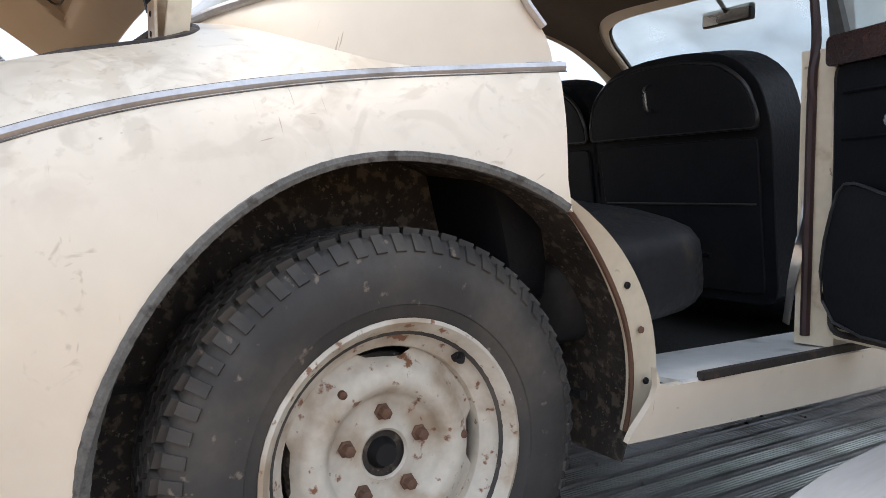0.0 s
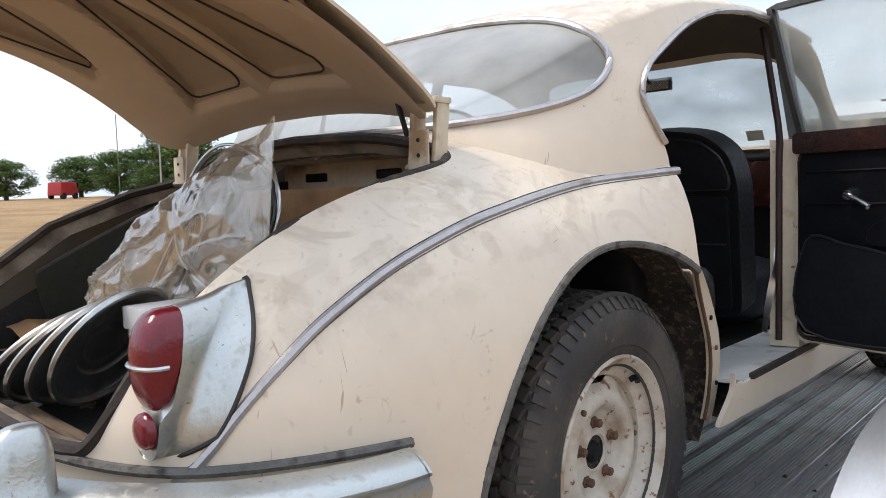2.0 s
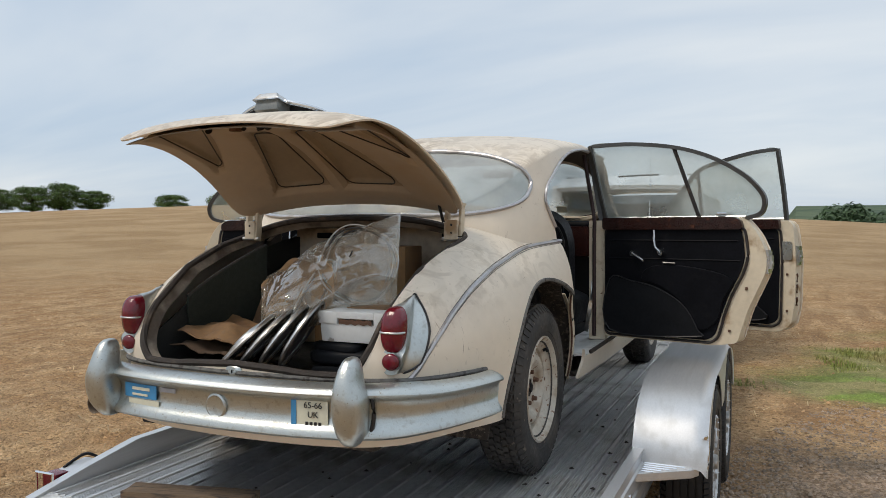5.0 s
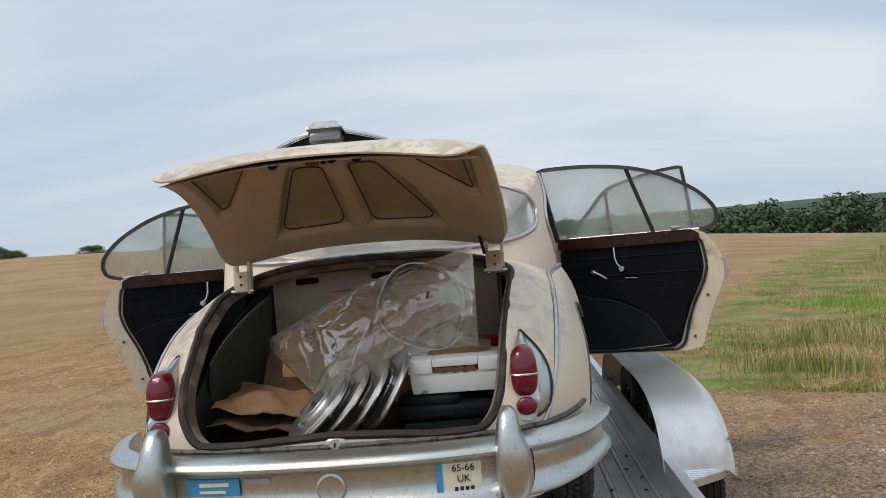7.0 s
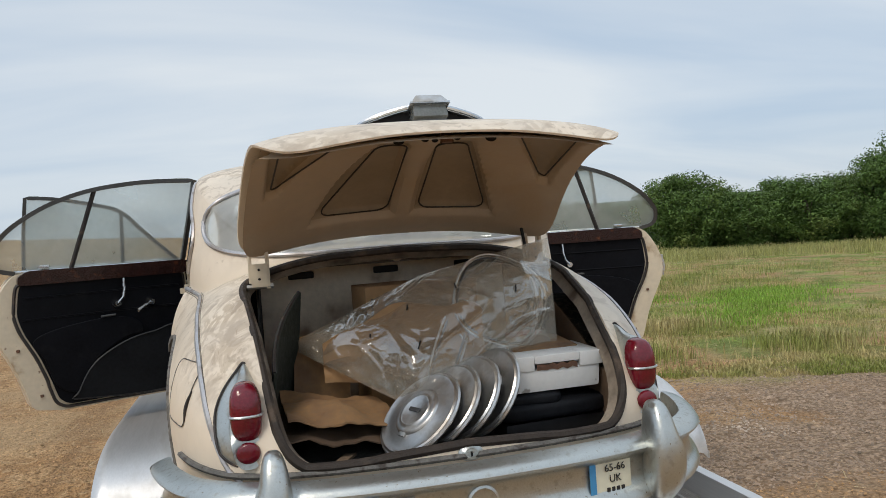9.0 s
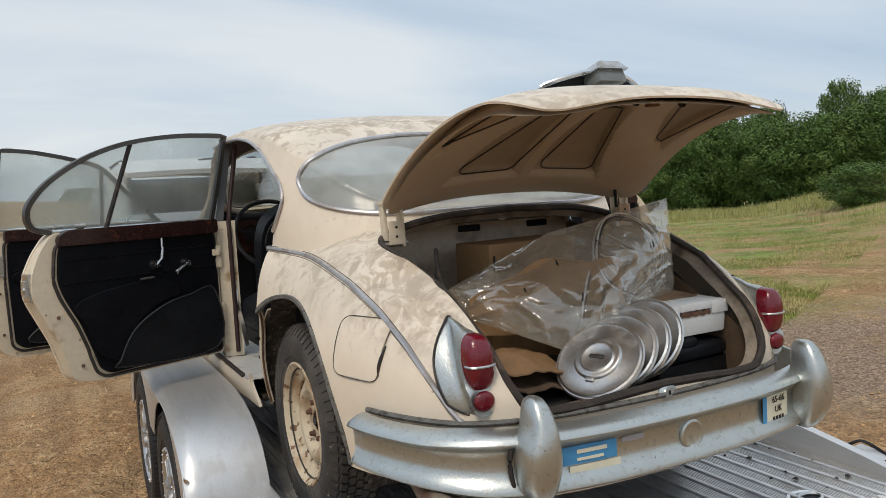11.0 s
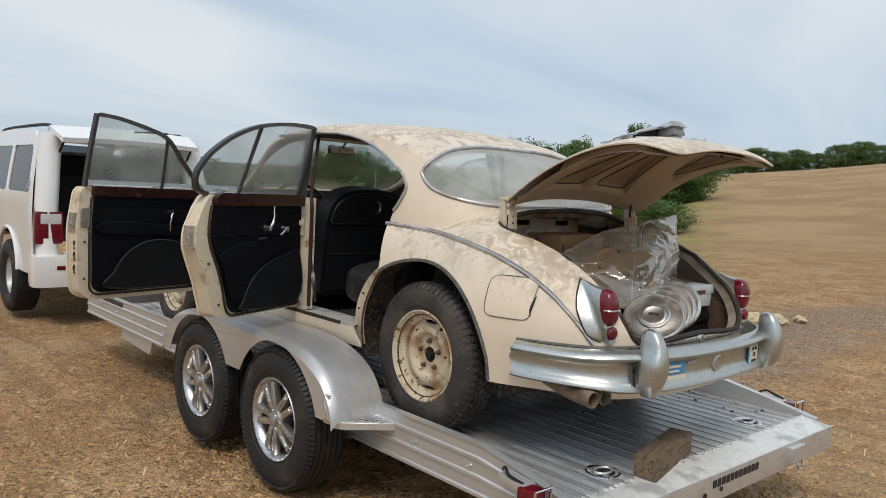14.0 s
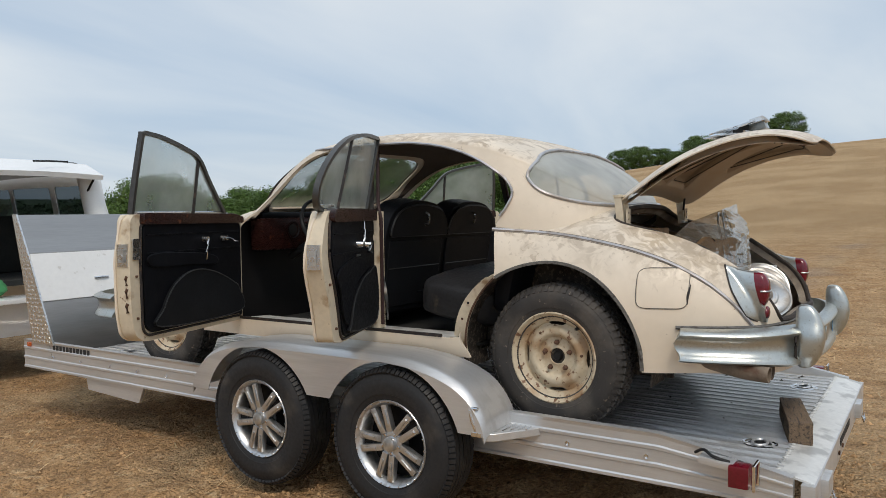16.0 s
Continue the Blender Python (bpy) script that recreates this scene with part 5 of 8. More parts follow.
part("valance_seal", tube([Vector((-p.x - 0.004, p.y - 0.004, p.z)) for p in vs_[::-1]] + [Vector((p.x + 0.004, p.y - 0.004, p.z)) for p in vs_[1:]], 0.008, 6), LIP, car, "brittle grey bumper seal")
for sx in (-1, 1):
    ob_ = bmesh.new()
    def over(u, v):
        a = 2 * math.pi * v
        z = 0.742 + 0.262 * u
        k = max(0.0, math.sin(math.pi * min(max(u, 0), 1))) ** 0.3
        wx = 0.037 * k * (1.0 + 0.25 * (1 - u) ** 2)
        dy = 0.055 * k
        ca, sa = math.cos(a), math.sin(a)
        if ca * sx > 0:
            wx *= 1 + 0.42 * smoothstep(0.78, 0.50, u) * smoothstep(0.02, 0.22, u)
        return Vector((sx * 0.478 + wx * abs(ca) ** 0.65 * (1 if ca > 0 else -1), -1.03 + dy * abs(sa) ** 0.75 * (1 if sa > 0 else -1) - 0.022 * math.sin(math.pi * u), z))
    def over2(u, v):
        return over(v, u)
    grid(lambda u, v: over2(u, 0.5 - 0.5 * math.cos(math.pi * v)), 26, 34, ob_, wrap=True)
    ov = part("overrider", ob_, CHROME_GREEN, rb_, "tarnished chrome overrider")
    part("overrider_gasket", tube([(sx * (0.523 + 0.012 * math.sin(math.pi * q)), -1.004, 0.772 + 0.130 * q) for q in np.linspace(0, 1, 9)], 0.006, 6), SEAL, ov)
cx = lathe([(0, 0.040), (0.006, 0.040), (0.009, 0.034), (0.006, 0.028), (0.006, 0.0)], 28, None, "y", (0, 0, 0))
part("bumper_badge", moved(cx, Matrix.Translation((0.0, -1.051, 0.822)) @ Matrix.Rotation(math.pi, 4, "Z")), CHROME_GREEN, rb_, "round plain badge on the bumper")


def sticker(x0, x1, z0, z1, m, parent, name="sticker", off=0.0, label=""):
    bm = bmesh.new()
    def fn(u, v):
        x = x0 + (x1 - x0) * u
        return Vector((x, bump_y(abs(x)) - 0.0225 - off - 0.0, z0 + (z1 - z0) * v))
    grid(fn, 4, 2, bm)
    return part(name, bm, m, parent, label, solid=0.0015, offset=1.0)


def lettering(text, size, m, parent, material, name="lettering"):
    c = bpy.data.curves.new(name, "FONT")
    c.body, c.size, c.extrude, c.align_x, c.align_y = text, size, 0.0006, "CENTER", "CENTER"
    t = bpy.data.objects.new("tmp", c)
    scene.collection.objects.link(t)
    me = bpy.data.meshes.new_from_object(t.evaluated_get(bpy.context.evaluated_depsgraph_get()))
    bpy.data.objects.remove(t)
    me.materials.append(material)
    ob = new(name, me)
    ob.parent = parent
    ob.matrix_basis = m
    return ob


st1 = sticker(0.288, 0.398, 0.772, 0.866, PAPER, rb_, label="faded season sticker with printed letters")
sticker(0.279, 0.296, 0.785, 0.866, BLUE, st1, "blue_stripe", 0.002)
TX = lambda x, z: Matrix.Translation((x, bump_y(abs(x)) - 0.0262, z)) @ Matrix.Rotation(radians(7.0), 4, "Z") @ Matrix.Rotation(radians(90), 4, "X")
lettering("65-66", 0.026, TX(0.351, 0.852), st1, INK)
lettering("UK", 0.026, TX(0.351, 0.824), st1, INK)
for k in range(4):
    sticker(0.326 + 0.014 * k, 0.335 + 0.014 * k, 0.783, 0.803, INK, st1, "number_bar", 0.002)
st2 = sticker(-0.385, -0.24, 0.766, 0.812, PAPER, rb_, label="yellowed sticker with printed bars")
st3 = sticker(-0.405, -0.25, 0.816, 0.862, BLUE, rb_, label="faded blue sticker with pale bars")
for k in range(4):
    sticker(-0.35 + 0.02 * k, -0.338 + 0.02 * k, 0.771, 0.785, INK, st2, "print_bar", 0.002)
sticker(-0.365, -0.28, 0.842, 0.852, PAPER, st3, "print_bar", 0.002)
sticker(-0.365, -0.29, 0.824, 0.831, PAPER, st3, "print_bar", 0.002)
sticker(-0.235, -0.165, 0.846, 0.860, mat("grey_sticker", (0.3, 0.3, 0.32), 0.6), rb_, label="small grey sticker")

# boot lock below the opening
lk = lathe([(0, 0.034), (0.008, 0.032), (0.012, 0.02), (0.016, 0.016), (0.016, 0.0)], 24, None, "y")
for v in lk.verts:
    v.co.z *= 0.62
blk = part("boot_lock", moved(lk, Matrix.Translation((0, -0.963, 0.917)) @ Matrix.Rotation(math.pi, 4, "Z") @ Matrix.Rotation(radians(8), 4, "X")), CHROME_GREEN, car, "chrome boot lock escutcheon")
part("keyhole", box((0.005, 0.006, 0.012), (0, -0.978, 0.917)), BLACK, blk, "dark key slot")

# tail lamps in pointed chrome housings
for sx in (-1, 1):
    hs = bmesh.new()
    def lamp_y0(z):
        return float(np.interp(z, (0.93, 0.99, 1.0, 1.065, 1.137), (-0.895, -0.893, -0.876, -0.857, -0.844)))
    def lamp_y1(z):
        return float(np.interp(z, (0.931, 0.956, 1.056, 1.162), (-0.862, -0.826, -0.772, -0.726)))
    def nacelle(u, v):
        a = 2 * math.pi * v
        ca, sa = math.cos(a), math.sin(a)
        z0 = 1.034 + 0.104 * abs(sa) ** 0.85 * (1 if sa > 0 else -1)
        z = z0 + 0.026 * u * max(0.0, sa) ** 6
        y = lamp_y0(z0) + (lamp_y1(z) - lamp_y0(z0)) * u
        bx = abs(ca) ** 0.7 * (1 if ca > 0 else -1)
        x0 = 0.533 + 0.041 * bx * (1 - 0.18 * max(0.0, sa) ** 3)
        reach = max(0.02, side_of(y, min(z, top_z(y) - 0.02)) + 0.003 - 0.533) if ca > 0 else 0.030
        x1 = 0.533 + reach * bx * (1 - 0.25 * max(0.0, sa) ** 4)
        x = x0 + (x1 - x0) * u**1.4
        if ca > 0:
            x = max(x, (side_of(y, min(z, top_z(y) - 0.02)) + 0.004) * ca**0.3 + x * (1 - ca**0.3)) if u > 0.02 else x
        return Vector((sx * x, y, z + (min(z, tub_z(x, y) + 0.022) - z) * u**2 * max(0.0, sa)))
    grid(lambda u, v: nacelle(v, u), 56, 12, hs, wrap=True)
    tl = part("tail_lamp", hs, CHROME_GREEN, car, "weathered chrome tail lamp housing with red lenses")
    fc = bmesh.new()
    mid = fc.verts.new((sx * 0.533, -0.872, 1.03))
    rim_ = [fc.verts.new(nacelle(0, k / 56) + Vector((0, 0.002, 0))) for k in range(56)]
    for k in range(56):
        fc.faces.new((mid, rim_[k], rim_[(k + 1) % 56]))
    part("lamp_face", fc, CHROME_GREEN, tl)
    part("lamp_gasket", tube([nacelle(1.0, k / 56) + Vector((sx * 0.002, 0, 0.001)) for k in range(56)], 0.0035, 5, closed=True), SEAL, tl)
    def lens(u, v):
        a = 2 * math.pi * u
        r = math.sin(v * math.pi / 2)
        ca, sa = math.cos(a), math.sin(a)
        bx, bz = abs(ca) ** 0.6 * (1 if ca > 0 else -1), abs(sa) ** 0.72 * (1 if sa > 0 else -1)
        z = 1.067 + 0.0695 * r * bz
        c = max(0.0, math.cos(v * math.pi / 2)) ** 0.42
        yr = -0.897 - 0.010 * (1 - ((z - 1.067) / 0.07) ** 2)
        return Vector((sx * (0.533 + 0.0385 * r * bx * (1 - 0.14 * max(0.0, sa) ** 2)), lamp_y0(z) * (1 - c) + yr * c, z))
    l1 = bmesh.new()
    grid(lambda u, v: lens(u, v), 40, 12, l1, wrap=True)
    part("red_lens", l1, RED_LENS, tl, "ribbed dark red lamp lens")
    part("lens_band", tube([Vector((sx * (0.533 + 0.0395 * math.sin(t)), -0.860 - 0.0475 * math.cos(t) ** 0.42, 1.060)) for t in np.linspace(-1.5, 1.5, 21)], 0.0034, 6), SATIN, tl)
    l2 = bmesh.new()
    grid(lambda u, v: Vector((sx * 0.533 + 0.029 * math.sin(v * 1.57) * math.cos(6.2832 * u), -0.892 - 0.014 * math.cos(v * 1.57) ** 0.6, 0.970 + 0.026 * math.sin(v * 1.57) * math.sin(6.2832 * u))), 28, 7, l2, wrap=True)
    part("reflector", l2, RED_LENS, tl, "round red reflector")

# fuel filler flap on the left wing
def flap(u, v):
    y = -0.615 + 0.205 * u
    z = 0.985 + 0.17 * v
    return Vector((-(side_of(y, z) + 0.0025), y, z))
fb = bmesh.new()
grid(lambda u, v: flap(0.02 + 0.96 * u, 0.02 + 0.96 * v), 24, 20, fb)
carve(fb, lambda p: 1 - (abs((p.y + 0.5125) / 0.1025) ** 5 + abs((p.z - 1.07) / 0.085) ** 5))
ff = part("fuel_flap", fb, CREAM, car, "flush cream fuel flap with a dark gap", solid=0.003)
def round_edge(a):
    c_, s_ = math.cos(a), math.sin(a)
    return 0.5 + 0.5 * abs(c_) ** 0.36 * (1 if c_ > 0 else -1), 0.5 + 0.5 * abs(s_) ** 0.36 * (1 if s_ > 0 else -1)
part("flap_gap", tube([flap(*round_edge(a)) for a in np.linspace(0, 2 * math.pi, 73)[:-1]], 0.0016, 5, closed=True), LIP, ff)
part("flap_gap", tube([flap(-0.01 + 0.02 * math.sin(7 * v), v) for v in np.linspace(0.12, 0.60, 9)], 0.0036, 6, scale=lambda t: 0.4 + 1.2 * math.sin(math.pi * min(max(t, 0.02), 0.98))), SEAL, ff)

# exhausts
SOOT = mat("sooty_exhaust_steel", (0.20, 0.155, 0.115), 0.8, 0.2, var=0.3, scale=12, bump=0.2, alt=(0.10, 0.05, 0.03), alt_at=0.58, alt_scale=9)
for k, xx in enumerate((-0.60, -0.675)):
    ex = tube(smooth_path([(xx + 0.05, -0.58, 0.775), (xx + 0.03, -0.70, 0.762), (xx + 0.01, -0.82, 0.742), (xx, -0.93, 0.736)], 6), 0.032, 14, None)
    bmesh.ops.delete(ex, geom=[f for f in ex.faces if len(f.verts) > 4], context="FACES_ONLY")
    e_ = part("exhaust_pipe", ex, SOOT, car, "sooty rusty exhaust tailpipe", solid=0.003)


# wheels
def tyre_mesh(r, w, rim_r):
    prof = [(-w * 0.36, rim_r - 0.012), (-w * 0.45, rim_r + 0.01), (-w * 0.52, rim_r + (r - rim_r) * 0.45), (-w * 0.49, rim_r + (r - rim_r) * 0.75), (-w * 0.41, r - 0.016), (-w * 0.36, r - 0.010), (0, r - 0.006),
            (w * 0.36, r - 0.010), (w * 0.41, r - 0.016), (w * 0.49, rim_r + (r - rim_r) * 0.75), (w * 0.505, rim_r + (r - rim_r) * 0.68), (w * 0.515, rim_r + (r - rim_r) * 0.66), (w * 0.52, rim_r + (r - rim_r) * 0.45), (w * 0.50, rim_r + (r - rim_r) * 0.25), (w * 0.485, rim_r + (r - rim_r) * 0.24), (w * 0.45, rim_r + 0.01), (w * 0.36, rim_r - 0.012)]
    return lathe(prof, 72)


def tread_mesh(r, w, lugs, rows):
    """Tread blocks in zigzag rows, and shoulder lugs."""
    bm = bmesh.new()
    for j in range(rows):
        a0 = -w * 0.36 + w * 0.72 * (j + 0.5) / rows
        for k in range(lugs):
            t = 2 * math.pi * (k + 0.5 * (j % 2)) / lugs
            m = Matrix.Rotation(t, 4, "X") @ Matrix.Translation((a0, 0, r - 0.005)) @ Matrix.Rotation(radians(16 if j % 2 else -16), 4, "Z")
            add_box(bm, (w * 0.72 / rows * 0.80, 2 * math.pi * r / lugs * 0.72, 0.012), (0, 0, 0), m)
    for sgn in (-1, 1):
        for k in range(lugs):
            t = 2 * math.pi * k / lugs
            m = Matrix.Rotation(t, 4, "X") @ Matrix.Translation((sgn * w * 0.425, 0, r - 0.022)) @ Matrix.Rotation(radians(sgn * 52), 4, "Y")
            add_box(bm, (0.030, 2 * math.pi * r / lugs * 0.5, 0.010), (0, 0, 0), m)
    return bm


def rib_mesh(r, w, lugs):
    """Road tread: five ribs with grooves between them, and shoulder sipes."""
    prof = [(-w * 0.37, r - 0.012)]
    for k in range(5):
        c = w * 0.148 * (k - 2)
        prof += [(c - w * 0.060, r - 0.008), (c - w * 0.058, r + 0.001 - 0.002 * (k - 2) ** 2 / 4), (c + w * 0.058, r + 0.001 - 0.002 * (k - 2) ** 2 / 4), (c + w * 0.060, r - 0.008)]
    bm = lathe(prof + [(w * 0.37, r - 0.012)], 72)
    for sgn in (-1, 1):
        for k in range(lugs):
            m = Matrix.Rotation(2 * math.pi * k / lugs, 4, "X") @ Matrix.Translation((sgn * w * 0.425, 0, r - 0.016)) @ Matrix.Rotation(radians(sgn * 40), 4, "Y")
            add_box(bm, (0.030, 2 * math.pi * r / lugs * 0.72, 0.012), (0, 0, 0), m)
    return bm


def steel_wheel(pos, turn, paint, label):
    m = Matrix.Translation(pos) @ Matrix.Rotation(turn, 4, "Z")
    ty = kept_part("road_tyre", "wheel", lambda: tyre_mesh(0.337, 0.178, 0.196), RUBBER, car, label)
    tagged(kept_part("road_tread", "tread", lambda: tread_mesh(0.337, 0.178, 64, 5), RUBBER, ty), kind="stuff")
    ty.matrix_basis = m
    part("rim", lathe([(a, 0.97 * q) for a, q in [(-0.085, 0.205), (-0.07, 0.195), (-0.02, 0.170), (0.026, 0.166), (0.040, 0.169), (0.047, 0.178), (0.053, 0.188), (0.066, 0.194), (0.078, 0.203), (0.086, 0.211), (0.083, 0.217), (0.076, 0.217)]], 56), paint, ty, "painted steel rim")
    bm = bmesh.new()
    prof = [(0.028, 0.163), (0.034, 0.150), (0.046, 0.138), (0.052, 0.126), (0.052, 0.112), (0.047, 0.104), (0.040, 0.098), (0.030, 0.093), (0.026, 0.086), (0.027, 0.05), (0.030, 0.040), (0.026, 0.036)]
    def disc(u, v):
        k = v * (len(prof) - 1)
        i = min(int(k), len(prof) - 2)
        t = k - i
        a, r = (prof[i][q] * (1 - t) + prof[i + 1][q] * t for q in (0, 1))
        ang = 2 * math.pi * u
        if v < 0.12:
            r += (1 - v / 0.12) * (0.004 - 0.016 * smoothstep(0.45, 0.8, math.cos(4 * ang)) - 0.0015 * math.cos(9 * ang))
        return Vector((a, 0.97 * r * math.cos(ang), 0.97 * r * math.sin(ang)))
    grid(disc, 64, 22, bm, wrap=True)
    dk = part("disc", bm, paint, ty, "painted steel wheel disc, chipped", solid=0.004)
    for k in range(5):
        t = 2 * math.pi * k / 5 + 0.35
        c = Vector((0.026, 0.064 * math.cos(t), 0.064 * math.sin(t)))
        part("wheel_nut", lathe([(0, 0.013), (0.004, 0.013), (0.006, 0.0095), (0.018, 0.009), (0.020, 0.005), (0.020, 0)], 6, None, "x", c), RUST, ty)
    for k in range(3):
        t = 2 * math.pi * k / 3 + 2.2
        part("clip_stud", lathe([(0, 0.007), (0.007, 0.006), (0.009, 0.0)], 10, None, "x", (0.046, 0.128 * math.cos(t), 0.128 * math.sin(t))), RUST, ty)
    part("hub", lathe([(-0.02, 0.037), (0.0, 0.036), (0.004, 0.026), (0.022, 0.024), (0.03, 0.018), (0.036, 0.017), (0.036, 0)], 24), BLACK, ty, "greasy black hub")
    part("valve", tube([(0.05, 0.11, 0.135), (0.062, 0.115, 0.142), (0.07, 0.108, 0.134)], 0.007, 8), BLACK, ty)
    part("brake_drum", lathe([(-0.06, 0.15), (0.01, 0.15), (0.02, 0.14), (0.02, 0)], 32), WELL, ty)
    return ty


steel_wheel((0.672, -0.014, HUB_Z), 0.0, STEEL_WHITE, "worn tyre on a chalky white steel wheel")
steel_wheel((-0.672, -0.022, HUB_Z), math.pi, STEEL_RUST, "worn tyre on a rusty cream steel wheel")
steel_wheel((0.69, 2.727, HUB_Z), 0.0, STEEL_WHITE, "worn tyre on a chalky white steel wheel")
steel_wheel((-0.69, 2.727, HUB_Z), math.pi, STEEL_RUST, "worn tyre on a rusty cream steel wheel")

# wheel wells, floor pan, bulkheads
for sx in (-1, 1):
    for yc, r in ((-0.02, 0.458), (2.727, 0.44)):
        wb = bmesh.new()
        def well(u, v):
            a = math.pi * (-0.07 + 1.14 * u)
            wy = yc - r * math.cos(a)
            return Vector((sx * (0.50 + (side_of(wy, 0.735 + r * math.sin(a)) - 0.022 - 0.05 * smoothstep(0.15, 0.32, wy - yc) * (yc < 1) - 0.50) * v), yc - r * math.cos(a) * (1.07 if math.cos(a) < 0 else 0.96), 0.735 + r * math.sin(a)))
        grid(well, 30, 6, wb)
        part("wheel_well", wb, WELL, car, "dirt-caked black wheel well", solid=0.006, offset=1.0)
        part("well_wall", moved(plate([(yc - 1.06 * r * math.cos(t), 0.735 + r * math.sin(t)) for t in np.linspace(-0.2, math.pi + 0.2, 28)], 0.008, "x"), Matrix.Translation((sx * 0.50, 0, 0))), WELL, car)
part("floor_pan", box((1.50, 2.55, 0.03), (0, 1.80, 0.70), None, 1, 0.01), WELL, car, "dark underbody floor pan")
part("cabin_carpet", box((1.22, 1.75, 0.015), (0, 1.33, 0.735)), CARPET, car, "dirty dark carpet")
part("rear_bulkhead", box((0.96, 0.03, 0.62), (0, 0.13, 1.05), None, 1, 0.01), BOOT_PAINT, car)
part("underbody", box((0.95, 0.95, 0.03), (0, -0.42, 0.70), None, 1, 0.01), WELL, car)
part("front_bulkhead", box((1.46, 0.03, 0.66), (0, 2.12, 1.04), None, 1, 0.01), BLACK, car)
part("rear_axle", tube([(-0.6, -0.03, HUB_Z - 0.02), (0.6, -0.03, HUB_Z - 0.02)], 0.05, 12), WELL, car, "grimy rear axle tube")
# boot interior
part("boot_floor", box((1.02, 1.02, 0.012), (0, -0.42, 0.835)), CARPET, car, "dirty dark boot floor")
part("boot_bulkhead", box((0.97, 0.012, 0.56), (0, 0.095, 1.12)), BOOT_PAINT, car, "dusty cream boot bulkhead with slots")
for xx in (-0.32, 0.0, 0.32):
    part("bulkhead_slot", box((0.095, 0.006, 0.026), (xx, 0.086, 1.345), None, 1, 0.008), BLACK, car)
part("boot_shelf", box((0.84, 0.30, 0.010), (0, 0.0, 1.39)), BOOT_PAINT, car)
for sx in (-1, 1):
    sw = bmesh.new()
    grid(lambda u, v: Vector((sx * (0.475 + 0.012 * math.sin(math.pi * u)), -0.86 + 0.95 * u, 0.84 + (0.50 - 0.36 * (1 - u) ** 1.5) * v)), 14, 8, sw)
    part("boot_side_trim", sw, CARPET if sx < 0 else FIBRE, car, "sagging dark boot side lining" if sx < 0 else "stained brown fibreboard side lining", solid=0.006)

# front wings and bumper end, seen past the open doors
fbp = [Vector((x, 3.70 - 0.22 * (abs(x) / 0.76) ** 4, 0.80)) for x in np.linspace(-0.76, 0.76, 31)]
fbp = [Vector((-0.815, 3.20, 0.80)), Vector((-0.81, 3.36, 0.80))] + fbp + [Vector((0.81, 3.36, 0.80)), Vector((0.815, 3.20, 0.80))]
part("front_bumper", sweep(fbp, [(-u, v) for u, v in sec][::-1]), CHROME_GREEN, car, "pitted chrome front bumper")

# seats and fittings
def cushion(size, at, parent, name, material, puff=0.035, turn=None, label=""):
    bm = bmesh.new()
    add_box(bm, size)
    bmesh.ops.subdivide_edges(bm, edges=bm.edges[:], cuts=7, use_grid_fill=True)
    for v in bm.verts:
        p = [v.co[k] / (size[k] / 2) for k in range(3)]
        n = 5.0
        l = sum(abs(q) ** n for q in p) ** (1 / n)
        k = max(abs(q) for q in p) / max(l, 1e-6)
        v.co *= k
        d = min(range(3), key=lambda i: size[i])
        q = [p[i] for i in range(3) if i != d]
        v.co[d] += (1 if p[d] > 0 else -1) * puff * (1 - q[0] ** 2) * (1 - q[1] ** 2) * (abs(p[d]) > 0.9)
    moved(bm, Matrix.Translation(at) @ (turn if turn is not None else Matrix()))
    return part(name, bm, material, parent, label)


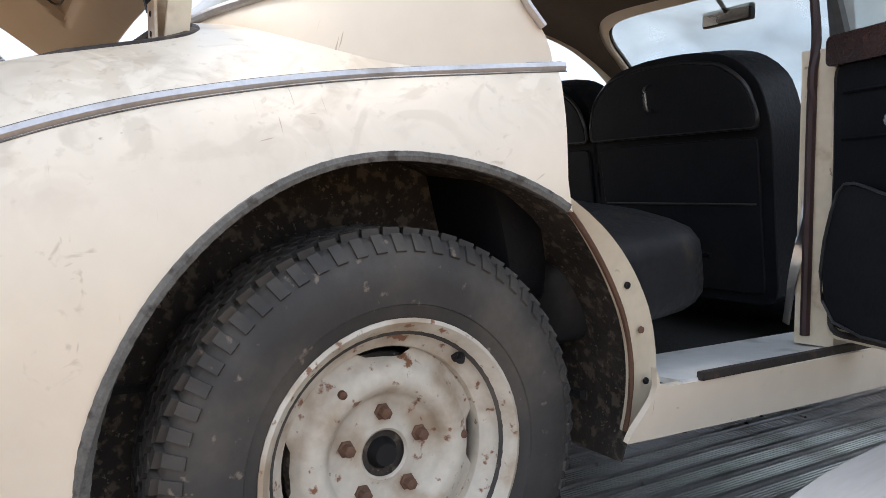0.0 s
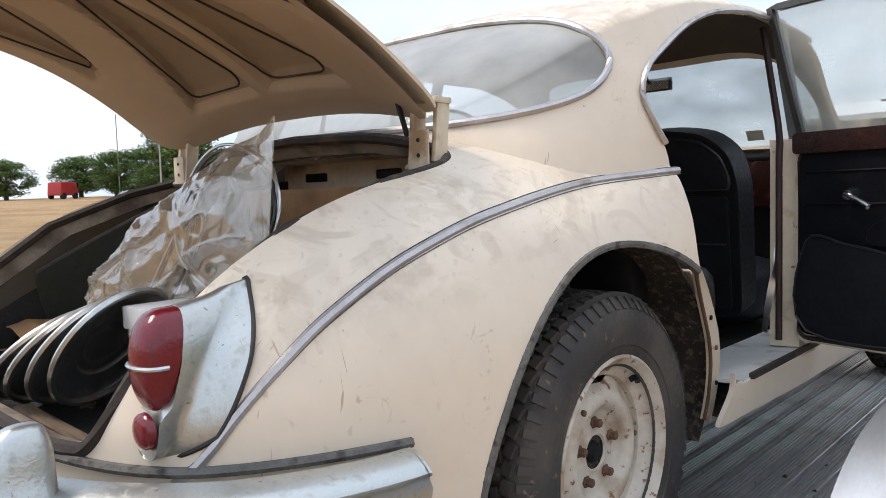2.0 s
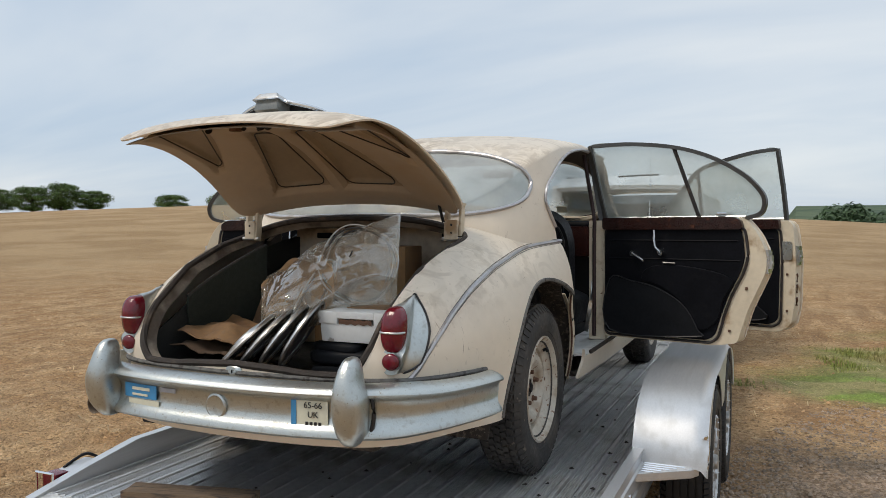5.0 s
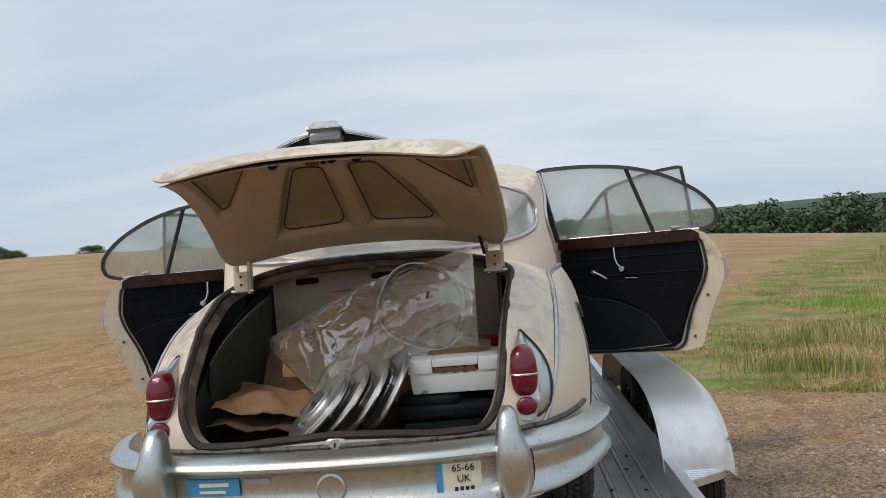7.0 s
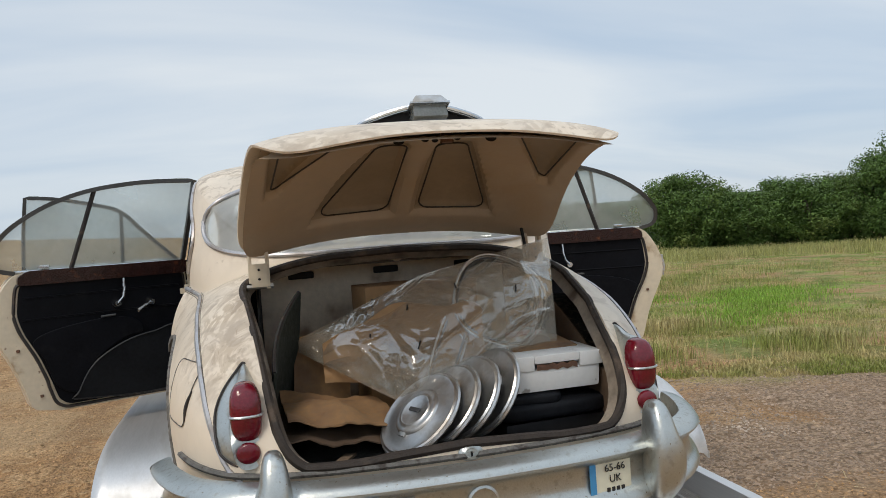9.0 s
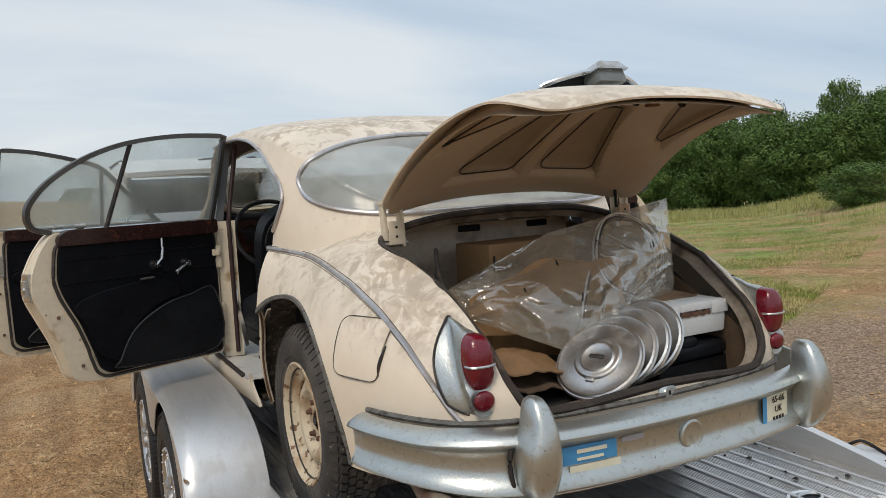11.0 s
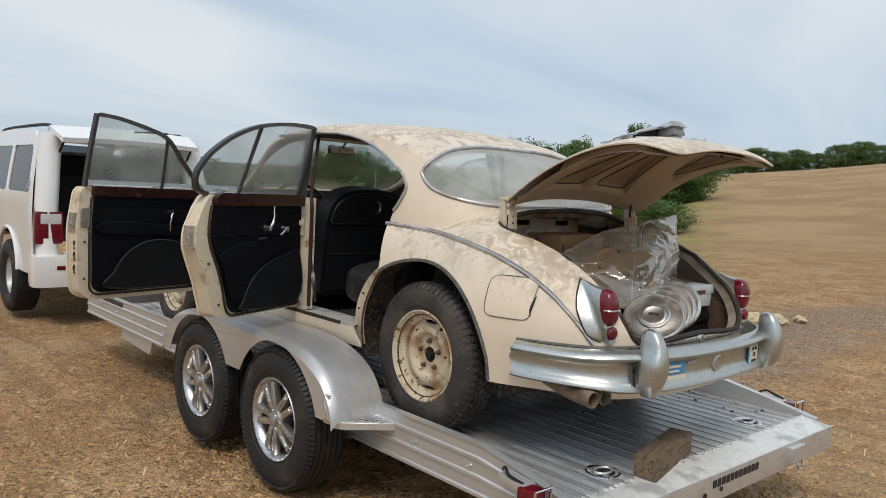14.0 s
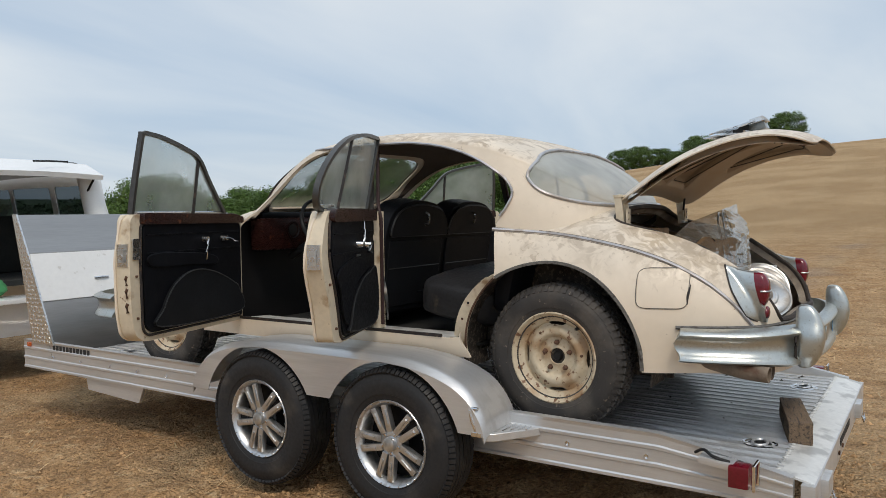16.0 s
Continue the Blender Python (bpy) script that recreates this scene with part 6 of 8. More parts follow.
rs = cushion((1.30, 0.54, 0.235), (0, 0.59, 0.945), car, "rear_seat", SEATMAT, 0.05, Matrix.Rotation(radians(7), 4, "X"), "cracked black leather rear bench seat")
cushion((1.30, 0.16, 0.55), (0, 0.27, 1.12), rs, "rear_backrest", SEAT_BLACK, 0.03, Matrix.Rotation(radians(14), 4, "X"))
part("seat_piping", tube([(x, 0.835, 0.985) for x in np.linspace(-0.60, 0.60, 9)], 0.006, 6), LEATHER, rs)
for sx in (-1, 1):
    tilt = Matrix.Translation((sx * 0.287, 1.15, 1.10)) @ Matrix.Rotation(radians(9), 4, "X")
    out_ = [(-0.285, -0.25), (0.285, -0.25), (0.297, 0.12), (0.297, 0.20), (0.275, 0.30), (0.20, 0.365), (0.08, 0.388), (-0.08, 0.388), (-0.20, 0.365), (-0.275, 0.30), (-0.297, 0.20), (-0.297, 0.12)]
    fs = part("front_seat", moved(plate(rounded(out_, 0.05, 3), 0.13, "y"), tilt), SEAT_BLACK, car, "black leather front seat with grab handle", bevel=0.025)
    pad = [(-0.272, 0.185), (0.272, 0.185), (0.272, 0.22), (0.25, 0.29), (0.185, 0.343), (0.07, 0.364), (-0.07, 0.364), (-0.185, 0.343), (-0.25, 0.29), (-0.272, 0.22)]
    part("seat_back_roll", moved(plate(rounded(pad, 0.03, 3), 0.03, "y"), tilt @ Matrix.Translation((0, -0.075, 0))), SEAT_BLACK, fs, "padded black seat back top", bevel=0.012)
    part("piping", tube([tilt @ Vector((x, -0.086, z)) for x, z in rounded([(a * 1.02, b + 0.004) for a, b in pad], 0.03, 3)], 0.005, 6, closed=True), PIPING, fs)
    part("back_panel", moved(plate(rounded([(-0.255, -0.22), (0.255, -0.22), (0.265, 0.165), (-0.265, 0.165)], 0.02, 3), 0.012, "y"), tilt @ Matrix.Translation((0, -0.067, 0))), SEAT_BLACK, fs, bevel=0.004)
    cushion((0.58, 0.55, 0.20), (sx * 0.287, 1.43, 0.90), fs, "seat_cushion", SEAT_BLACK, 0.04)
    part("bright_strip", tube([tilt @ Vector((x, -0.075, 0.005)) for x in np.linspace(-0.25, 0.25, 5)], 0.003, 5), FRAME, fs)
    part("grab_handle", tube(smooth_path([tilt @ Vector((-sx * 0.03, y, z)) for y, z in ((-0.088, 0.325), (-0.112, 0.315), (-0.116, 0.285), (-0.112, 0.262), (-0.09, 0.255))], 4), 0.006, 7), CHROME, fs, "bright grab handle")
part("dashboard", box((1.34, 0.12, 0.20), (0, 1.98, 1.29), None, 1, 0.03), WOOD_CAP, car, "dark wood dashboard with round dials")
part("dash_roll", tube([(x, 1.96, 1.395) for x in np.linspace(-0.66, 0.66, 9)], 0.03, 10), LEATHER, car)
for xx in (-0.42, -0.28, -0.08, 0.02, 0.12):
    part("dial", lathe([(0, 0.05 if xx < -0.2 else 0.03), (0.01, 0.045 if xx < -0.2 else 0.027), (0.006, 0.03 if xx < -0.2 else 0.02), (0.006, 0)], 20, None, "y", (xx, 1.912, 1.31)), BLACK, car)
SWM = Matrix.Translation((-0.36, 1.68, 1.31)) @ Matrix.Rotation(radians(62), 4, "X")
wr = tube([SWM @ Vector((0.205 * math.cos(a), 0.205 * math.sin(a), 0)) for a in np.linspace(0, 2 * math.pi, 40)[:-1]], 0.012, 8, closed=True)
stw = part("steering_wheel", wr, BLACK, car, "thin-rimmed black steering wheel")
for a in (0.2, math.pi - 0.2, -math.pi / 2):
    part("spoke", tube([SWM @ Vector((0, 0, -0.03)), SWM @ Vector((0.2 * math.cos(a), 0.2 * math.sin(a), 0))], 0.007, 6), BLACK, stw)
part("column", tube([SWM @ Vector((0, 0, 0)), SWM @ Vector((0, 0, -0.36))], 0.025, 10), BLACK, stw)
mr = part("rear_view_mirror", box((0.20, 0.025, 0.055), (-0.055, 1.72, 1.73), None, 1, 0.01), BLACK, car, "black interior mirror")
part("mirror_glass", box((0.185, 0.003, 0.045), (-0.055, 1.706, 1.73)), CHROME, mr)
part("mirror_stem", tube([(-0.055, 1.72, 1.735), (-0.055, 1.66, 1.785)], 0.008, 6), BLACK, mr)
part("licence_disc", box((0.07, 0.002, 0.05), (0.30, 1.98, 1.50), Matrix.Rotation(radians(35), 4, "X")), PAPER, car, "faded paper disc on the windscreen")
part("aerial", tube([(0.79, 2.45, 1.25), (0.80, 2.47, 1.95)], 0.003, 6, scale=lambda t: 1.3 - 0.8 * t), CHROME, car, "thin chrome radio aerial")

# ---- the trailer ----
CT = 0.12
trailer = thing("car_trailer", "silver aluminium tandem-axle car trailer with ribbed deck", "trailer", m=None)


def tpart(name, bm, material, label="", parent=None, **kw):
    return part(name, bm, material, parent or trailer, label, **kw)


def plank_mesh(w, y0, y1):
    # two bold ridges a plank, with fine grooves between them
    pts, half = [], w / 2
    for x0 in (-half, 0.0):
        pts += [(x0 + 0.0015, -0.012), (x0 + 0.0045, -0.012), (x0 + 0.0065, 0.004), (x0 + 0.0095, 0.0055), (x0 + 0.0185, 0.0055), (x0 + 0.0215, 0.004), (x0 + 0.0235, -0.010), (x0 + 0.0275, -0.010)]
        d = (half - 0.029) / 5
        for i in range(5):
            x1 = x0 + 0.028 + d * i
            pts += [(x1, -0.004), (x1 + d * 0.22, 0.0), (x1 + d * 0.72, 0.0), (x1 + d * 0.94, -0.004)]
    pts += [(w / 2 - 0.002, -0.006), (w / 2 - 0.002, -0.035), (-w / 2 + 0.002, -0.035)]
    bm = bmesh.new()
    a, b = [[bm.verts.new((x, y, z)) for x, z in pts] for y in (y0, y1)]
    n = len(pts)
    for i in range(n):
        bm.faces.new((a[i], a[(i + 1) % n], b[(i + 1) % n], b[i]))
    bm.faces.new(a[::-1])
    bm.faces.new(b)
    return bm


first = tpart("deck_plank", plank_mesh(0.1617, -1.0, 4.28), DECK, "ribbed aluminium deck plank", smooth=False)
first.location = (CT - 0.97 + 0.0808, 0, DECK_Z)
for k in range(1, 12):
    o = first.copy()
    scene.collection.objects.link(o)
    o.location = (CT - 0.97 + 0.0808 + 0.1617 * k, 0, DECK_Z)

def rivet_ring():
    bm = bmesh.new()
    for k in range(24):
        t = 2 * math.pi * k / 24
        lathe([(0.096, 0.0042), (0.1005, 0.0036), (0.102, 0.0)], 6, bm, "x", (0, 0.200 * math.cos(t), 0.200 * math.sin(t)))
    return bm


# crumbs of dirt and bark on the deck
cr = random.Random(21)
crumbs = bmesh.new()
for _ in range(70):
    c_ = Vector((CT + cr.choice((cr.uniform(-0.3, 0.3), cr.uniform(0.62, 0.93))), cr.uniform(-0.9, -0.1) if cr.random() < 0.45 else cr.uniform(-0.2, 2.2), DECK_Z + 0.006))
    s_ = cr.uniform(0.004, 0.013)
    ring_ = [crumbs.verts.new(c_ + Vector((s_ * cr.uniform(0.5, 1.6) * math.cos(a), s_ * cr.uniform(0.5, 1.4) * math.sin(a), 0))) for a in (0, 1.3, 2.6, 3.9, 5.2)]
    tip_ = crumbs.verts.new(c_ + Vector((0, 0, s_ * 0.7)))
    for k in range(5):
        crumbs.faces.new((ring_[k], ring_[(k + 1) % 5], tip_))
tagged(to_object("deck_debris", crumbs, BOOT_RUBBER, smooth=False), "dark crumbs of dirt and bark on the deck", "debris", kind="stuff")

# side rails with rolled ribs; the rear end tapers down to the deck
for sx in (-1, 1):
    bm = bmesh.new()
    sec_z = [0.287, 0.300, 0.306, 0.352, 0.358, 0.370, 0.376, 0.425, 0.431, 0.443, 0.449, 0.480, 0.497]
    sec_o = [0.006, 0.006, 0.0, 0.0, 0.007, 0.007, 0.0, 0.0, 0.007, 0.007, 0.0, 0.0, 0.006]
    ys = [4.30, 3.5, 2.5, 1.5, 0.6, 0.0, -0.55, -0.80, -1.05]
    tops = [0.497] * 7 + [0.455, 0.405]
    def pts_at(i):
        s = (tops[i] - 0.287) / 0.21
        out = [Vector((CT + sx * (1.0 + o), ys[i], 0.287 + (z - 0.287) * s)) for z, o in zip(sec_z, sec_o)]
        return out + [Vector((CT + sx * 0.965, ys[i], tops[i])), Vector((CT + sx * 0.965, ys[i], 0.287))]
    rows = [[bm.verts.new(p) for p in pts_at(i)] for i in range(len(ys))]
    m = len(rows[0])
    for i in range(len(ys) - 1):
        for j in range(m):
            bm.faces.new((rows[i][j], rows[i][(j + 1) % m], rows[i + 1][(j + 1) % m], rows[i + 1][j]))
    bm.faces.new(rows[0][::-1])
    bm.faces.new(rows[-1])
    rail = tpart("side_rail", bm, ALLOY, "ribbed aluminium side rail", smooth=False)
    for y in (3.9, 3.55, 3.2, 2.9, 2.6, 2.3, -0.15, -0.5):
        tpart("rail_bolt", lathe([(0, 0.010), (0.005, 0.009), (0.007, 0.0)], 10, None, "x", (CT + 1.001 if sx > 0 else CT - 1.008, y, 0.395)), POLISH, "", rail)
    # maker's lettering kept as plain bars
    for k in range(11):
        tpart("logo_bar", box((0.003, 0.030, 0.036), (CT + sx * 1.0015, 3.46 + 0.043 * k, 0.463)), INK, "", rail)
    tpart("marker_lamp", box((0.012, 0.045, 0.03), (CT + sx * 1.005, 4.22, 0.463), None, 1, 0.004), AMBER, "amber side marker", rail)
    tpart("hanging_panel", moved(plate(rounded([(2.92, 0.175), (3.50, 0.20), (3.52, 0.30), (2.86, 0.30)], 0.01), 0.02, "x"), Matrix.Translation((CT + sx * 0.975, 0, 0))), ALLOY, "aluminium panel under the rail", rail)
    # fender: a rolled top over both wheels and a skirt with two arches
    top = smooth_path([Vector((a, b, 0)) for a, b in ((0.125, 0.440), (0.15, 0.53), (0.24, 0.635), (0.40, 0.705), (0.62, 0.738), (0.9, 0.742), (1.3, 0.742), (1.53, 0.738), (1.76, 0.705), (1.92, 0.635), (2.01, 0.53), (2.035, 0.440))], 6)
    fb = bmesh.new()
    def fend(u, v):
        k = u * (len(top) - 1)
        i = min(int(k), len(top) - 2)
        p = top[i].lerp(top[i + 1], k - i)
        w = 0.96 + 0.285 * v
        drop = 0.03 * max(0.0, (v - 0.86) / 0.14) ** 2
        return Vector((CT + sx * w, p.x, p.y - drop))
    grid(fend, len(top) - 1, 14, fb)
    fe = tpart("fender", fb, ALLOY, "brushed aluminium tandem fender", solid=0.004)
    sk = bmesh.new()
    def skirt(u, v):
        k = u * (len(top) - 1)
        i = min(int(k), len(top) - 2)
        p = top[i].lerp(top[i + 1], k - i)
        return Vector((CT + sx * 1.246, p.x, (p.y - 0.03) * v + 0.44 * (1 - v)))
    grid(skirt, (len(top) - 1) * 2, 18, sk)
    for yc in (0.642, 1.513):
        carve(sk, lambda p: math.hypot(p.y - yc, p.z - 0.31) - 0.405)
    carve(sk, lambda p: p.z - 0.50 if 0.8 < p.y < 1.36 else 1.0)
    tpart("fender_skirt", sk, ALLOY, "", fe, solid=0.004)
    cl = tube([(CT + sx * 1.238, 0.20, 0.555), (CT + sx * 1.243, 0.185, 0.50), (CT + sx * 1.238, 0.165, 0.45)], 0.009, 8)
    tube([(CT + sx * 1.238, 0.16, 0.556), (CT + sx * 1.238, 0.24, 0.556)], 0.007, 8, cl)
    add_box(cl, (0.03, 0.05, 0.02), (CT + sx * 1.235, 0.165, 0.445), None, 1, 0.005)
    tpart("fender_latch", cl, POLISH, "bright spring latch", fe)
    sp = moved(plate([(CT + sx * 1.0, -0.02), (CT + sx * 1.0, 0.155), (CT + sx * 1.215, 0.155), (CT + sx * 1.19, 0.11)], 0.035, "z"), Matrix.Translation((0, 0, 0.425)))
    stp = tpart("corner_step", sp, ALLOY, "triangular ribbed step", bevel=0.003)
    for k in range(6):
        x1 = 0.15 - 0.026 * k
        tpart("step_rib", tube([(CT + sx * 1.01, x1, 0.4435), (CT + sx * (1.02 + 0.17 * max(0.05, (x1 + 0.02) / 0.17)), x1, 0.4435)], 0.004, 5), POLISH, "", stp)
    # wheels
    for yc in (0.642, 1.513):
        wm = Matrix.Translation((CT + sx * 1.145, yc, 0.328)) @ Matrix.Rotation(0 if sx > 0 else math.pi, 4, "Z")
        ty = kept_part("trailer_tyre", "trailer_wheel", lambda: tyre_mesh(0.358, 0.20, 0.195), RUBBER_NEW, trailer, "black tyre on a machined alloy wheel")
        tagged(kept_part("trailer_tread", "tread", lambda: rib_mesh(0.358, 0.20, 84), RUBBER_NEW, ty), kind="stuff")
        ty.matrix_basis = wm
        part("rim", lathe([(-0.09, 0.20), (-0.06, 0.18), (0.05, 0.175), (0.075, 0.182), (0.085, 0.19), (0.094, 0.196), (0.098, 0.204), (0.094, 0.207), (0.086, 0.206)], 56), MACHINED, ty, "machined alloy rim")
        part("rim_back", lathe([(0.0, 0.176), (-0.01, 0.10), (0.0, 0.0)], 32), BLACK, ty, "dark wheel hollow")
        for k in range(5):
            t = 2 * math.pi * k / 5 + 0.4
            for sgn in (-1, 1):
                bm = bmesh.new()
                add_box(bm, (0.034, 0.034, 0.128), (0.072, sgn * 0.027, 0.116), Matrix.Rotation(radians(sgn * -7), 4, "X"), 1.0, 0.007)
                add_box(bm, (0.012, 0.012, 0.070), (0.0905, sgn * 0.029, 0.122), Matrix.Rotation(radians(sgn * -7), 4, "X"), 1.0, 0.003)
                part("spoke", moved(bm, Matrix.Rotation(t, 4, "X")), MACHINED, ty)
            part("spoke_web", moved(box((0.012, 0.03, 0.12), (0.055, 0, 0.115)), Matrix.Rotation(t, 4, "X")), BLACK, ty)
            part("lug_nut", lathe([(0.05, 0.010), (0.082, 0.010), (0.088, 0.006), (0.088, 0)], 6, None, "x", (0, 0.047 * math.cos(t + 0.6), 0.047 * math.sin(t + 0.6))), POLISH, ty)
        tagged(kept_part("rim_rivets", "rim_rivets", rivet_ring, POLISH, ty), kind="stuff")
        part("wheel_centre", lathe([(0.03, 0.066), (0.078, 0.062), (0.082, 0.05), (0.082, 0.034), (0.104, 0.032), (0.108, 0.026), (0.108, 0)], 28), MACHINED, ty, "bright hub cap")
    # tail lamp outside the rail
    tb = thing_lamp = tpart("lamp_bracket", box((0.07, 0.13, 0.03), (CT + sx * 1.04, -0.79, 0.435), Matrix.Rotation(radians(6), 4, "X"), 1, 0.006), ALLOY, "aluminium lamp bracket")
    tpart("tail_lamp", box((0.075, 0.075, 0.085), (CT + sx * 1.055, -0.875, 0.400), None, 1, 0.012), RED_LENS, "red trailer tail lamp", tb)
    tpart("lamp_cage", tube([(CT + sx * 1.012, -0.93, 0.36), (CT + sx * 1.012, -0.93, 0.452), (CT + sx * 1.098, -0.93, 0.452), (CT + sx * 1.098, -0.93, 0.36)], 0.006, 6), POLISH, "", tb)
    tpart("wire", tube(smooth_path([(CT + sx * 1.02, -0.70, 0.45), (CT + sx * 1.05, -0.74, 0.475), (CT + sx * 1.07, -0.78, 0.46), (CT + sx * 1.06, -0.84, 0.445)], 5), 0.006, 6), BLACK, "", tb)
    # recessed tie rings, rear and front
    for yr in (-0.86, 3.6):
        rg = thing_ring = tpart("tie_ring", lathe([(-0.004, 0.072), (0.003, 0.072), (0.004, 0.064), (-0.002, 0.056), (-0.006, 0.0)], 36, None, "z", (CT + sx * 0.605, yr, DECK_Z)), POLISH, "recessed tie-down ring")
        tpart("d_ring", tube([(CT + sx * 0.605 + 0.045 * math.cos(a), yr + 0.030 * math.sin(a), DECK_Z + 0.006) for a in np.linspace(0, 2 * math.pi, 25)[:-1]], 0.006, 6, closed=True), ALLOY, "", rg)
        tpart("ring_cup", lathe([(0.0012, 0.048), (0.0012, 0.0)], 24, None, "z", (CT + sx * 0.605, yr, DECK_Z)), BLACK, "", rg)

# rear edge: pale worn ramp plate and beam
bm = bmesh.new()
grid(lambda u, v: Vector((CT - 0.97 + 1.94 * u, -0.985 - 0.135 * v, DECK_Z + 0.004 - 0.022 * v * v)), 30, 4, bm)
tpart("edge_plate", bm, WHITE_PLATE, "pale worn plate along the rear edge", solid=0.008)
wd = bmesh.new()
for k in range(58):
    add_box(wd, (0.016, 0.016, 0.006), (CT - 0.96 + 1.92 * k / 57, -0.983, DECK_Z + 0.004), Matrix.Rotation(0.6, 4, "Z"))
tpart("weld_bead", wd, WHITE_PLATE)
rbm = tpart("rear_beam", box((2.0, 0.05, 0.115), (CT, -1.10, 0.325), None, 1, 0.004), ALLOY, "aluminium rear cross beam")
for k in range(11):
    tpart("logo_bar", box((0.026, 0.003, 0.032), (CT - 0.20 + 0.037 * k, -1.1265, 0.345)), INK, "", rbm)
for xx in (0.27, 0.40, 0.55 - 0.28):
    tpart("beam_bolt", lathe([(0, 0.011), (0.006, 0.010), (0.008, 0.0)], 10, None, "y", (CT + xx - 0.55, -1.133, 0.315)), RUST, "", rbm)
for xx in (-0.78, 0.55):
    lt = tpart("ramp_latch", box((0.14, 0.035, 0.075), (CT + xx, -1.135, 0.33), None, 1, 0.006), ALLOY, "small ramp latch plate")
    tpart("latch_loop", tube([(CT + xx - 0.03, -1.155, 0.30), (CT + xx - 0.03, -1.165, 0.27), (CT + xx + 0.03, -1.165, 0.27), (CT + xx + 0.03, -1.155, 0.30)], 0.006, 6), POLISH, "", lt)
# front: sloping toolbox with a pale lid, stone guard above, tread-plate ends
prof = [(3.93, DECK_Z), (4.06, 0.79), (4.19, 1.14), (4.36, 1.43)]
for (a, b), nm, mt, lab in zip(zip(prof, prof[1:]), ("toolbox_front", "toolbox_lid", "stone_guard"), (GUARD, LID_WHITE, GUARD), ("dark reflecting aluminium front panel", "white painted toolbox lid", "aluminium stone guard")):
    bm = bmesh.new()
    off = {"toolbox_lid": 0.012}.get(nm, 0.0)
    grid(lambda u, v: Vector((CT - 1.0 + 2.0 * u, a[0] + (b[0] - a[0]) * v - off, a[1] + (b[1] - a[1]) * v)), 16, 6, bm)
    tpart(nm, bm, mt, lab, solid=0.010)
tpart("lid_catch", tube([(CT - 0.55, 4.085, 0.935), (CT - 0.49, 4.075, 0.94), (CT - 0.43, 4.085, 0.935)], 0.010, 8), POLISH)
for sx in (-1, 1):
    gu = plate([(3.88, 0.48), (4.16, 0.48), (4.22, 0.75), (4.27, 1.0), (4.385, 1.44), (4.33, 1.44), (4.18, 1.14)], 0.012, "x")
    gus = tpart("tread_plate_end", moved(gu, Matrix.Translation((CT + sx * 1.005, 0, 0))), DIAMOND, "aluminium tread plate gusset", smooth=False)
    dm = bmesh.new()
    for i in range(30):
        for j in range(8):
            z = 0.50 + 0.031 * i
            y = 3.90 + 0.034 * j + (0.017 if i % 2 else 0) + max(0, (z - 0.50)) * 0.33
            if y < 4.16 + (z - 0.48) * 0.22 - 0.01 and y > 3.89 + (z - 0.48) * 0.44 and z < 1.42:
                add_box(dm, (0.003, 0.020, 0.006), (CT + sx * 1.0125, y, z), Matrix.Rotation(radians(45 if (i + j) % 2 else -45), 4, "X"))
    tpart("tread_bars", dm, POLISH, "", gus)
# frame below and drawbar
for x in (-0.6, 0.0, 0.6):
    tpart("frame_beam", box((0.06, 5.2, 0.08), (CT + x, 1.6, 0.32)), WELL)
for yc in (0.642, 1.513):
    tpart("axle", tube([(CT - 1.05, yc, 0.30), (CT + 1.05, yc, 0.30)], 0.04, 10), WELL)
for sx in (-1, 1):
    tpart("drawbar", tube([(CT + sx * 0.75, 4.2, 0.33), (CT, 5.55, 0.38)], 0.05, 4), ALLOY)

# loose timber blocks on the deck
def timber(at, rot, size, label):
    t = thing("timber_block", label, "wood block", m=None)
    bm = box(size, (0, 0, size[2] / 2), None, 1, 0.006)
    bmesh.ops.subdivide_edges(bm, edges=bm.edges[:], cuts=2, use_grid_fill=True)
    for v in bm.verts:
        v.co += Vector([0.004 * noise.noise(v.co * 23 + Vector((k * 7, at[0] * 5, 0))) for k in range(3)])
    part("block", bm, TIMBER, t)
    t.matrix_world = Matrix.Translation(at) @ Matrix.Rotation(radians(rot), 4, "Z")


timber((-0.2, -0.955, DECK_Z), 14, (0.46, 0.095, 0.095), "dark weathered square timber block on the trailer deck")

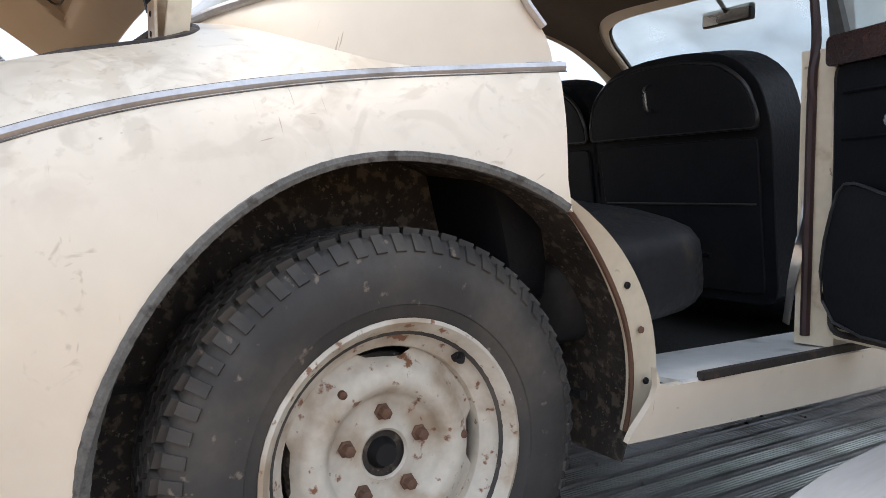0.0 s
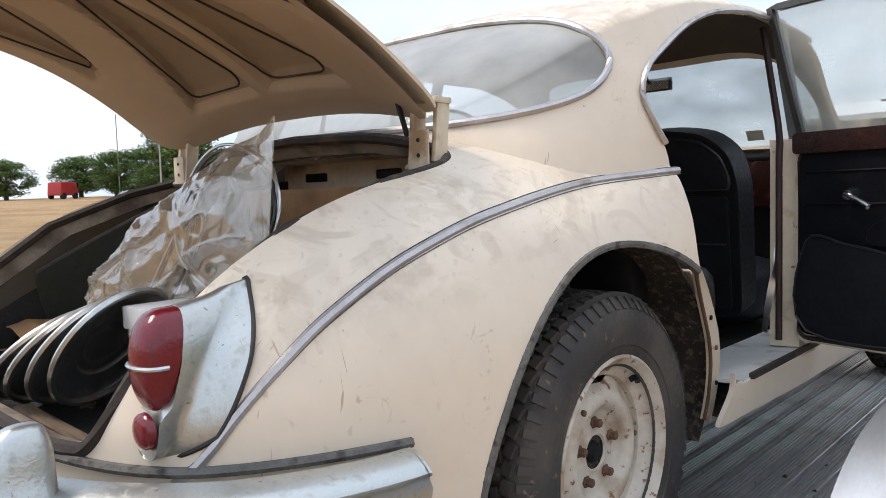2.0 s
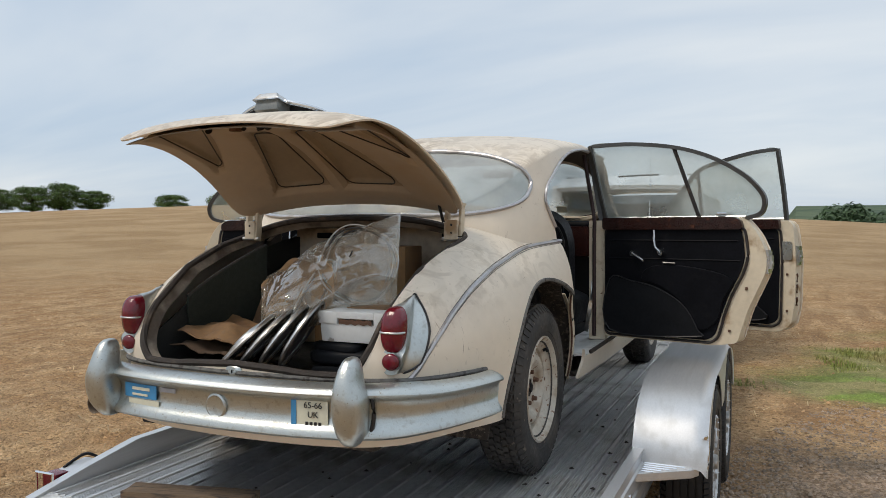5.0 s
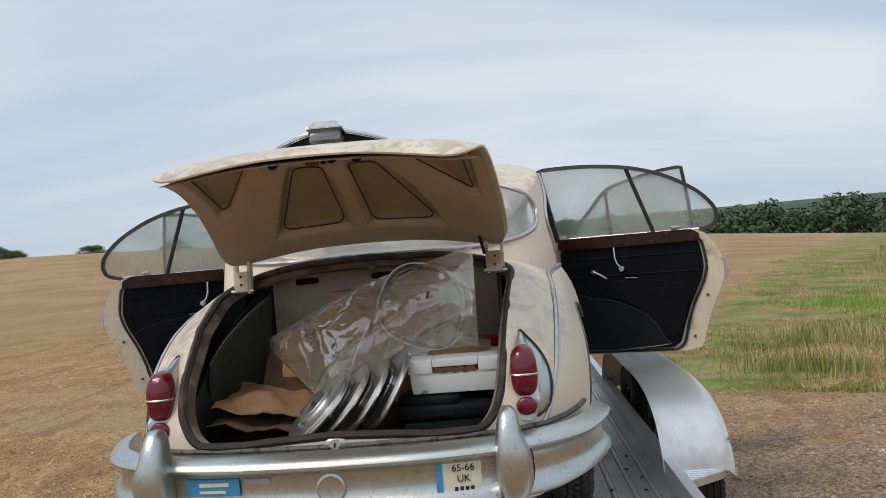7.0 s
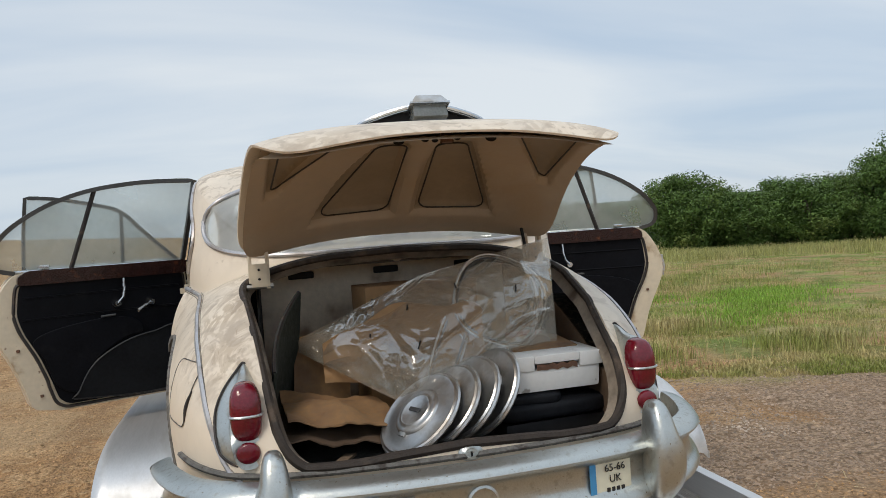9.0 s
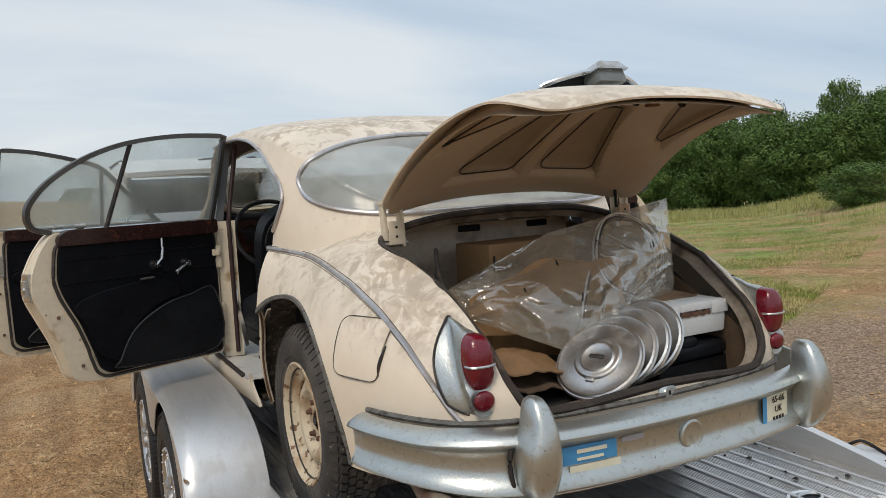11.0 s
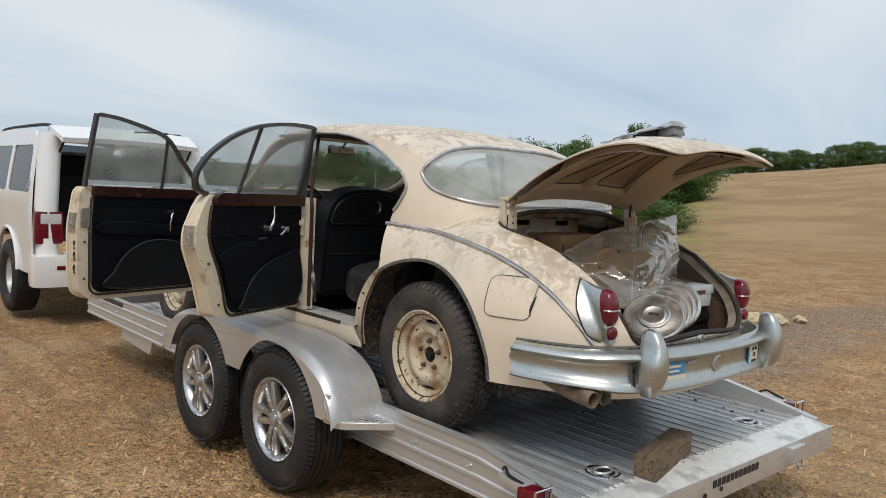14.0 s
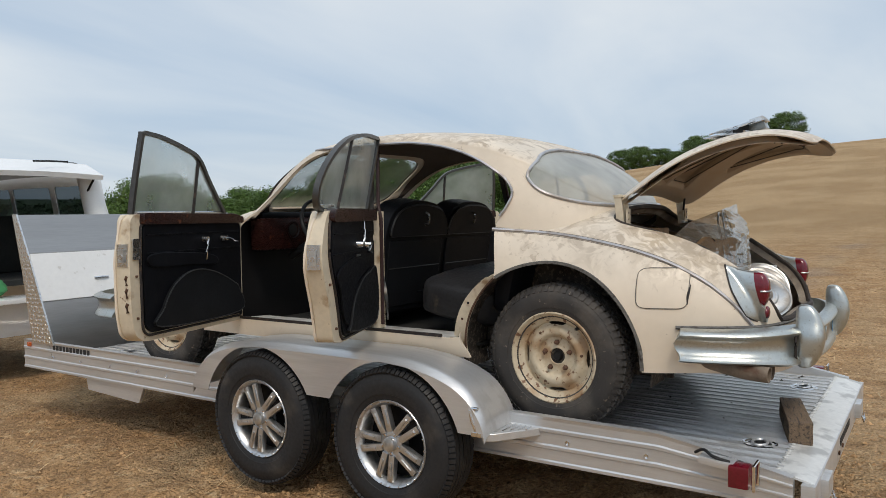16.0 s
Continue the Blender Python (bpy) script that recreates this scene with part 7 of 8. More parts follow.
# ---- things lying in the boot ----
def plastic_film():
    m = bpy.data.materials.new("clear_plastic_film")
    m.use_nodes = True
    n, l = m.node_tree.nodes, m.node_tree.links
    n.clear()
    out, m1, m2 = n.new("ShaderNodeOutputMaterial"), n.new("ShaderNodeMixShader"), n.new("ShaderNodeMixShader")
    tr, gl, df = n.new("ShaderNodeBsdfTransparent"), n.new("ShaderNodeBsdfGlossy"), n.new("ShaderNodeBsdfTranslucent")
    d2, m0 = n.new("ShaderNodeBsdfDiffuse"), n.new("ShaderNodeMixShader")
    d2.inputs[0].default_value = (0.86, 0.80, 0.68, 1)
    m0.inputs[0].default_value = 0.6
    tr.inputs[0].default_value = (0.90, 0.89, 0.86, 1)
    df.inputs[0].default_value = (0.86, 0.80, 0.68, 1)
    gl.inputs["Roughness"].default_value = 0.07
    lw = n.new("ShaderNodeLayerWeight")
    lw.inputs[0].default_value = 0.3
    bp, no, tc = n.new("ShaderNodeBump"), n.new("ShaderNodeTexNoise"), n.new("ShaderNodeTexCoord")
    l.new(tc.outputs["Object"], no.inputs["Vector"])
    no.noise_type = "RIDGED_MULTIFRACTAL"
    no.inputs["Scale"].default_value, no.inputs["Detail"].default_value, no.inputs["Distortion"].default_value = 15.0, 5.0, 0.8
    bp.inputs["Strength"].default_value, bp.inputs["Distance"].default_value = 0.65, 0.012
    gl.inputs["Color"].default_value = (1.0, 0.99, 0.96, 1)
    l.new(no.outputs["Fac"], bp.inputs["Height"])
    for s in (gl, df, lw):
        l.new(bp.outputs[0], s.inputs["Normal"])
    m1.inputs[0].default_value = 0.23
    l.new(tr.outputs[0], m1.inputs[1])
    l.new(df.outputs[0], m0.inputs[1])
    l.new(d2.outputs[0], m0.inputs[2])
    l.new(m0.outputs[0], m1.inputs[2])
    mr = n.new("ShaderNodeMapRange")
    mr.inputs[3].default_value, mr.inputs[4].default_value = 0.10, 0.65
    l.new(lw.outputs["Facing"], mr.inputs[0])
    l.new(mr.outputs[0], m2.inputs[0])
    l.new(m1.outputs[0], m2.inputs[1])
    l.new(gl.outputs[0], m2.inputs[2])
    l.new(m2.outputs[0], out.inputs[0])
    return m


FILM = plastic_film()
bag = thing("plastic_bag", "crumpled clear plastic bag holding oval trim rings in the boot", "plastic bag")
def film_point(side, u, v):
    # corners: left tip, low front, right foot, top right
    low = Vector((-0.37, -0.33, 1.12)).lerp(Vector((-0.10, -0.70, 0.99)), min(1, u * 1.7)) if u < 0.59 else Vector((-0.10, -0.70, 0.99)).lerp(Vector((0.40, -0.60, 1.09)), (u - 0.59) / 0.41)
    up = Vector((-0.37, -0.33, 1.16)).lerp(Vector((0.01, -0.42, 1.335)), min(1, u / 0.5)) if u < 0.5 else Vector((0.01, -0.42, 1.335)).lerp(Vector((0.405, -0.57, 1.43)), (u - 0.5) / 0.5)
    p = low.lerp(up, v)
    e = math.sin(math.pi * u) * math.sin(math.pi * v)
    n = Vector((0.25, -0.85, 0.35))
    puff = (0.05 + 0.10 * u if side > 0 else -0.06) * e**0.8
    q = Vector((p.x + 0.6 * p.z, p.z - 0.5 * p.x, 0))
    ridge = lambda a, b, c: (1 - abs(noise.noise((a, b, c)))) ** 9
    wob = 0.040 * noise.noise((q.x * 4 + 3 * side, q.y * 3.0, 2.0)) + 0.013 * ridge(q.x * 5.5, q.y * 2.2, side * 5.0) + 0.008 * ridge(q.x * 6 + 7, q.y * 11, side * 3.0) + 0.005 * ridge(q.x * 17, q.y * 13, side * 9.0) + 0.004 * noise.noise((q.x * 22, q.y * 19, side))
    k = min(1.0, 6 * v * (1 - v) + 0.2) * min(1.0, 7 * u * (1 - u) + 0.12)
    ang = math.atan2(v + 0.06, u - 0.52)
    wob += 0.020 * (1 - abs(math.sin(ang * 4.5 + 1.8 * noise.noise((u * 3, v * 3, side))))) ** 7 * smoothstep(1.0, 0.3, v)
    return p + n * (puff + wob * k)
def film(side):
    return grid(lambda u, v: film_point(side, u, v), 150, 100)
part("film", film(1), FILM, bag)
part("back_film", film(-1), FILM, bag)
for u, v in ((0.30, 0.45), (0.44, 0.70), (0.62, 0.80), (0.82, 0.62), (0.52, 0.36)):
    pr = bmesh.new()
    grid(lambda a, b: film_point(1, u + 0.006 * a, v - 0.06 * b) + Vector((0.0, -0.005, 0.002)), 1, 8, pr)
    part("print_bar", pr, BLACK, bag, "small black print")
def oval(c, rx, rz, tilt, lean, power_):
    m = Matrix.Translation(c) @ Matrix.Rotation(radians(tilt), 4, "Y") @ Matrix.Rotation(radians(lean), 4, "X")
    sp = lambda q: abs(q) ** power_ * (1 if q > 0 else -1)
    return [m @ Vector((rx * sp(math.cos(a)), 0.0, rz * sp(math.sin(a)))) for a in np.linspace(0, 2 * math.pi, 49)[:-1]]
for c, rx, rz, tilt in (((0.235, -0.575, 1.25), 0.150, 0.135, 24), ((0.225, -0.56, 1.235), 0.135, 0.150, 10), ((0.06, -0.60, 1.13), 0.045, 0.150, 26)):
    for grow in (0.0, 0.011):
        part("trim_ring", tube(oval(c, rx - grow, rz - grow, tilt, -14, 0.8), 0.0034, 7, closed=True), FRAME if grow else SATIN, bag, "oval bright-metal trim ring")
part("brown_padding", grid(lambda u, v: Vector((-0.30 + 0.46 * u, -0.42 - 0.20 * u + 0.03 * noise.noise((u * 5, v * 4, 0.3)), 1.03 + (0.19 + 0.06 * noise.noise((u * 4, 2.0, 0.7)) + 0.09 * u) * math.sin(math.pi * (0.12 + 0.72 * u)) ** 0.5 * v)), 26, 10), CARD_BOX, bag, "brown paper padding", solid=0.003)


def hubcap_parts(t):
    prof = [(0.0, 0.128), (0.007, 0.127), (0.010, 0.122), (0.008, 0.114), (0.010, 0.090), (0.012, 0.072), (0.017, 0.069), (0.0195, 0.064), (0.0185, 0.058), (0.020, 0.050), (0.0225, 0.047), (0.0225, 0.042), (0.021, 0.039), (0.022, 0.0)]
    part("cap", lathe(prof, 56, None, "z"), SATIN, t, "scuffed bright metal disc", solid=0.003)
    part("plain_badge", box((0.044, 0.012, 0.003), (0, 0, 0.0235), None, 1, 0.001), FRAME, t)
    part("pry_notch", box((0.026, 0.012, 0.006), (0.0, -0.073, 0.0155), None, 1, 0.002), SATIN, t)
    part("edge_roll", tube([(0.128 * math.cos(a), 0.128 * math.sin(a), 0.0) for a in np.linspace(0, 2 * math.pi, 41)[:-1]], 0.0065, 6, closed=True), SATIN, t)


def disc_pose(c, n, spin=0):
    return Matrix.Translation(c) @ Vector(n).to_track_quat("Z", "Y").to_matrix().to_4x4() @ Matrix.Rotation(radians(spin), 4, "Z")


cap0 = thing("hubcap", "scuffed chrome hubcap leaning in a row on the boot floor", "hubcap", "hubcaps in the boot")
hubcap_parts(cap0)
cap0.matrix_world = disc_pose((-0.085, -0.79, 0.985), (-0.63, -0.28, 0.72))
for k in range(1, 4):
    copy_thing(cap0, disc_pose((-0.085 + 0.066 * k, -0.79 + 0.014 * k, 0.985 + 0.010 * k), (-0.63 - 0.05 * k, -0.28, 0.72 - 0.06 * k), 40 * k))

tray = thing("enamel_tray", "chipped white enamel box with a recessed lip, on a black case", "box")
tb_ = bmesh.new()
add_box(tb_, (0.265, 0.20, 0.065), (0.328, -0.655, 1.028), None, 1.03, 0.012)
part("tray_body", tb_, WHITE_BOX, tray)
tb_ = bmesh.new()
for x0, x1, z0, z1 in ((0.188, 0.262, 1.058, 1.100), (0.262, 0.40, 1.076, 1.100), (0.40, 0.472, 1.058, 1.100)):
    add_box(tb_, (x1 - x0, 0.215, z1 - z0), ((x0 + x1) / 2, -0.655, (z0 + z1) / 2), None, 1, 0.006)
part("tray_lip", tb_, WHITE_BOX, tray)
part("worn_patch", moved(grid(lambda u, v: Vector((0.268 + 0.125 * u, -0.7605, 1.058 + 0.016 * v + 0.003 * math.sin(23 * u))), 8, 2), Matrix()), RUST, tray, "rusty chipped patch")
scrap = thing("cardboard_scrap", "torn brown cardboard flap on top of a white box", "cardboard")
part("flap", grid(lambda u, v: Vector((0.24 + 0.20 * u, -0.66 + 0.16 * v, 1.104 + 0.022 * math.sin(2.6 * u) * v)), 8, 6), CARD, scrap, solid=0.004)
case = thing("black_case", "flat black case lying on the boot floor", "case")
part("case_body", box((0.33, 0.25, 0.07), (0.315, -0.635, 0.88), Matrix.Rotation(radians(4), 4, "Z"), 0.97, 0.012), BLACK, case)
cushion((0.36, 0.25, 0.055), (0.312, -0.648, 0.943), case, "case_top", SEAT_BLACK, 0.006, Matrix.Rotation(radians(4), 4, "Z"), "rounded black vinyl fold")
cushion((0.20, 0.16, 0.035), (0.25, -0.685, 0.976), case, "case_flap", SEAT_BLACK, 0.004, Matrix.Rotation(radians(-6), 4, "Z"))

def sheet(name, label, cat, corners, bend, m, seed):
    t = thing(name, label, cat)
    a, b, c, d = (Vector(q) for q in corners)
    def fn(u, v):
        p = a.lerp(b, u).lerp(d.lerp(c, u), v)
        e = min(u, 1 - u, v, 1 - v)
        return p + Vector((0, 0, bend * math.sin(math.pi * u) * math.sin(2.2 * v) + 0.030 * noise.noise((p.x * 9, p.y * 9, seed)) + 0.009 * noise.noise((p.x * 26, p.y * 26, seed)) + 0.02 * max(0, 0.15 - e) * noise.noise((p.x * 40, p.y * 40, seed))))
    part("sheet", grid(fn, 20, 14), m, t, solid=0.004)


sheet("cardboard_sheet", "folded brown cardboard sheet over clutter in the boot", "cardboard", ((-0.43, -0.76, 1.00), (-0.12, -0.72, 0.955), (-0.16, -0.48, 0.975), (-0.44, -0.44, 1.02)), 0.012, CARD, 1.0)
sheet("brown_paper", "crumpled brown paper under a cardboard sheet", "paper", ((-0.44, -0.79, 0.945), (-0.14, -0.75, 0.915), (-0.14, -0.45, 0.925), (-0.45, -0.47, 0.96)), 0.016, CARD_DARK, 5.0)
sheet("cardboard_flap", "torn brown cardboard flap leaning in the boot", "cardboard", ((-0.40, -0.40, 0.92), (-0.22, -0.36, 0.92), (-0.20, -0.27, 1.13), (-0.38, -0.29, 1.16)), 0.01, CARD, 12.0)
sheet("floor_mat", "rumpled black rubber mat on the boot floor", "mat", ((-0.46, -0.86, 0.86), (0.42, -0.88, 0.86), (0.45, -0.35, 0.88), (-0.46, -0.35, 0.90)), 0.02, CARPET, 9.0)
felt = thing("felt_panel", "dark green felt panel leaning on the boot side", "felt panel")
part("panel", grid(lambda u, v: Vector((-0.50 + 0.045 * v + 0.10 * u * u, -0.66 + 0.36 * u + 0.02 * math.sin(5 * v), 0.86 + (0.26 + 0.19 * u) * v)), 12, 10), mat("dark_felt", (0.022, 0.028, 0.022), 0.95, bump=0.3, bscale=150), felt, solid=0.008)
part("edge_binding", tube([(-0.455 + 0.10 * u * u, -0.66 + 0.36 * u - 0.019, 1.12 + 0.19 * u) for u in np.linspace(0, 1, 12)], 0.006, 6), SEAL, felt, "frayed dark edge binding")
cbox = thing("cardboard_box", "brown cardboard box with dark marks standing in the boot", "cardboard box")
part("box_body", box((0.40, 0.20, 0.44), (0.05, -0.17, 1.085), Matrix.Rotation(radians(6), 4, "Z"), 1, 0.006), CARD_BOX, cbox)
lettering("149", 0.055, Matrix.Translation((-0.045, -0.2835, 1.228)) @ Matrix.Rotation(radians(6), 4, "Z") @ Matrix.Rotation(radians(90), 4, "X") @ Matrix.Diagonal((0.85, 1.0, 1.0, 1)), cbox, INK, "ink_mark")
part("box_edge", box((0.006, 0.003, 0.06), (-0.118, -0.2905, 1.235), Matrix.Rotation(radians(6), 4, "Z")), INK, cbox)
tin = thing("red_tin", "small red tin behind a plastic bag", "tin")
part("tin_body", box((0.10, 0.08, 0.12), (0.40, -0.30, 1.03), Matrix.Rotation(0.3, 4, "Z"), 1, 0.01), RED_PAINT, tin)
part("tin_lid", box((0.104, 0.084, 0.02), (0.40, -0.30, 1.095), Matrix.Rotation(0.3, 4, "Z"), 1, 0.006), RED_PAINT, tin)
part("tin_block", box((0.14, 0.12, 0.13), (0.40, -0.30, 0.905), Matrix.Rotation(0.3, 4, "Z"), 1, 0.006), CARD, tin)
for k, (x, y, r) in enumerate(((-0.22, -0.84, 20), (-0.30, -0.80, 70), (-0.10, -0.70, -30), (0.10, -0.86, 5))):
    t = thing("wood_strip", "thin broken wood strip on the boot floor", "wood strip", "wood strips in the boot")
    part("strip", box((0.16 + 0.03 * k, 0.03, 0.008), (x, y, 0.892), Matrix.Rotation(radians(r), 4, "Z") @ Matrix.Rotation(radians(6), 4, "Y"), 1, 0.002), TIMBER, t)

# ---- tow vehicle in front of the trailer ----
suv = thing("tow_vehicle", "white off-road estate car with raised tailgate, ahead of the trailer", "car")
SX, SY = -0.03, 5.78
def spart(name, bm, m, label="", parent=None, **kw):
    return part(name, moved(bm, Matrix.Translation((SX, SY, 0.02))), m, parent or suv, label, **kw)
prof = [(0.0, 0.42), (0.02, 0.95), (0.06, 1.10), (0.20, 1.80), (0.35, 1.90), (1.2, 1.93), (2.4, 1.90), (2.75, 1.82), (3.35, 1.26), (4.55, 1.16), (4.80, 1.0), (4.85, 0.55), (4.7, 0.42)]
for sx in (-1, 1):
    bm = bmesh.new()
    def side(u, v):
        y = 4.85 * u
        zt = np.interp(y, [p[0] for p in prof[:-1]], [p[1] for p in prof[:-1]])
        z = 0.42 + (zt - 0.42) * v
        tum = 0.0 if z < 1.12 else 0.16 * (z - 1.12) ** 1.25
        return Vector((sx * (0.955 - 0.03 * (1 - min(1, z / 0.9)) - tum), y, z))
    grid(side, 90, 44, bm)
    for yc in (0.98, 3.83):
        carve(bm, lambda p: math.hypot(p.y - yc, p.z - 0.40) - 0.44)
    def win(y0, y1, slant):
        def f(p):
            a = y0 + slant * (p.z - 1.2)
            return -min(p.z - 1.25, 1.74 - p.z, p.y - a, y1 - p.y) if p.z > 1.1 else 1.0
        return f
    spans = ((0.16, 1.05, 0.22), (1.15, 1.95, 0.0), (2.02, 2.72, 0.0))
    for s_ in spans:
        carve(bm, win(*s_))
    spart("body_side", bm, WHITE_CAR, "white car body side", solid=0.02)
    for s_ in spans:
        gb = bmesh.new()
        grid(side, 90, 44, gb)
        f = win(s_[0] - 0.01, s_[1] + 0.01, s_[2])
        carve(gb, lambda p: -f(p))
        for v in gb.verts:
            v.co.x -= sx * 0.012
        spart("window", gb, PANE_DARK, "dark tinted window")
    lb = bmesh.new()
    add_box(lb, (0.27, 0.16, 0.33), (sx * 0.795, 0.045, 0.90), None, 1, 0.03)
    lp = spart("tail_lamp", lb, RED_LENS, "red and clear tail lamp")
    spart("clear_band", box((0.20, 0.165, 0.11), (sx * 0.78, 0.043, 0.99), None, 1, 0.02), CLEAR_LENS, "", lp)
    spart("fender_flare", tube([(sx * 0.955, 0.98 - 0.45 * math.cos(a), 0.40 + 0.45 * math.sin(a)) for a in np.linspace(0.05, math.pi - 0.05, 22)], 0.02, 6), WHITE_CAR)
    spart("roof_rail", tube(smooth_path([(sx * 0.70, 0.35, 1.90), (sx * 0.70, 0.50, 1.965), (sx * 0.70, 2.2, 1.965), (sx * 0.70, 2.45, 1.90)], 6), 0.018, 8), BLACK, "black roof rail")
    spart("mud_flap", box((0.26, 0.02, 0.30), (sx * 0.80, 0.46, 0.36), None, 1, 0.004), BLACK)
    for yc in (0.98, 3.83):
        w = kept_part("suv_tyre", "wheel", lambda: tyre_mesh(0.40, 0.27, 0.215), RUBBER_NEW, suv, "chunky off-road tyre")
        tagged(kept_part("suv_tread", "tread", lambda: tread_mesh(0.40, 0.27, 50, 4), RUBBER_NEW, w), kind="stuff")
        w.matrix_basis = Matrix.Translation((SX + sx * 0.83, SY + yc, 0.33)) @ Matrix.Rotation(0 if sx > 0 else math.pi, 4, "Z")
        part("rim", lathe([(0.10, 0.22), (0.09, 0.20), (0.04, 0.19), (0.03, 0.10), (0.06, 0.06), (0.06, 0)], 30), ALLOY, w)
for k in range(3):
    spart("vent_slat", box((0.006, 0.13, 0.012), (-0.938, 0.20, 1.30 + 0.03 * k), Matrix.Rotation(radians(-10), 4, "X")), ALLOY)
bm = bmesh.new()
grid(lambda u, v: Vector((-0.77 + 1.54 * u, 0.20 + 2.5 * v, 1.885 + 0.04 * math.sin(math.pi * v) - 0.05 * (2 * u - 1) ** 4)), 14, 16, bm)
spart("roof", bm, WHITE_CAR, "white roof", solid=0.02)
bm = bmesh.new()
grid(lambda u, v: Vector(((-0.80 + 1.6 * u) * (1 - 0.06 * v), 3.35 - 0.62 * v, 1.24 + 0.60 * v)), 10, 8, bm)
spart("windscreen", bm, PANE_DARK)
bm = bmesh.new()
grid(lambda u, v: Vector((-0.90 + 1.8 * u, 3.33 + 1.5 * v, 1.24 - 0.10 * v - 0.12 * (2 * u - 1) ** 4 * v)), 10, 10, bm)
spart("bonnet", bm, WHITE_CAR, solid=0.01)
spart("front_panel", box((1.8, 0.06, 0.62), (0, 4.80, 0.78), None, 1, 0.03), WHITE_CAR)
spart("rear_bumper", box((1.92, 0.26, 0.34), (0, 0.0, 0.46), None, 1, 0.07), WHITE_CAR, "white rear bumper")
spart("bumper_reflector", box((0.17, 0.02, 0.04), (-0.66, -0.128, 0.50), None, 1, 0.006), RED_LENS)
spart("tailgate_lower", box((1.30, 0.36, 0.05), (0, -0.16, 0.645), None, 1, 0.02), WHITE_CAR)
for sx in (-1, 1):
    spart("rear_pillar", tube([(sx * 0.80, 0.06, 0.62), (sx * 0.80, 0.08, 1.12), (sx * 0.74, 0.20, 1.84)], 0.115, 10), WHITE_CAR)
    spart("gate_strut", tube([(sx * 0.68, 0.16, 1.62), (sx * 0.66, -0.08, 1.83)], 0.012, 6), BLACK)
bm = bmesh.new()
grid(lambda u, v: Vector(((-0.74 + 1.48 * u) * (1 - 0.05 * v), 0.24 - 0.36 * v, 1.90 - 0.13 * v + 0.02 * math.sin(math.pi * u))), 12, 10, bm)
tg = spart("tailgate", bm, WHITE_CAR, "raised white tailgate", solid=0.05)
spart("tailgate_glass", box((1.2, 0.26, 0.01), (0, 0.02, 1.815), Matrix.Rotation(radians(4), 4, "X")), PANE_DARK, "", tg)
spart("rear_wiper", tube([(0.0, -0.13, 1.93), (0.2, -0.02, 1.945), (0.42, 0.02, 1.95)], 0.010, 6), BLACK, "", tg)
spart("load_floor", box((1.7, 2.8, 0.05), (0, 1.45, 0.78)), CARPET)
spart("rear_seat", box((1.4, 0.25, 0.65), (0, 1.4, 1.10), Matrix.Rotation(radians(-10), 4, "X"), 0.95, 0.08), CARPET, "dark grey rear seat")
spart("cabin_lining", box((1.5, 0.05, 0.9), (0, 2.3, 1.25)), BLACK)
bg = thing("green_bag", "green cloth bag in the back of a white estate car", "bag")
bgb = bmesh.new()
bmesh.ops.create_icosphere(bgb, subdivisions=3, radius=0.13)
for v in bgb.verts:
    v.co = Vector((v.co.x * 1.5, v.co.y, v.co.z * 0.7)) * (1 + 0.25 * noise.noise(v.co * 14))
part("bag_body", moved(bgb, Matrix.Translation((SX - 0.42, SY - 0.02, 0.77))), GREEN_BAG, bg)
part("bag_strap", tube(smooth_path([(SX - 0.55, SY - 0.05, 0.81), (SX - 0.42, SY - 0.08, 0.90), (SX - 0.29, SY - 0.04, 0.81)], 5), 0.012, 6), GREEN_BAG, bg)

# ---- trees, hedges, distance ----
def leaf_clump(bm, c, r, count, size, rng, flat_=0.8):
    for _ in range(count):
        d = Vector((rng.gauss(0, 1), rng.gauss(0, 1), rng.gauss(0, 1))).normalized()
        p = Vector(c) + Vector((d.x * r, d.y * r, d.z * r * flat_)) * (rng.random() ** 0.35)
        n = (d + Vector((rng.uniform(-.7, .7), rng.uniform(-.7, .7), rng.uniform(-.2, .9)))).normalized()
        a = n.orthogonal().normalized()
        a.rotate(Matrix.Rotation(rng.uniform(0, 6.28), 3, n))
        b = n.cross(a)
        s = size * rng.uniform(0.6, 1.4)
        vs = [bm.verts.new(p + a * (x * s) + b * (y * s) + n * (z * s)) for x, y, z in ((-0.9, 0, 0), (-0.1, 0.45, 0.12), (0.9, 0, 0), (0.1, -0.45, 0.12))]
        bm.faces.new(vs)


def crown_mesh(h, w, clumps, leaves, size, seed, low=0.25):
    rng = random.Random(seed)
    bm = bmesh.new()
    for _ in range(clumps):
        z = h * rng.uniform(low, 1.0)
        k = math.sin(math.pi * min(1, (z / h - low * 0.6) / (1.08 - low * 0.6))) ** 0.6
        a, q = rng.uniform(0, 6.28), w * k * rng.random() ** 0.55
        leaf_clump(bm, (q * math.cos(a), q * math.sin(a), z), w * rng.uniform(0.20, 0.36), leaves, size, rng)
    return bm


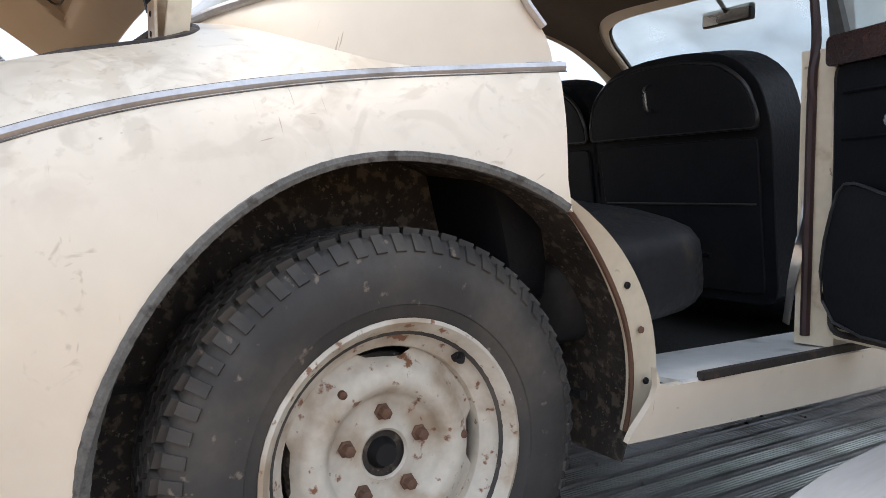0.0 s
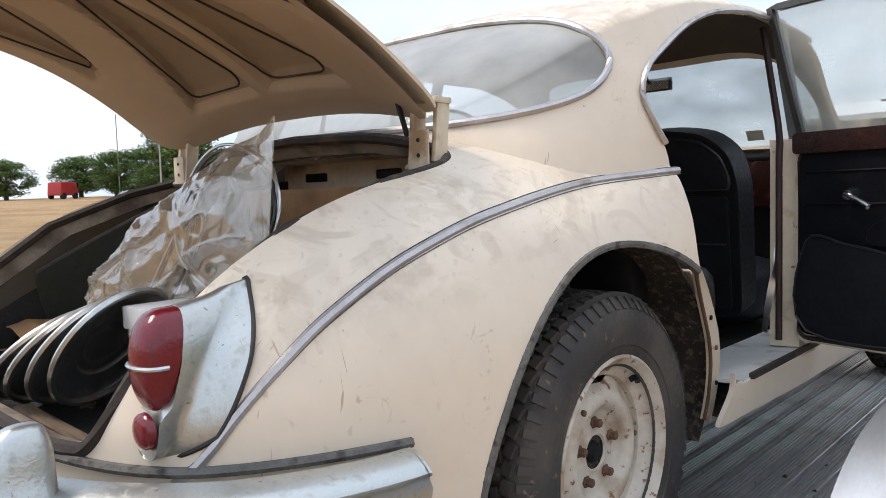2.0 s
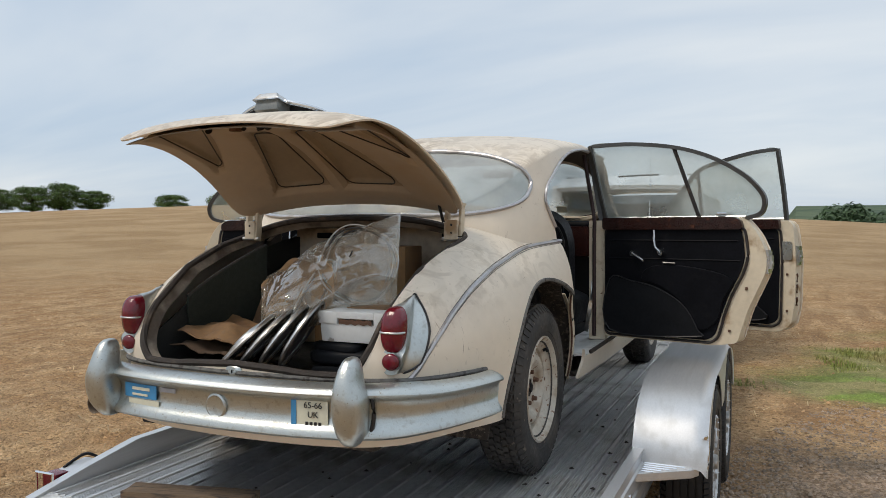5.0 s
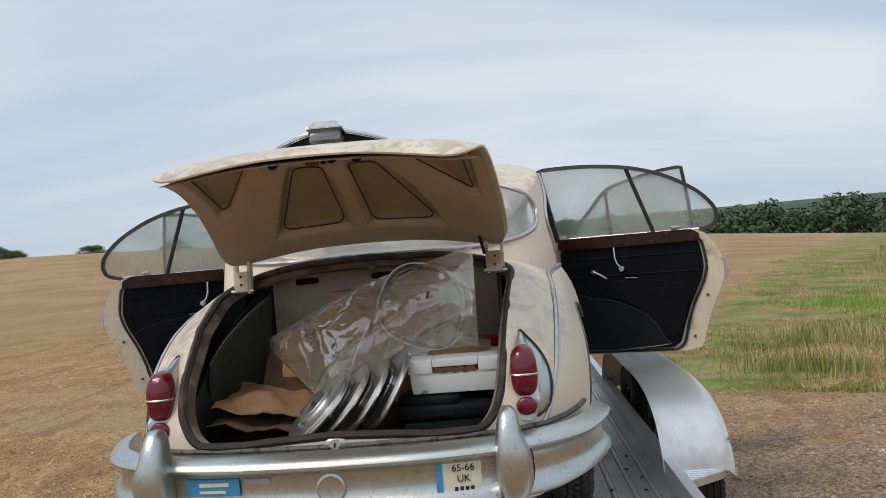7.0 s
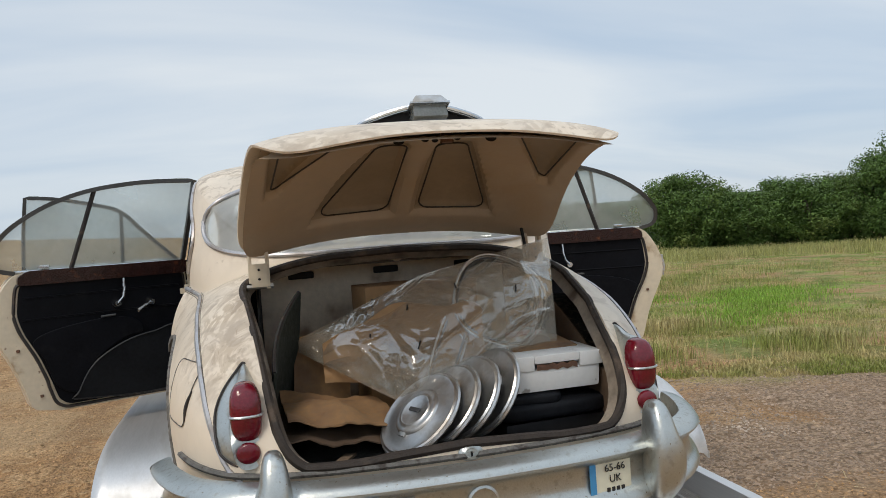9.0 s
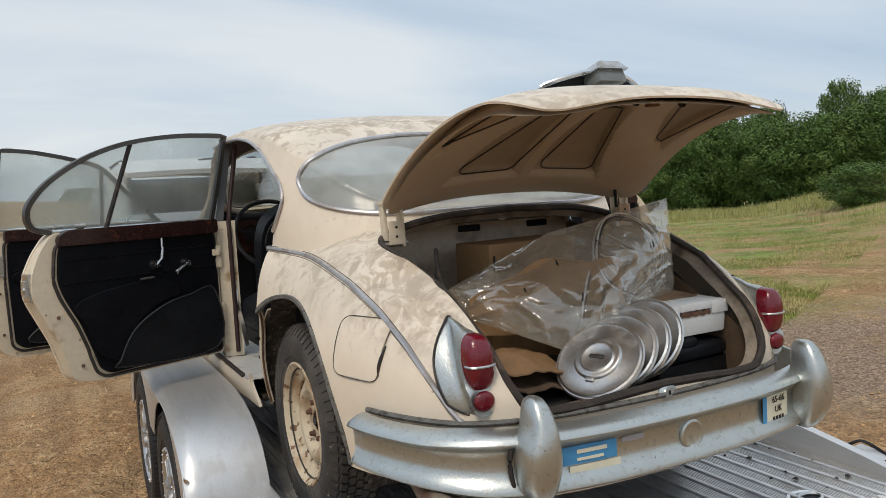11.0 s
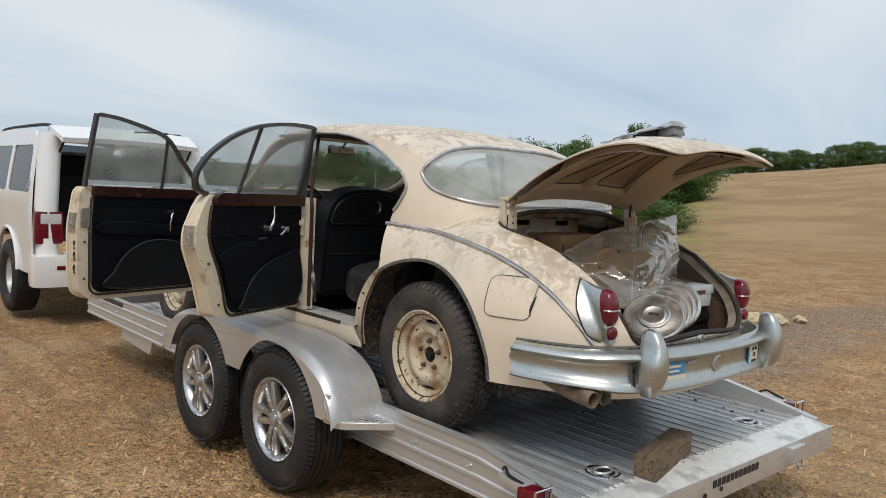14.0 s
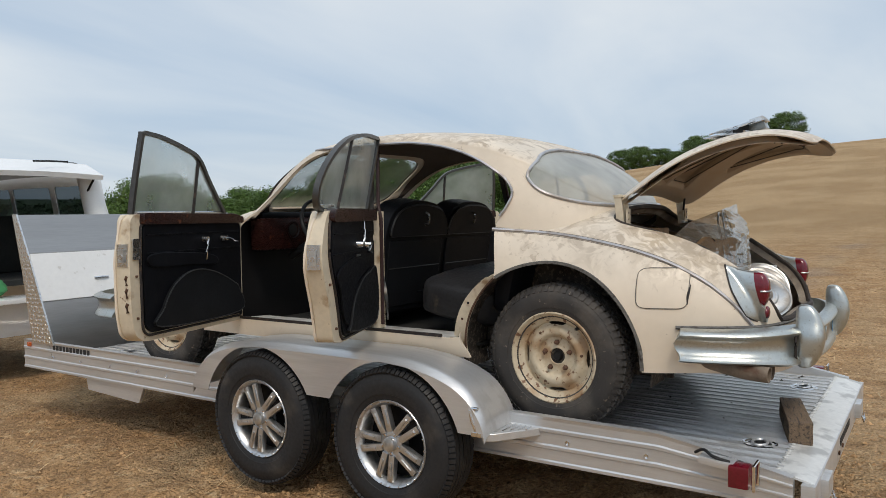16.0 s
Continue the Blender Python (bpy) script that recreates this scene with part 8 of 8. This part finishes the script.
def trunk_mesh(h, r, seed, limbs=6):
    rng = random.Random(seed)
    bm = tube(smooth_path([(0, 0, -0.3), (0.03 * h * rng.uniform(-1, 1), 0.02 * h, h * 0.35), (0.05 * h * rng.uniform(-1, 1), 0, h * 0.75)], 5), r, 8, None, scale=lambda t: 1.25 - 0.95 * t)
    for k in range(limbs):
        a, z = rng.uniform(0, 6.28), h * rng.uniform(0.25, 0.6)
        l = h * rng.uniform(0.2, 0.34)
        tube([(0, 0, z), (l * 0.5 * math.cos(a), l * 0.5 * math.sin(a), z + l * 0.35), (l * math.cos(a), l * math.sin(a), z + l * 0.9)], r * 0.4, 6, bm, scale=lambda t: 1.1 - 0.9 * t)
    return bm


PROTO = {}
def tree(name, label, bearing, dist, h, w, seed, kind="tree", group="", leaf=None, base=None):
    """A tree or shrub at a bearing in degrees (clockwise from straight ahead) and distance from a point behind the car."""
    b = radians(bearing)
    x, y = dist * math.sin(b), -1.5 + dist * math.cos(b)
    key = (kind, seed % 3)
    m = Matrix.Translation((x, y, (ground_z(x, y) if base is None else base) - 0.05)) @ Matrix.Rotation(seed * 1.7, 4, "Z")
    if key not in PROTO:
        t = thing(name, label, "shrub" if kind == "shrub" else "tree", group)
        if kind == "shrub":
            crown = crown_mesh(1.0, 0.55, 140, 120, 0.0195, seed, 0.06)
        else:
            crown = crown_mesh(1.0, 0.42, 130, 110, 0.0195, seed, 0.16)
        part("trunk", trunk_mesh(1.0, 0.035, seed, 7), BARK, t)
        part("crown", crown, leaf or (LEAF_B if kind == "shrub" else LEAF), t, fix=False, smooth=False)
        PROTO[key] = t
    else:
        t = copy_thing(PROTO[key], Matrix())
        tagged(t, label, "shrub" if kind == "shrub" else "tree", group)
    k = w / (0.55 if kind == "shrub" else 0.40)
    t.matrix_world = m @ Matrix.Diagonal((k, k, h, 1))
    return t


big = "large dark green broadleaf tree at the field edge"
tree("broadleaf_tree", big, -60.4, 80, 7.5, 3.8, 1, group="trees along the field")
tree("broadleaf_tree", "dark green tree beside a larger one", -63.6, 88, 5.0, 2.6, 2, group="trees along the field")
tree("broadleaf_tree", "dark green tree beside a field edge", -65.3, 86, 4.7, 2.2, 3, group="trees along the field")
for bb, dd, hh, ww, sd in ((-67.5, 95, 4.5, 3.0, 4), (-72, 90, 4.0, 2.6, 5), (-62.3, 78, 3.0, 2.4, 6), (-54.6, 95, 2.6, 2.6, 7), (-52.4, 118, 3.6, 2.6, 8), (-50.6, 118, 4.0, 2.8, 9), (-48.7, 120, 3.0, 2.6, 10), (-43.5, 150, 4.2, 3.0, 11), (-40.0, 150, 4.6, 2.6, 12), (-38.0, 150, 4.6, 2.2, 13), (-36.8, 150, 4.2, 2.0, 14), (-35.3, 150, 4.4, 2.4, 15), (-34.2, 150, 3.6, 2.2, 16), (-29.5, 150, 3.6, 2.4, 17), (-24, 150, 3.8, 2.6, 18)):
    tree("field_tree", "distant green tree on the field's horizon", bb, dd, hh, ww, sd, group="trees on the horizon")
for bb, dd, hh, ww, sd in ((50.8, 62, 7.0, 1.9, 21), (55.3, 64, 7.0, 1.6, 22), (53.2, 60, 4.2, 2.2, 23), (57.6, 66, 5.0, 1.7, 24), (80.6, 100, 4.4, 2.3, 25), (78.2, 104, 2.4, 1.3, 26), (46.0, 56, 5.2, 2.4, 27), (48.5, 58, 5.2, 2.4, 28)):
    tree("field_tree", "green tree standing on the rising field edge", bb, dd, hh, ww, sd, group="trees on the horizon")
for k in range(12):
    bb = 62.5 + 1.35 * k
    tree("field_tree", "small far tree along the top of the field", bb, 118 + 3 * (k % 3), 3.0 + 1.3 * ((k * 7) % 4) / 3, 2.2, 31 + k, group="trees along the field top")
rng0 = random.Random(4)
k = 0
bb = 31.2
while bb < 60.5:
    dd = 47 + 4 * rng0.random()
    hh = np.interp(bb, [27, 29, 32, 36, 41, 45, 48, 53, 58, 61], [3.2, 4.6, 5.0, 3.8, 3.9, 5.4, 5.8, 4.4, 4.2, 2.6]) * rng0.uniform(0.85, 1.08)
    tree("hedge_shrub", "dense green hedgerow shrub along the field edge", bb, dd, hh, rng0.uniform(2.0, 2.7), 50 + k, "shrub", "hedgerow shrubs")
    bb += rng0.uniform(1.5, 2.3)
    k += 1
tree("hedge_shrub", "low round green shrub standing alone in stubble", 56.3, 27, 1.35, 1.35, 90, "shrub", "lone shrub")

# far woods beyond the field, one joined belt
def belt(name, b0, b1, d0, d1, h0, h1, clumps, leaves, size, seed, mtl, label):
    rng = random.Random(seed)
    bm = bmesh.new()
    for _ in range(clumps):
        b, d = radians(rng.uniform(b0, b1)), rng.uniform(d0, d1)
        x, y = d * math.sin(b), -1.5 + d * math.cos(b)
        g = ground_z(x, y)
        top = 1.45 + d * math.tan(radians(rng.uniform(h0, h1)))
        z = rng.uniform(min(g, top - 5), top)
        leaf_clump(bm, (x, y, z), d * 0.013, leaves, size * d / 200, rng)
    return tagged(to_object(name, bm, mtl, fix=False, smooth=False), label, "woodland", kind="stuff")


belt("far_woods", 3, 33, 190, 250, 0.2, 1.35, 620, 80, 0.7, 7, LEAF_FAR, "belt of distant dark green woods beyond the field")
belt("far_woods_low", 26, 60, 150, 200, 0.0, 1.0, 260, 70, 0.7, 8, LEAF_FAR, "distant dark green woods in the valley")

# poles by the field edge
for bb, dd, hh in ((-65.0, 85, 8.6), (-62.0, 60, 5.2)):
    b = radians(bb)
    x, y = dd * math.sin(b), -1.5 + dd * math.cos(b)
    t = thing("utility_pole", "slim grey wooden utility pole beside trees", "pole", "poles by the field")
    part("pole", tube([(x, y, ground_z(x, y) - 0.3), (x, y, ground_z(x, y) + hh)], 0.065, 8, scale=lambda s: 1.1 - 0.3 * s), POLE, t)
    part("pole_cap", tube([(x - 0.3, y, ground_z(x, y) + hh - 0.4), (x + 0.3, y, ground_z(x, y) + hh - 0.4)], 0.03, 6), POLE, t)

# a red vehicle far off beside the trees
rb0 = radians(-68.6)
rx0, ry0 = 86 * math.sin(rb0), -1.5 + 86 * math.cos(rb0)
rvan = thing("red_van", "small red van parked far off beside trees", "van")
RM = Matrix.Translation((rx0, ry0, ground_z(rx0, ry0))) @ Matrix.Rotation(radians(30), 4, "Z")
part("van_body", box((1.7, 2.6, 1.35), RM @ Vector((0, 0, 1.05)), RM.to_3x3().to_4x4(), 0.92, 0.15), RED_PAINT, rvan)
part("van_window", box((1.62, 1.0, 0.5), RM @ Vector((0, 0.9, 1.40)), RM.to_3x3().to_4x4(), 0.95, 0.05), PANE_DARK, rvan)
for wx_, wy_ in ((-0.75, -0.85), (0.75, -0.85), (-0.75, 0.85), (0.75, 0.85)):
    part("wheel", moved(lathe([(-0.1, 0.33), (0.1, 0.33), (0.1, 0.0)], 20), RM @ Matrix.Translation((wx_, wy_, 0.33))), RUBBER_NEW, rvan)

# a heap of pale stones by the drive
rs_ = random.Random(3)
for k in range(34):
    t = thing("field_stone", "pale yellow sandstone lump in a low heap", "stone", "heap of stones")
    bm = bmesh.new()
    bmesh.ops.create_icosphere(bm, subdivisions=2, radius=1.0)
    s = rs_.uniform(0.035, 0.085)
    for v in bm.verts:
        v.co = Vector((v.co.x * s * 1.25, v.co.y * s, v.co.z * s * 0.62)) * (1 + 0.75 * noise.noise(v.co * 1.5 + Vector((k * 3.1, 0, 0))))
    x, y = 7.15 + rs_.gauss(0, 0.22), 2.05 + rs_.gauss(0, 0.13)
    part("stone", moved(bm, Matrix.Translation((x, y, ground_z(x, y) + s * 0.4)) @ Matrix.Rotation(k * 1.3, 4, "Z")), STONE, t, smooth=False)

# grass, straw, clods and gravel
def scatter(name, label, cat, count, place, make, mtl, seed):
    rng = random.Random(seed)
    V, F = [], []
    n = 0
    while n < count:
        q = place(rng)
        if q is None:
            n += 0.2
            continue
        x, y = q
        z = ground_z(x, y) + bumps(x, y)
        pts, fcs = make(rng, x, y, z)
        o = len(V)
        V += pts
        F += [tuple(i + o for i in f) for f in fcs]
        n += 1
    me = bpy.data.meshes.new(name)
    me.from_pydata(V, [], F)
    me.materials.append(mtl)
    return tagged(new(name, me), label, cat, kind="stuff")


def blade(hmin, hmax, wid):
    def make(rng, x, y, z):
        h, a, l = rng.uniform(hmin, hmax), rng.uniform(0, 6.28), rng.uniform(0.1, 0.6)
        w = wid * rng.uniform(0.6, 1.4)
        dx, dy, px, py = math.cos(a), math.sin(a), -math.sin(a) * w, math.cos(a) * w
        return [(x - px, y - py, z - 0.01), (x + px, y + py, z - 0.01), (x + dx * h * l * 0.4 + px * 0.7, y + dy * h * l * 0.4 + py * 0.7, z + h * 0.6), (x + dx * h * l * 0.4 - px * 0.7, y + dy * h * l * 0.4 - py * 0.7, z + h * 0.6), (x + dx * h * l, y + dy * h * l, z + h)], [(0, 1, 2, 3), (3, 2, 4)]
    return make


def lump(lo, hi):
    def make(rng, x, y, z):
        s = rng.uniform(lo, hi) * (0.6 + rng.random() ** 3)
        a = rng.uniform(0, 6.28)
        c, d = math.cos(a) * s, math.sin(a) * s
        j = lambda: rng.uniform(0.7, 1.25)
        return [(x + c * j(), y + d * j(), z), (x - d * j(), y + c * j(), z), (x - c * j(), y - d * j(), z), (x + d * j(), y - c * j(), z), (x + c * 0.3, y + d * 0.3, z + s * 0.75 * j()), (x - c * 0.35, y - d * 0.3, z + s * 0.65 * j())], [(0, 1, 4), (1, 5, 4), (1, 2, 5), (2, 3, 5), (3, 4, 5), (3, 0, 4)]
    return make


def chip(lo, hi):
    def make(rng, x, y, z):
        l, a, w = rng.uniform(lo, hi), rng.uniform(0, 6.28), rng.uniform(0.002, 0.004)
        dx, dy = math.cos(a) * l, math.sin(a) * l
        px, py = -math.sin(a) * w, math.cos(a) * w
        t = rng.uniform(0.0, 0.03)
        return [(x - dx - px, y - dy - py, z + 0.004), (x - dx + px, y - dy + py, z + 0.004), (x + dx + px, y + dy + py, z + 0.006 + t), (x + dx - px, y + dy - py, z + 0.006 + t)], [(0, 1, 2, 3)]
    return make


def green_zone(x, y):
    n = noise.noise((x * 0.35, y * 0.35, 5.5))
    return y + 0.45 * x + 1.2 * n > 5.1 and x - 0.48 * y + 2.0 * n > -1.4 and 1.9 * y - x > 0


def in_green(rng):
    d, b = 5 + 38 * rng.random() ** 1.7, radians(rng.uniform(6, 60))
    x, y = d * math.sin(b), -1.5 + d * math.cos(b)
    return (x, y) if green_zone(x, y) and noise.noise((x * 0.5, y * 0.5, 1.0)) > 0.02 + 0.5 * rng.random() - 0.25 and noise.noise((x * 1.7, y * 1.7, 8.0)) > -0.35 + 0.3 * rng.random() else None


def in_tuft(rng):
    cx, cy, r = rng.choice(((4.8, 7.3, 0.8), (5.3, 7.0, 0.7), (8.8, 12.5, 1.6), (10.5, 14.5, 2.0), (13.4, 16.2, 2.4), (11.4, 19.5, 2.5), (3.6, 5.0, 0.7), (5.6, 4.6, 0.6)))
    return cx + rng.gauss(0, r * 0.5), cy + rng.gauss(0, r * 0.5)


def around(lo, hi, p, keep):
    def place(rng):
        d, b = lo + (hi - lo) * rng.random() ** p, rng.uniform(0, 6.283)
        x, y = d * math.sin(b), 0.5 + d * math.cos(b)
        return (x, y) if keep(x, y) else None
    return place


gravel_zone = lambda x, y: x - 0.35 * y > 0.6 and y + 0.22 * x < 4.6 and y > 0.35 + 0.8 * noise.noise((x * 0.6, y * 0.6, 2.0))
scatter("grass", "rough green and dry grass", "grass", 210000, in_green, blade(0.012, 0.055, 0.0055), GRASS, 1)
scatter("tall_grass", "tufts of taller grass and weeds", "grass", 11000, in_tuft, blade(0.06, 0.24, 0.005), GRASS, 2)
scatter("fresh_grass", "bright green fresh grass patches", "grass", 13000, lambda rng: (lambda c: (c[0] + rng.gauss(0, c[2]), c[1] + rng.gauss(0, c[2])))(rng.choice(((9.1, 10.0, 0.55), (8.3, 9.2, 0.5), (9.6, 10.6, 0.6), (6.5, 7.2, 0.5), (6.9, 11.2, 0.6), (7.2, 8.0, 0.5)))), blade(0.03, 0.11, 0.005), LIME, 12)
def hedge_foot(rng):
    b, d = radians(rng.uniform(27, 58)), rng.uniform(20, 45)
    x, y = d * math.sin(b), -1.5 + d * math.cos(b)
    return (x, y) if noise.noise((x * 0.22, y * 0.22, 4.0)) + (d - 27) * 0.045 > rng.random() * 0.5 else None
scatter("hedge_grass", "tall dry grass along the foot of a hedge", "grass", 30000, hedge_foot, blade(0.08, 0.42, 0.008), DRY, 13)
scatter("soil_clods", "dry brown soil clods", "soil", 95000, around(1.2, 19, 1.15, lambda x, y: not gravel_zone(x, y) and not green_zone(x, y)), lump(0.0035, 0.015), CLOD, 3)
scatter("straw", "scattered straw bits", "straw", 2600, around(1.2, 16, 1.1, lambda x, y: not gravel_zone(x, y)), chip(0.010, 0.04), STRAW, 4)
scatter("gravel", "loose drive gravel", "gravel", 60000, around(1.2, 9, 1.0, gravel_zone), lump(0.004, 0.014), GRIT, 5)
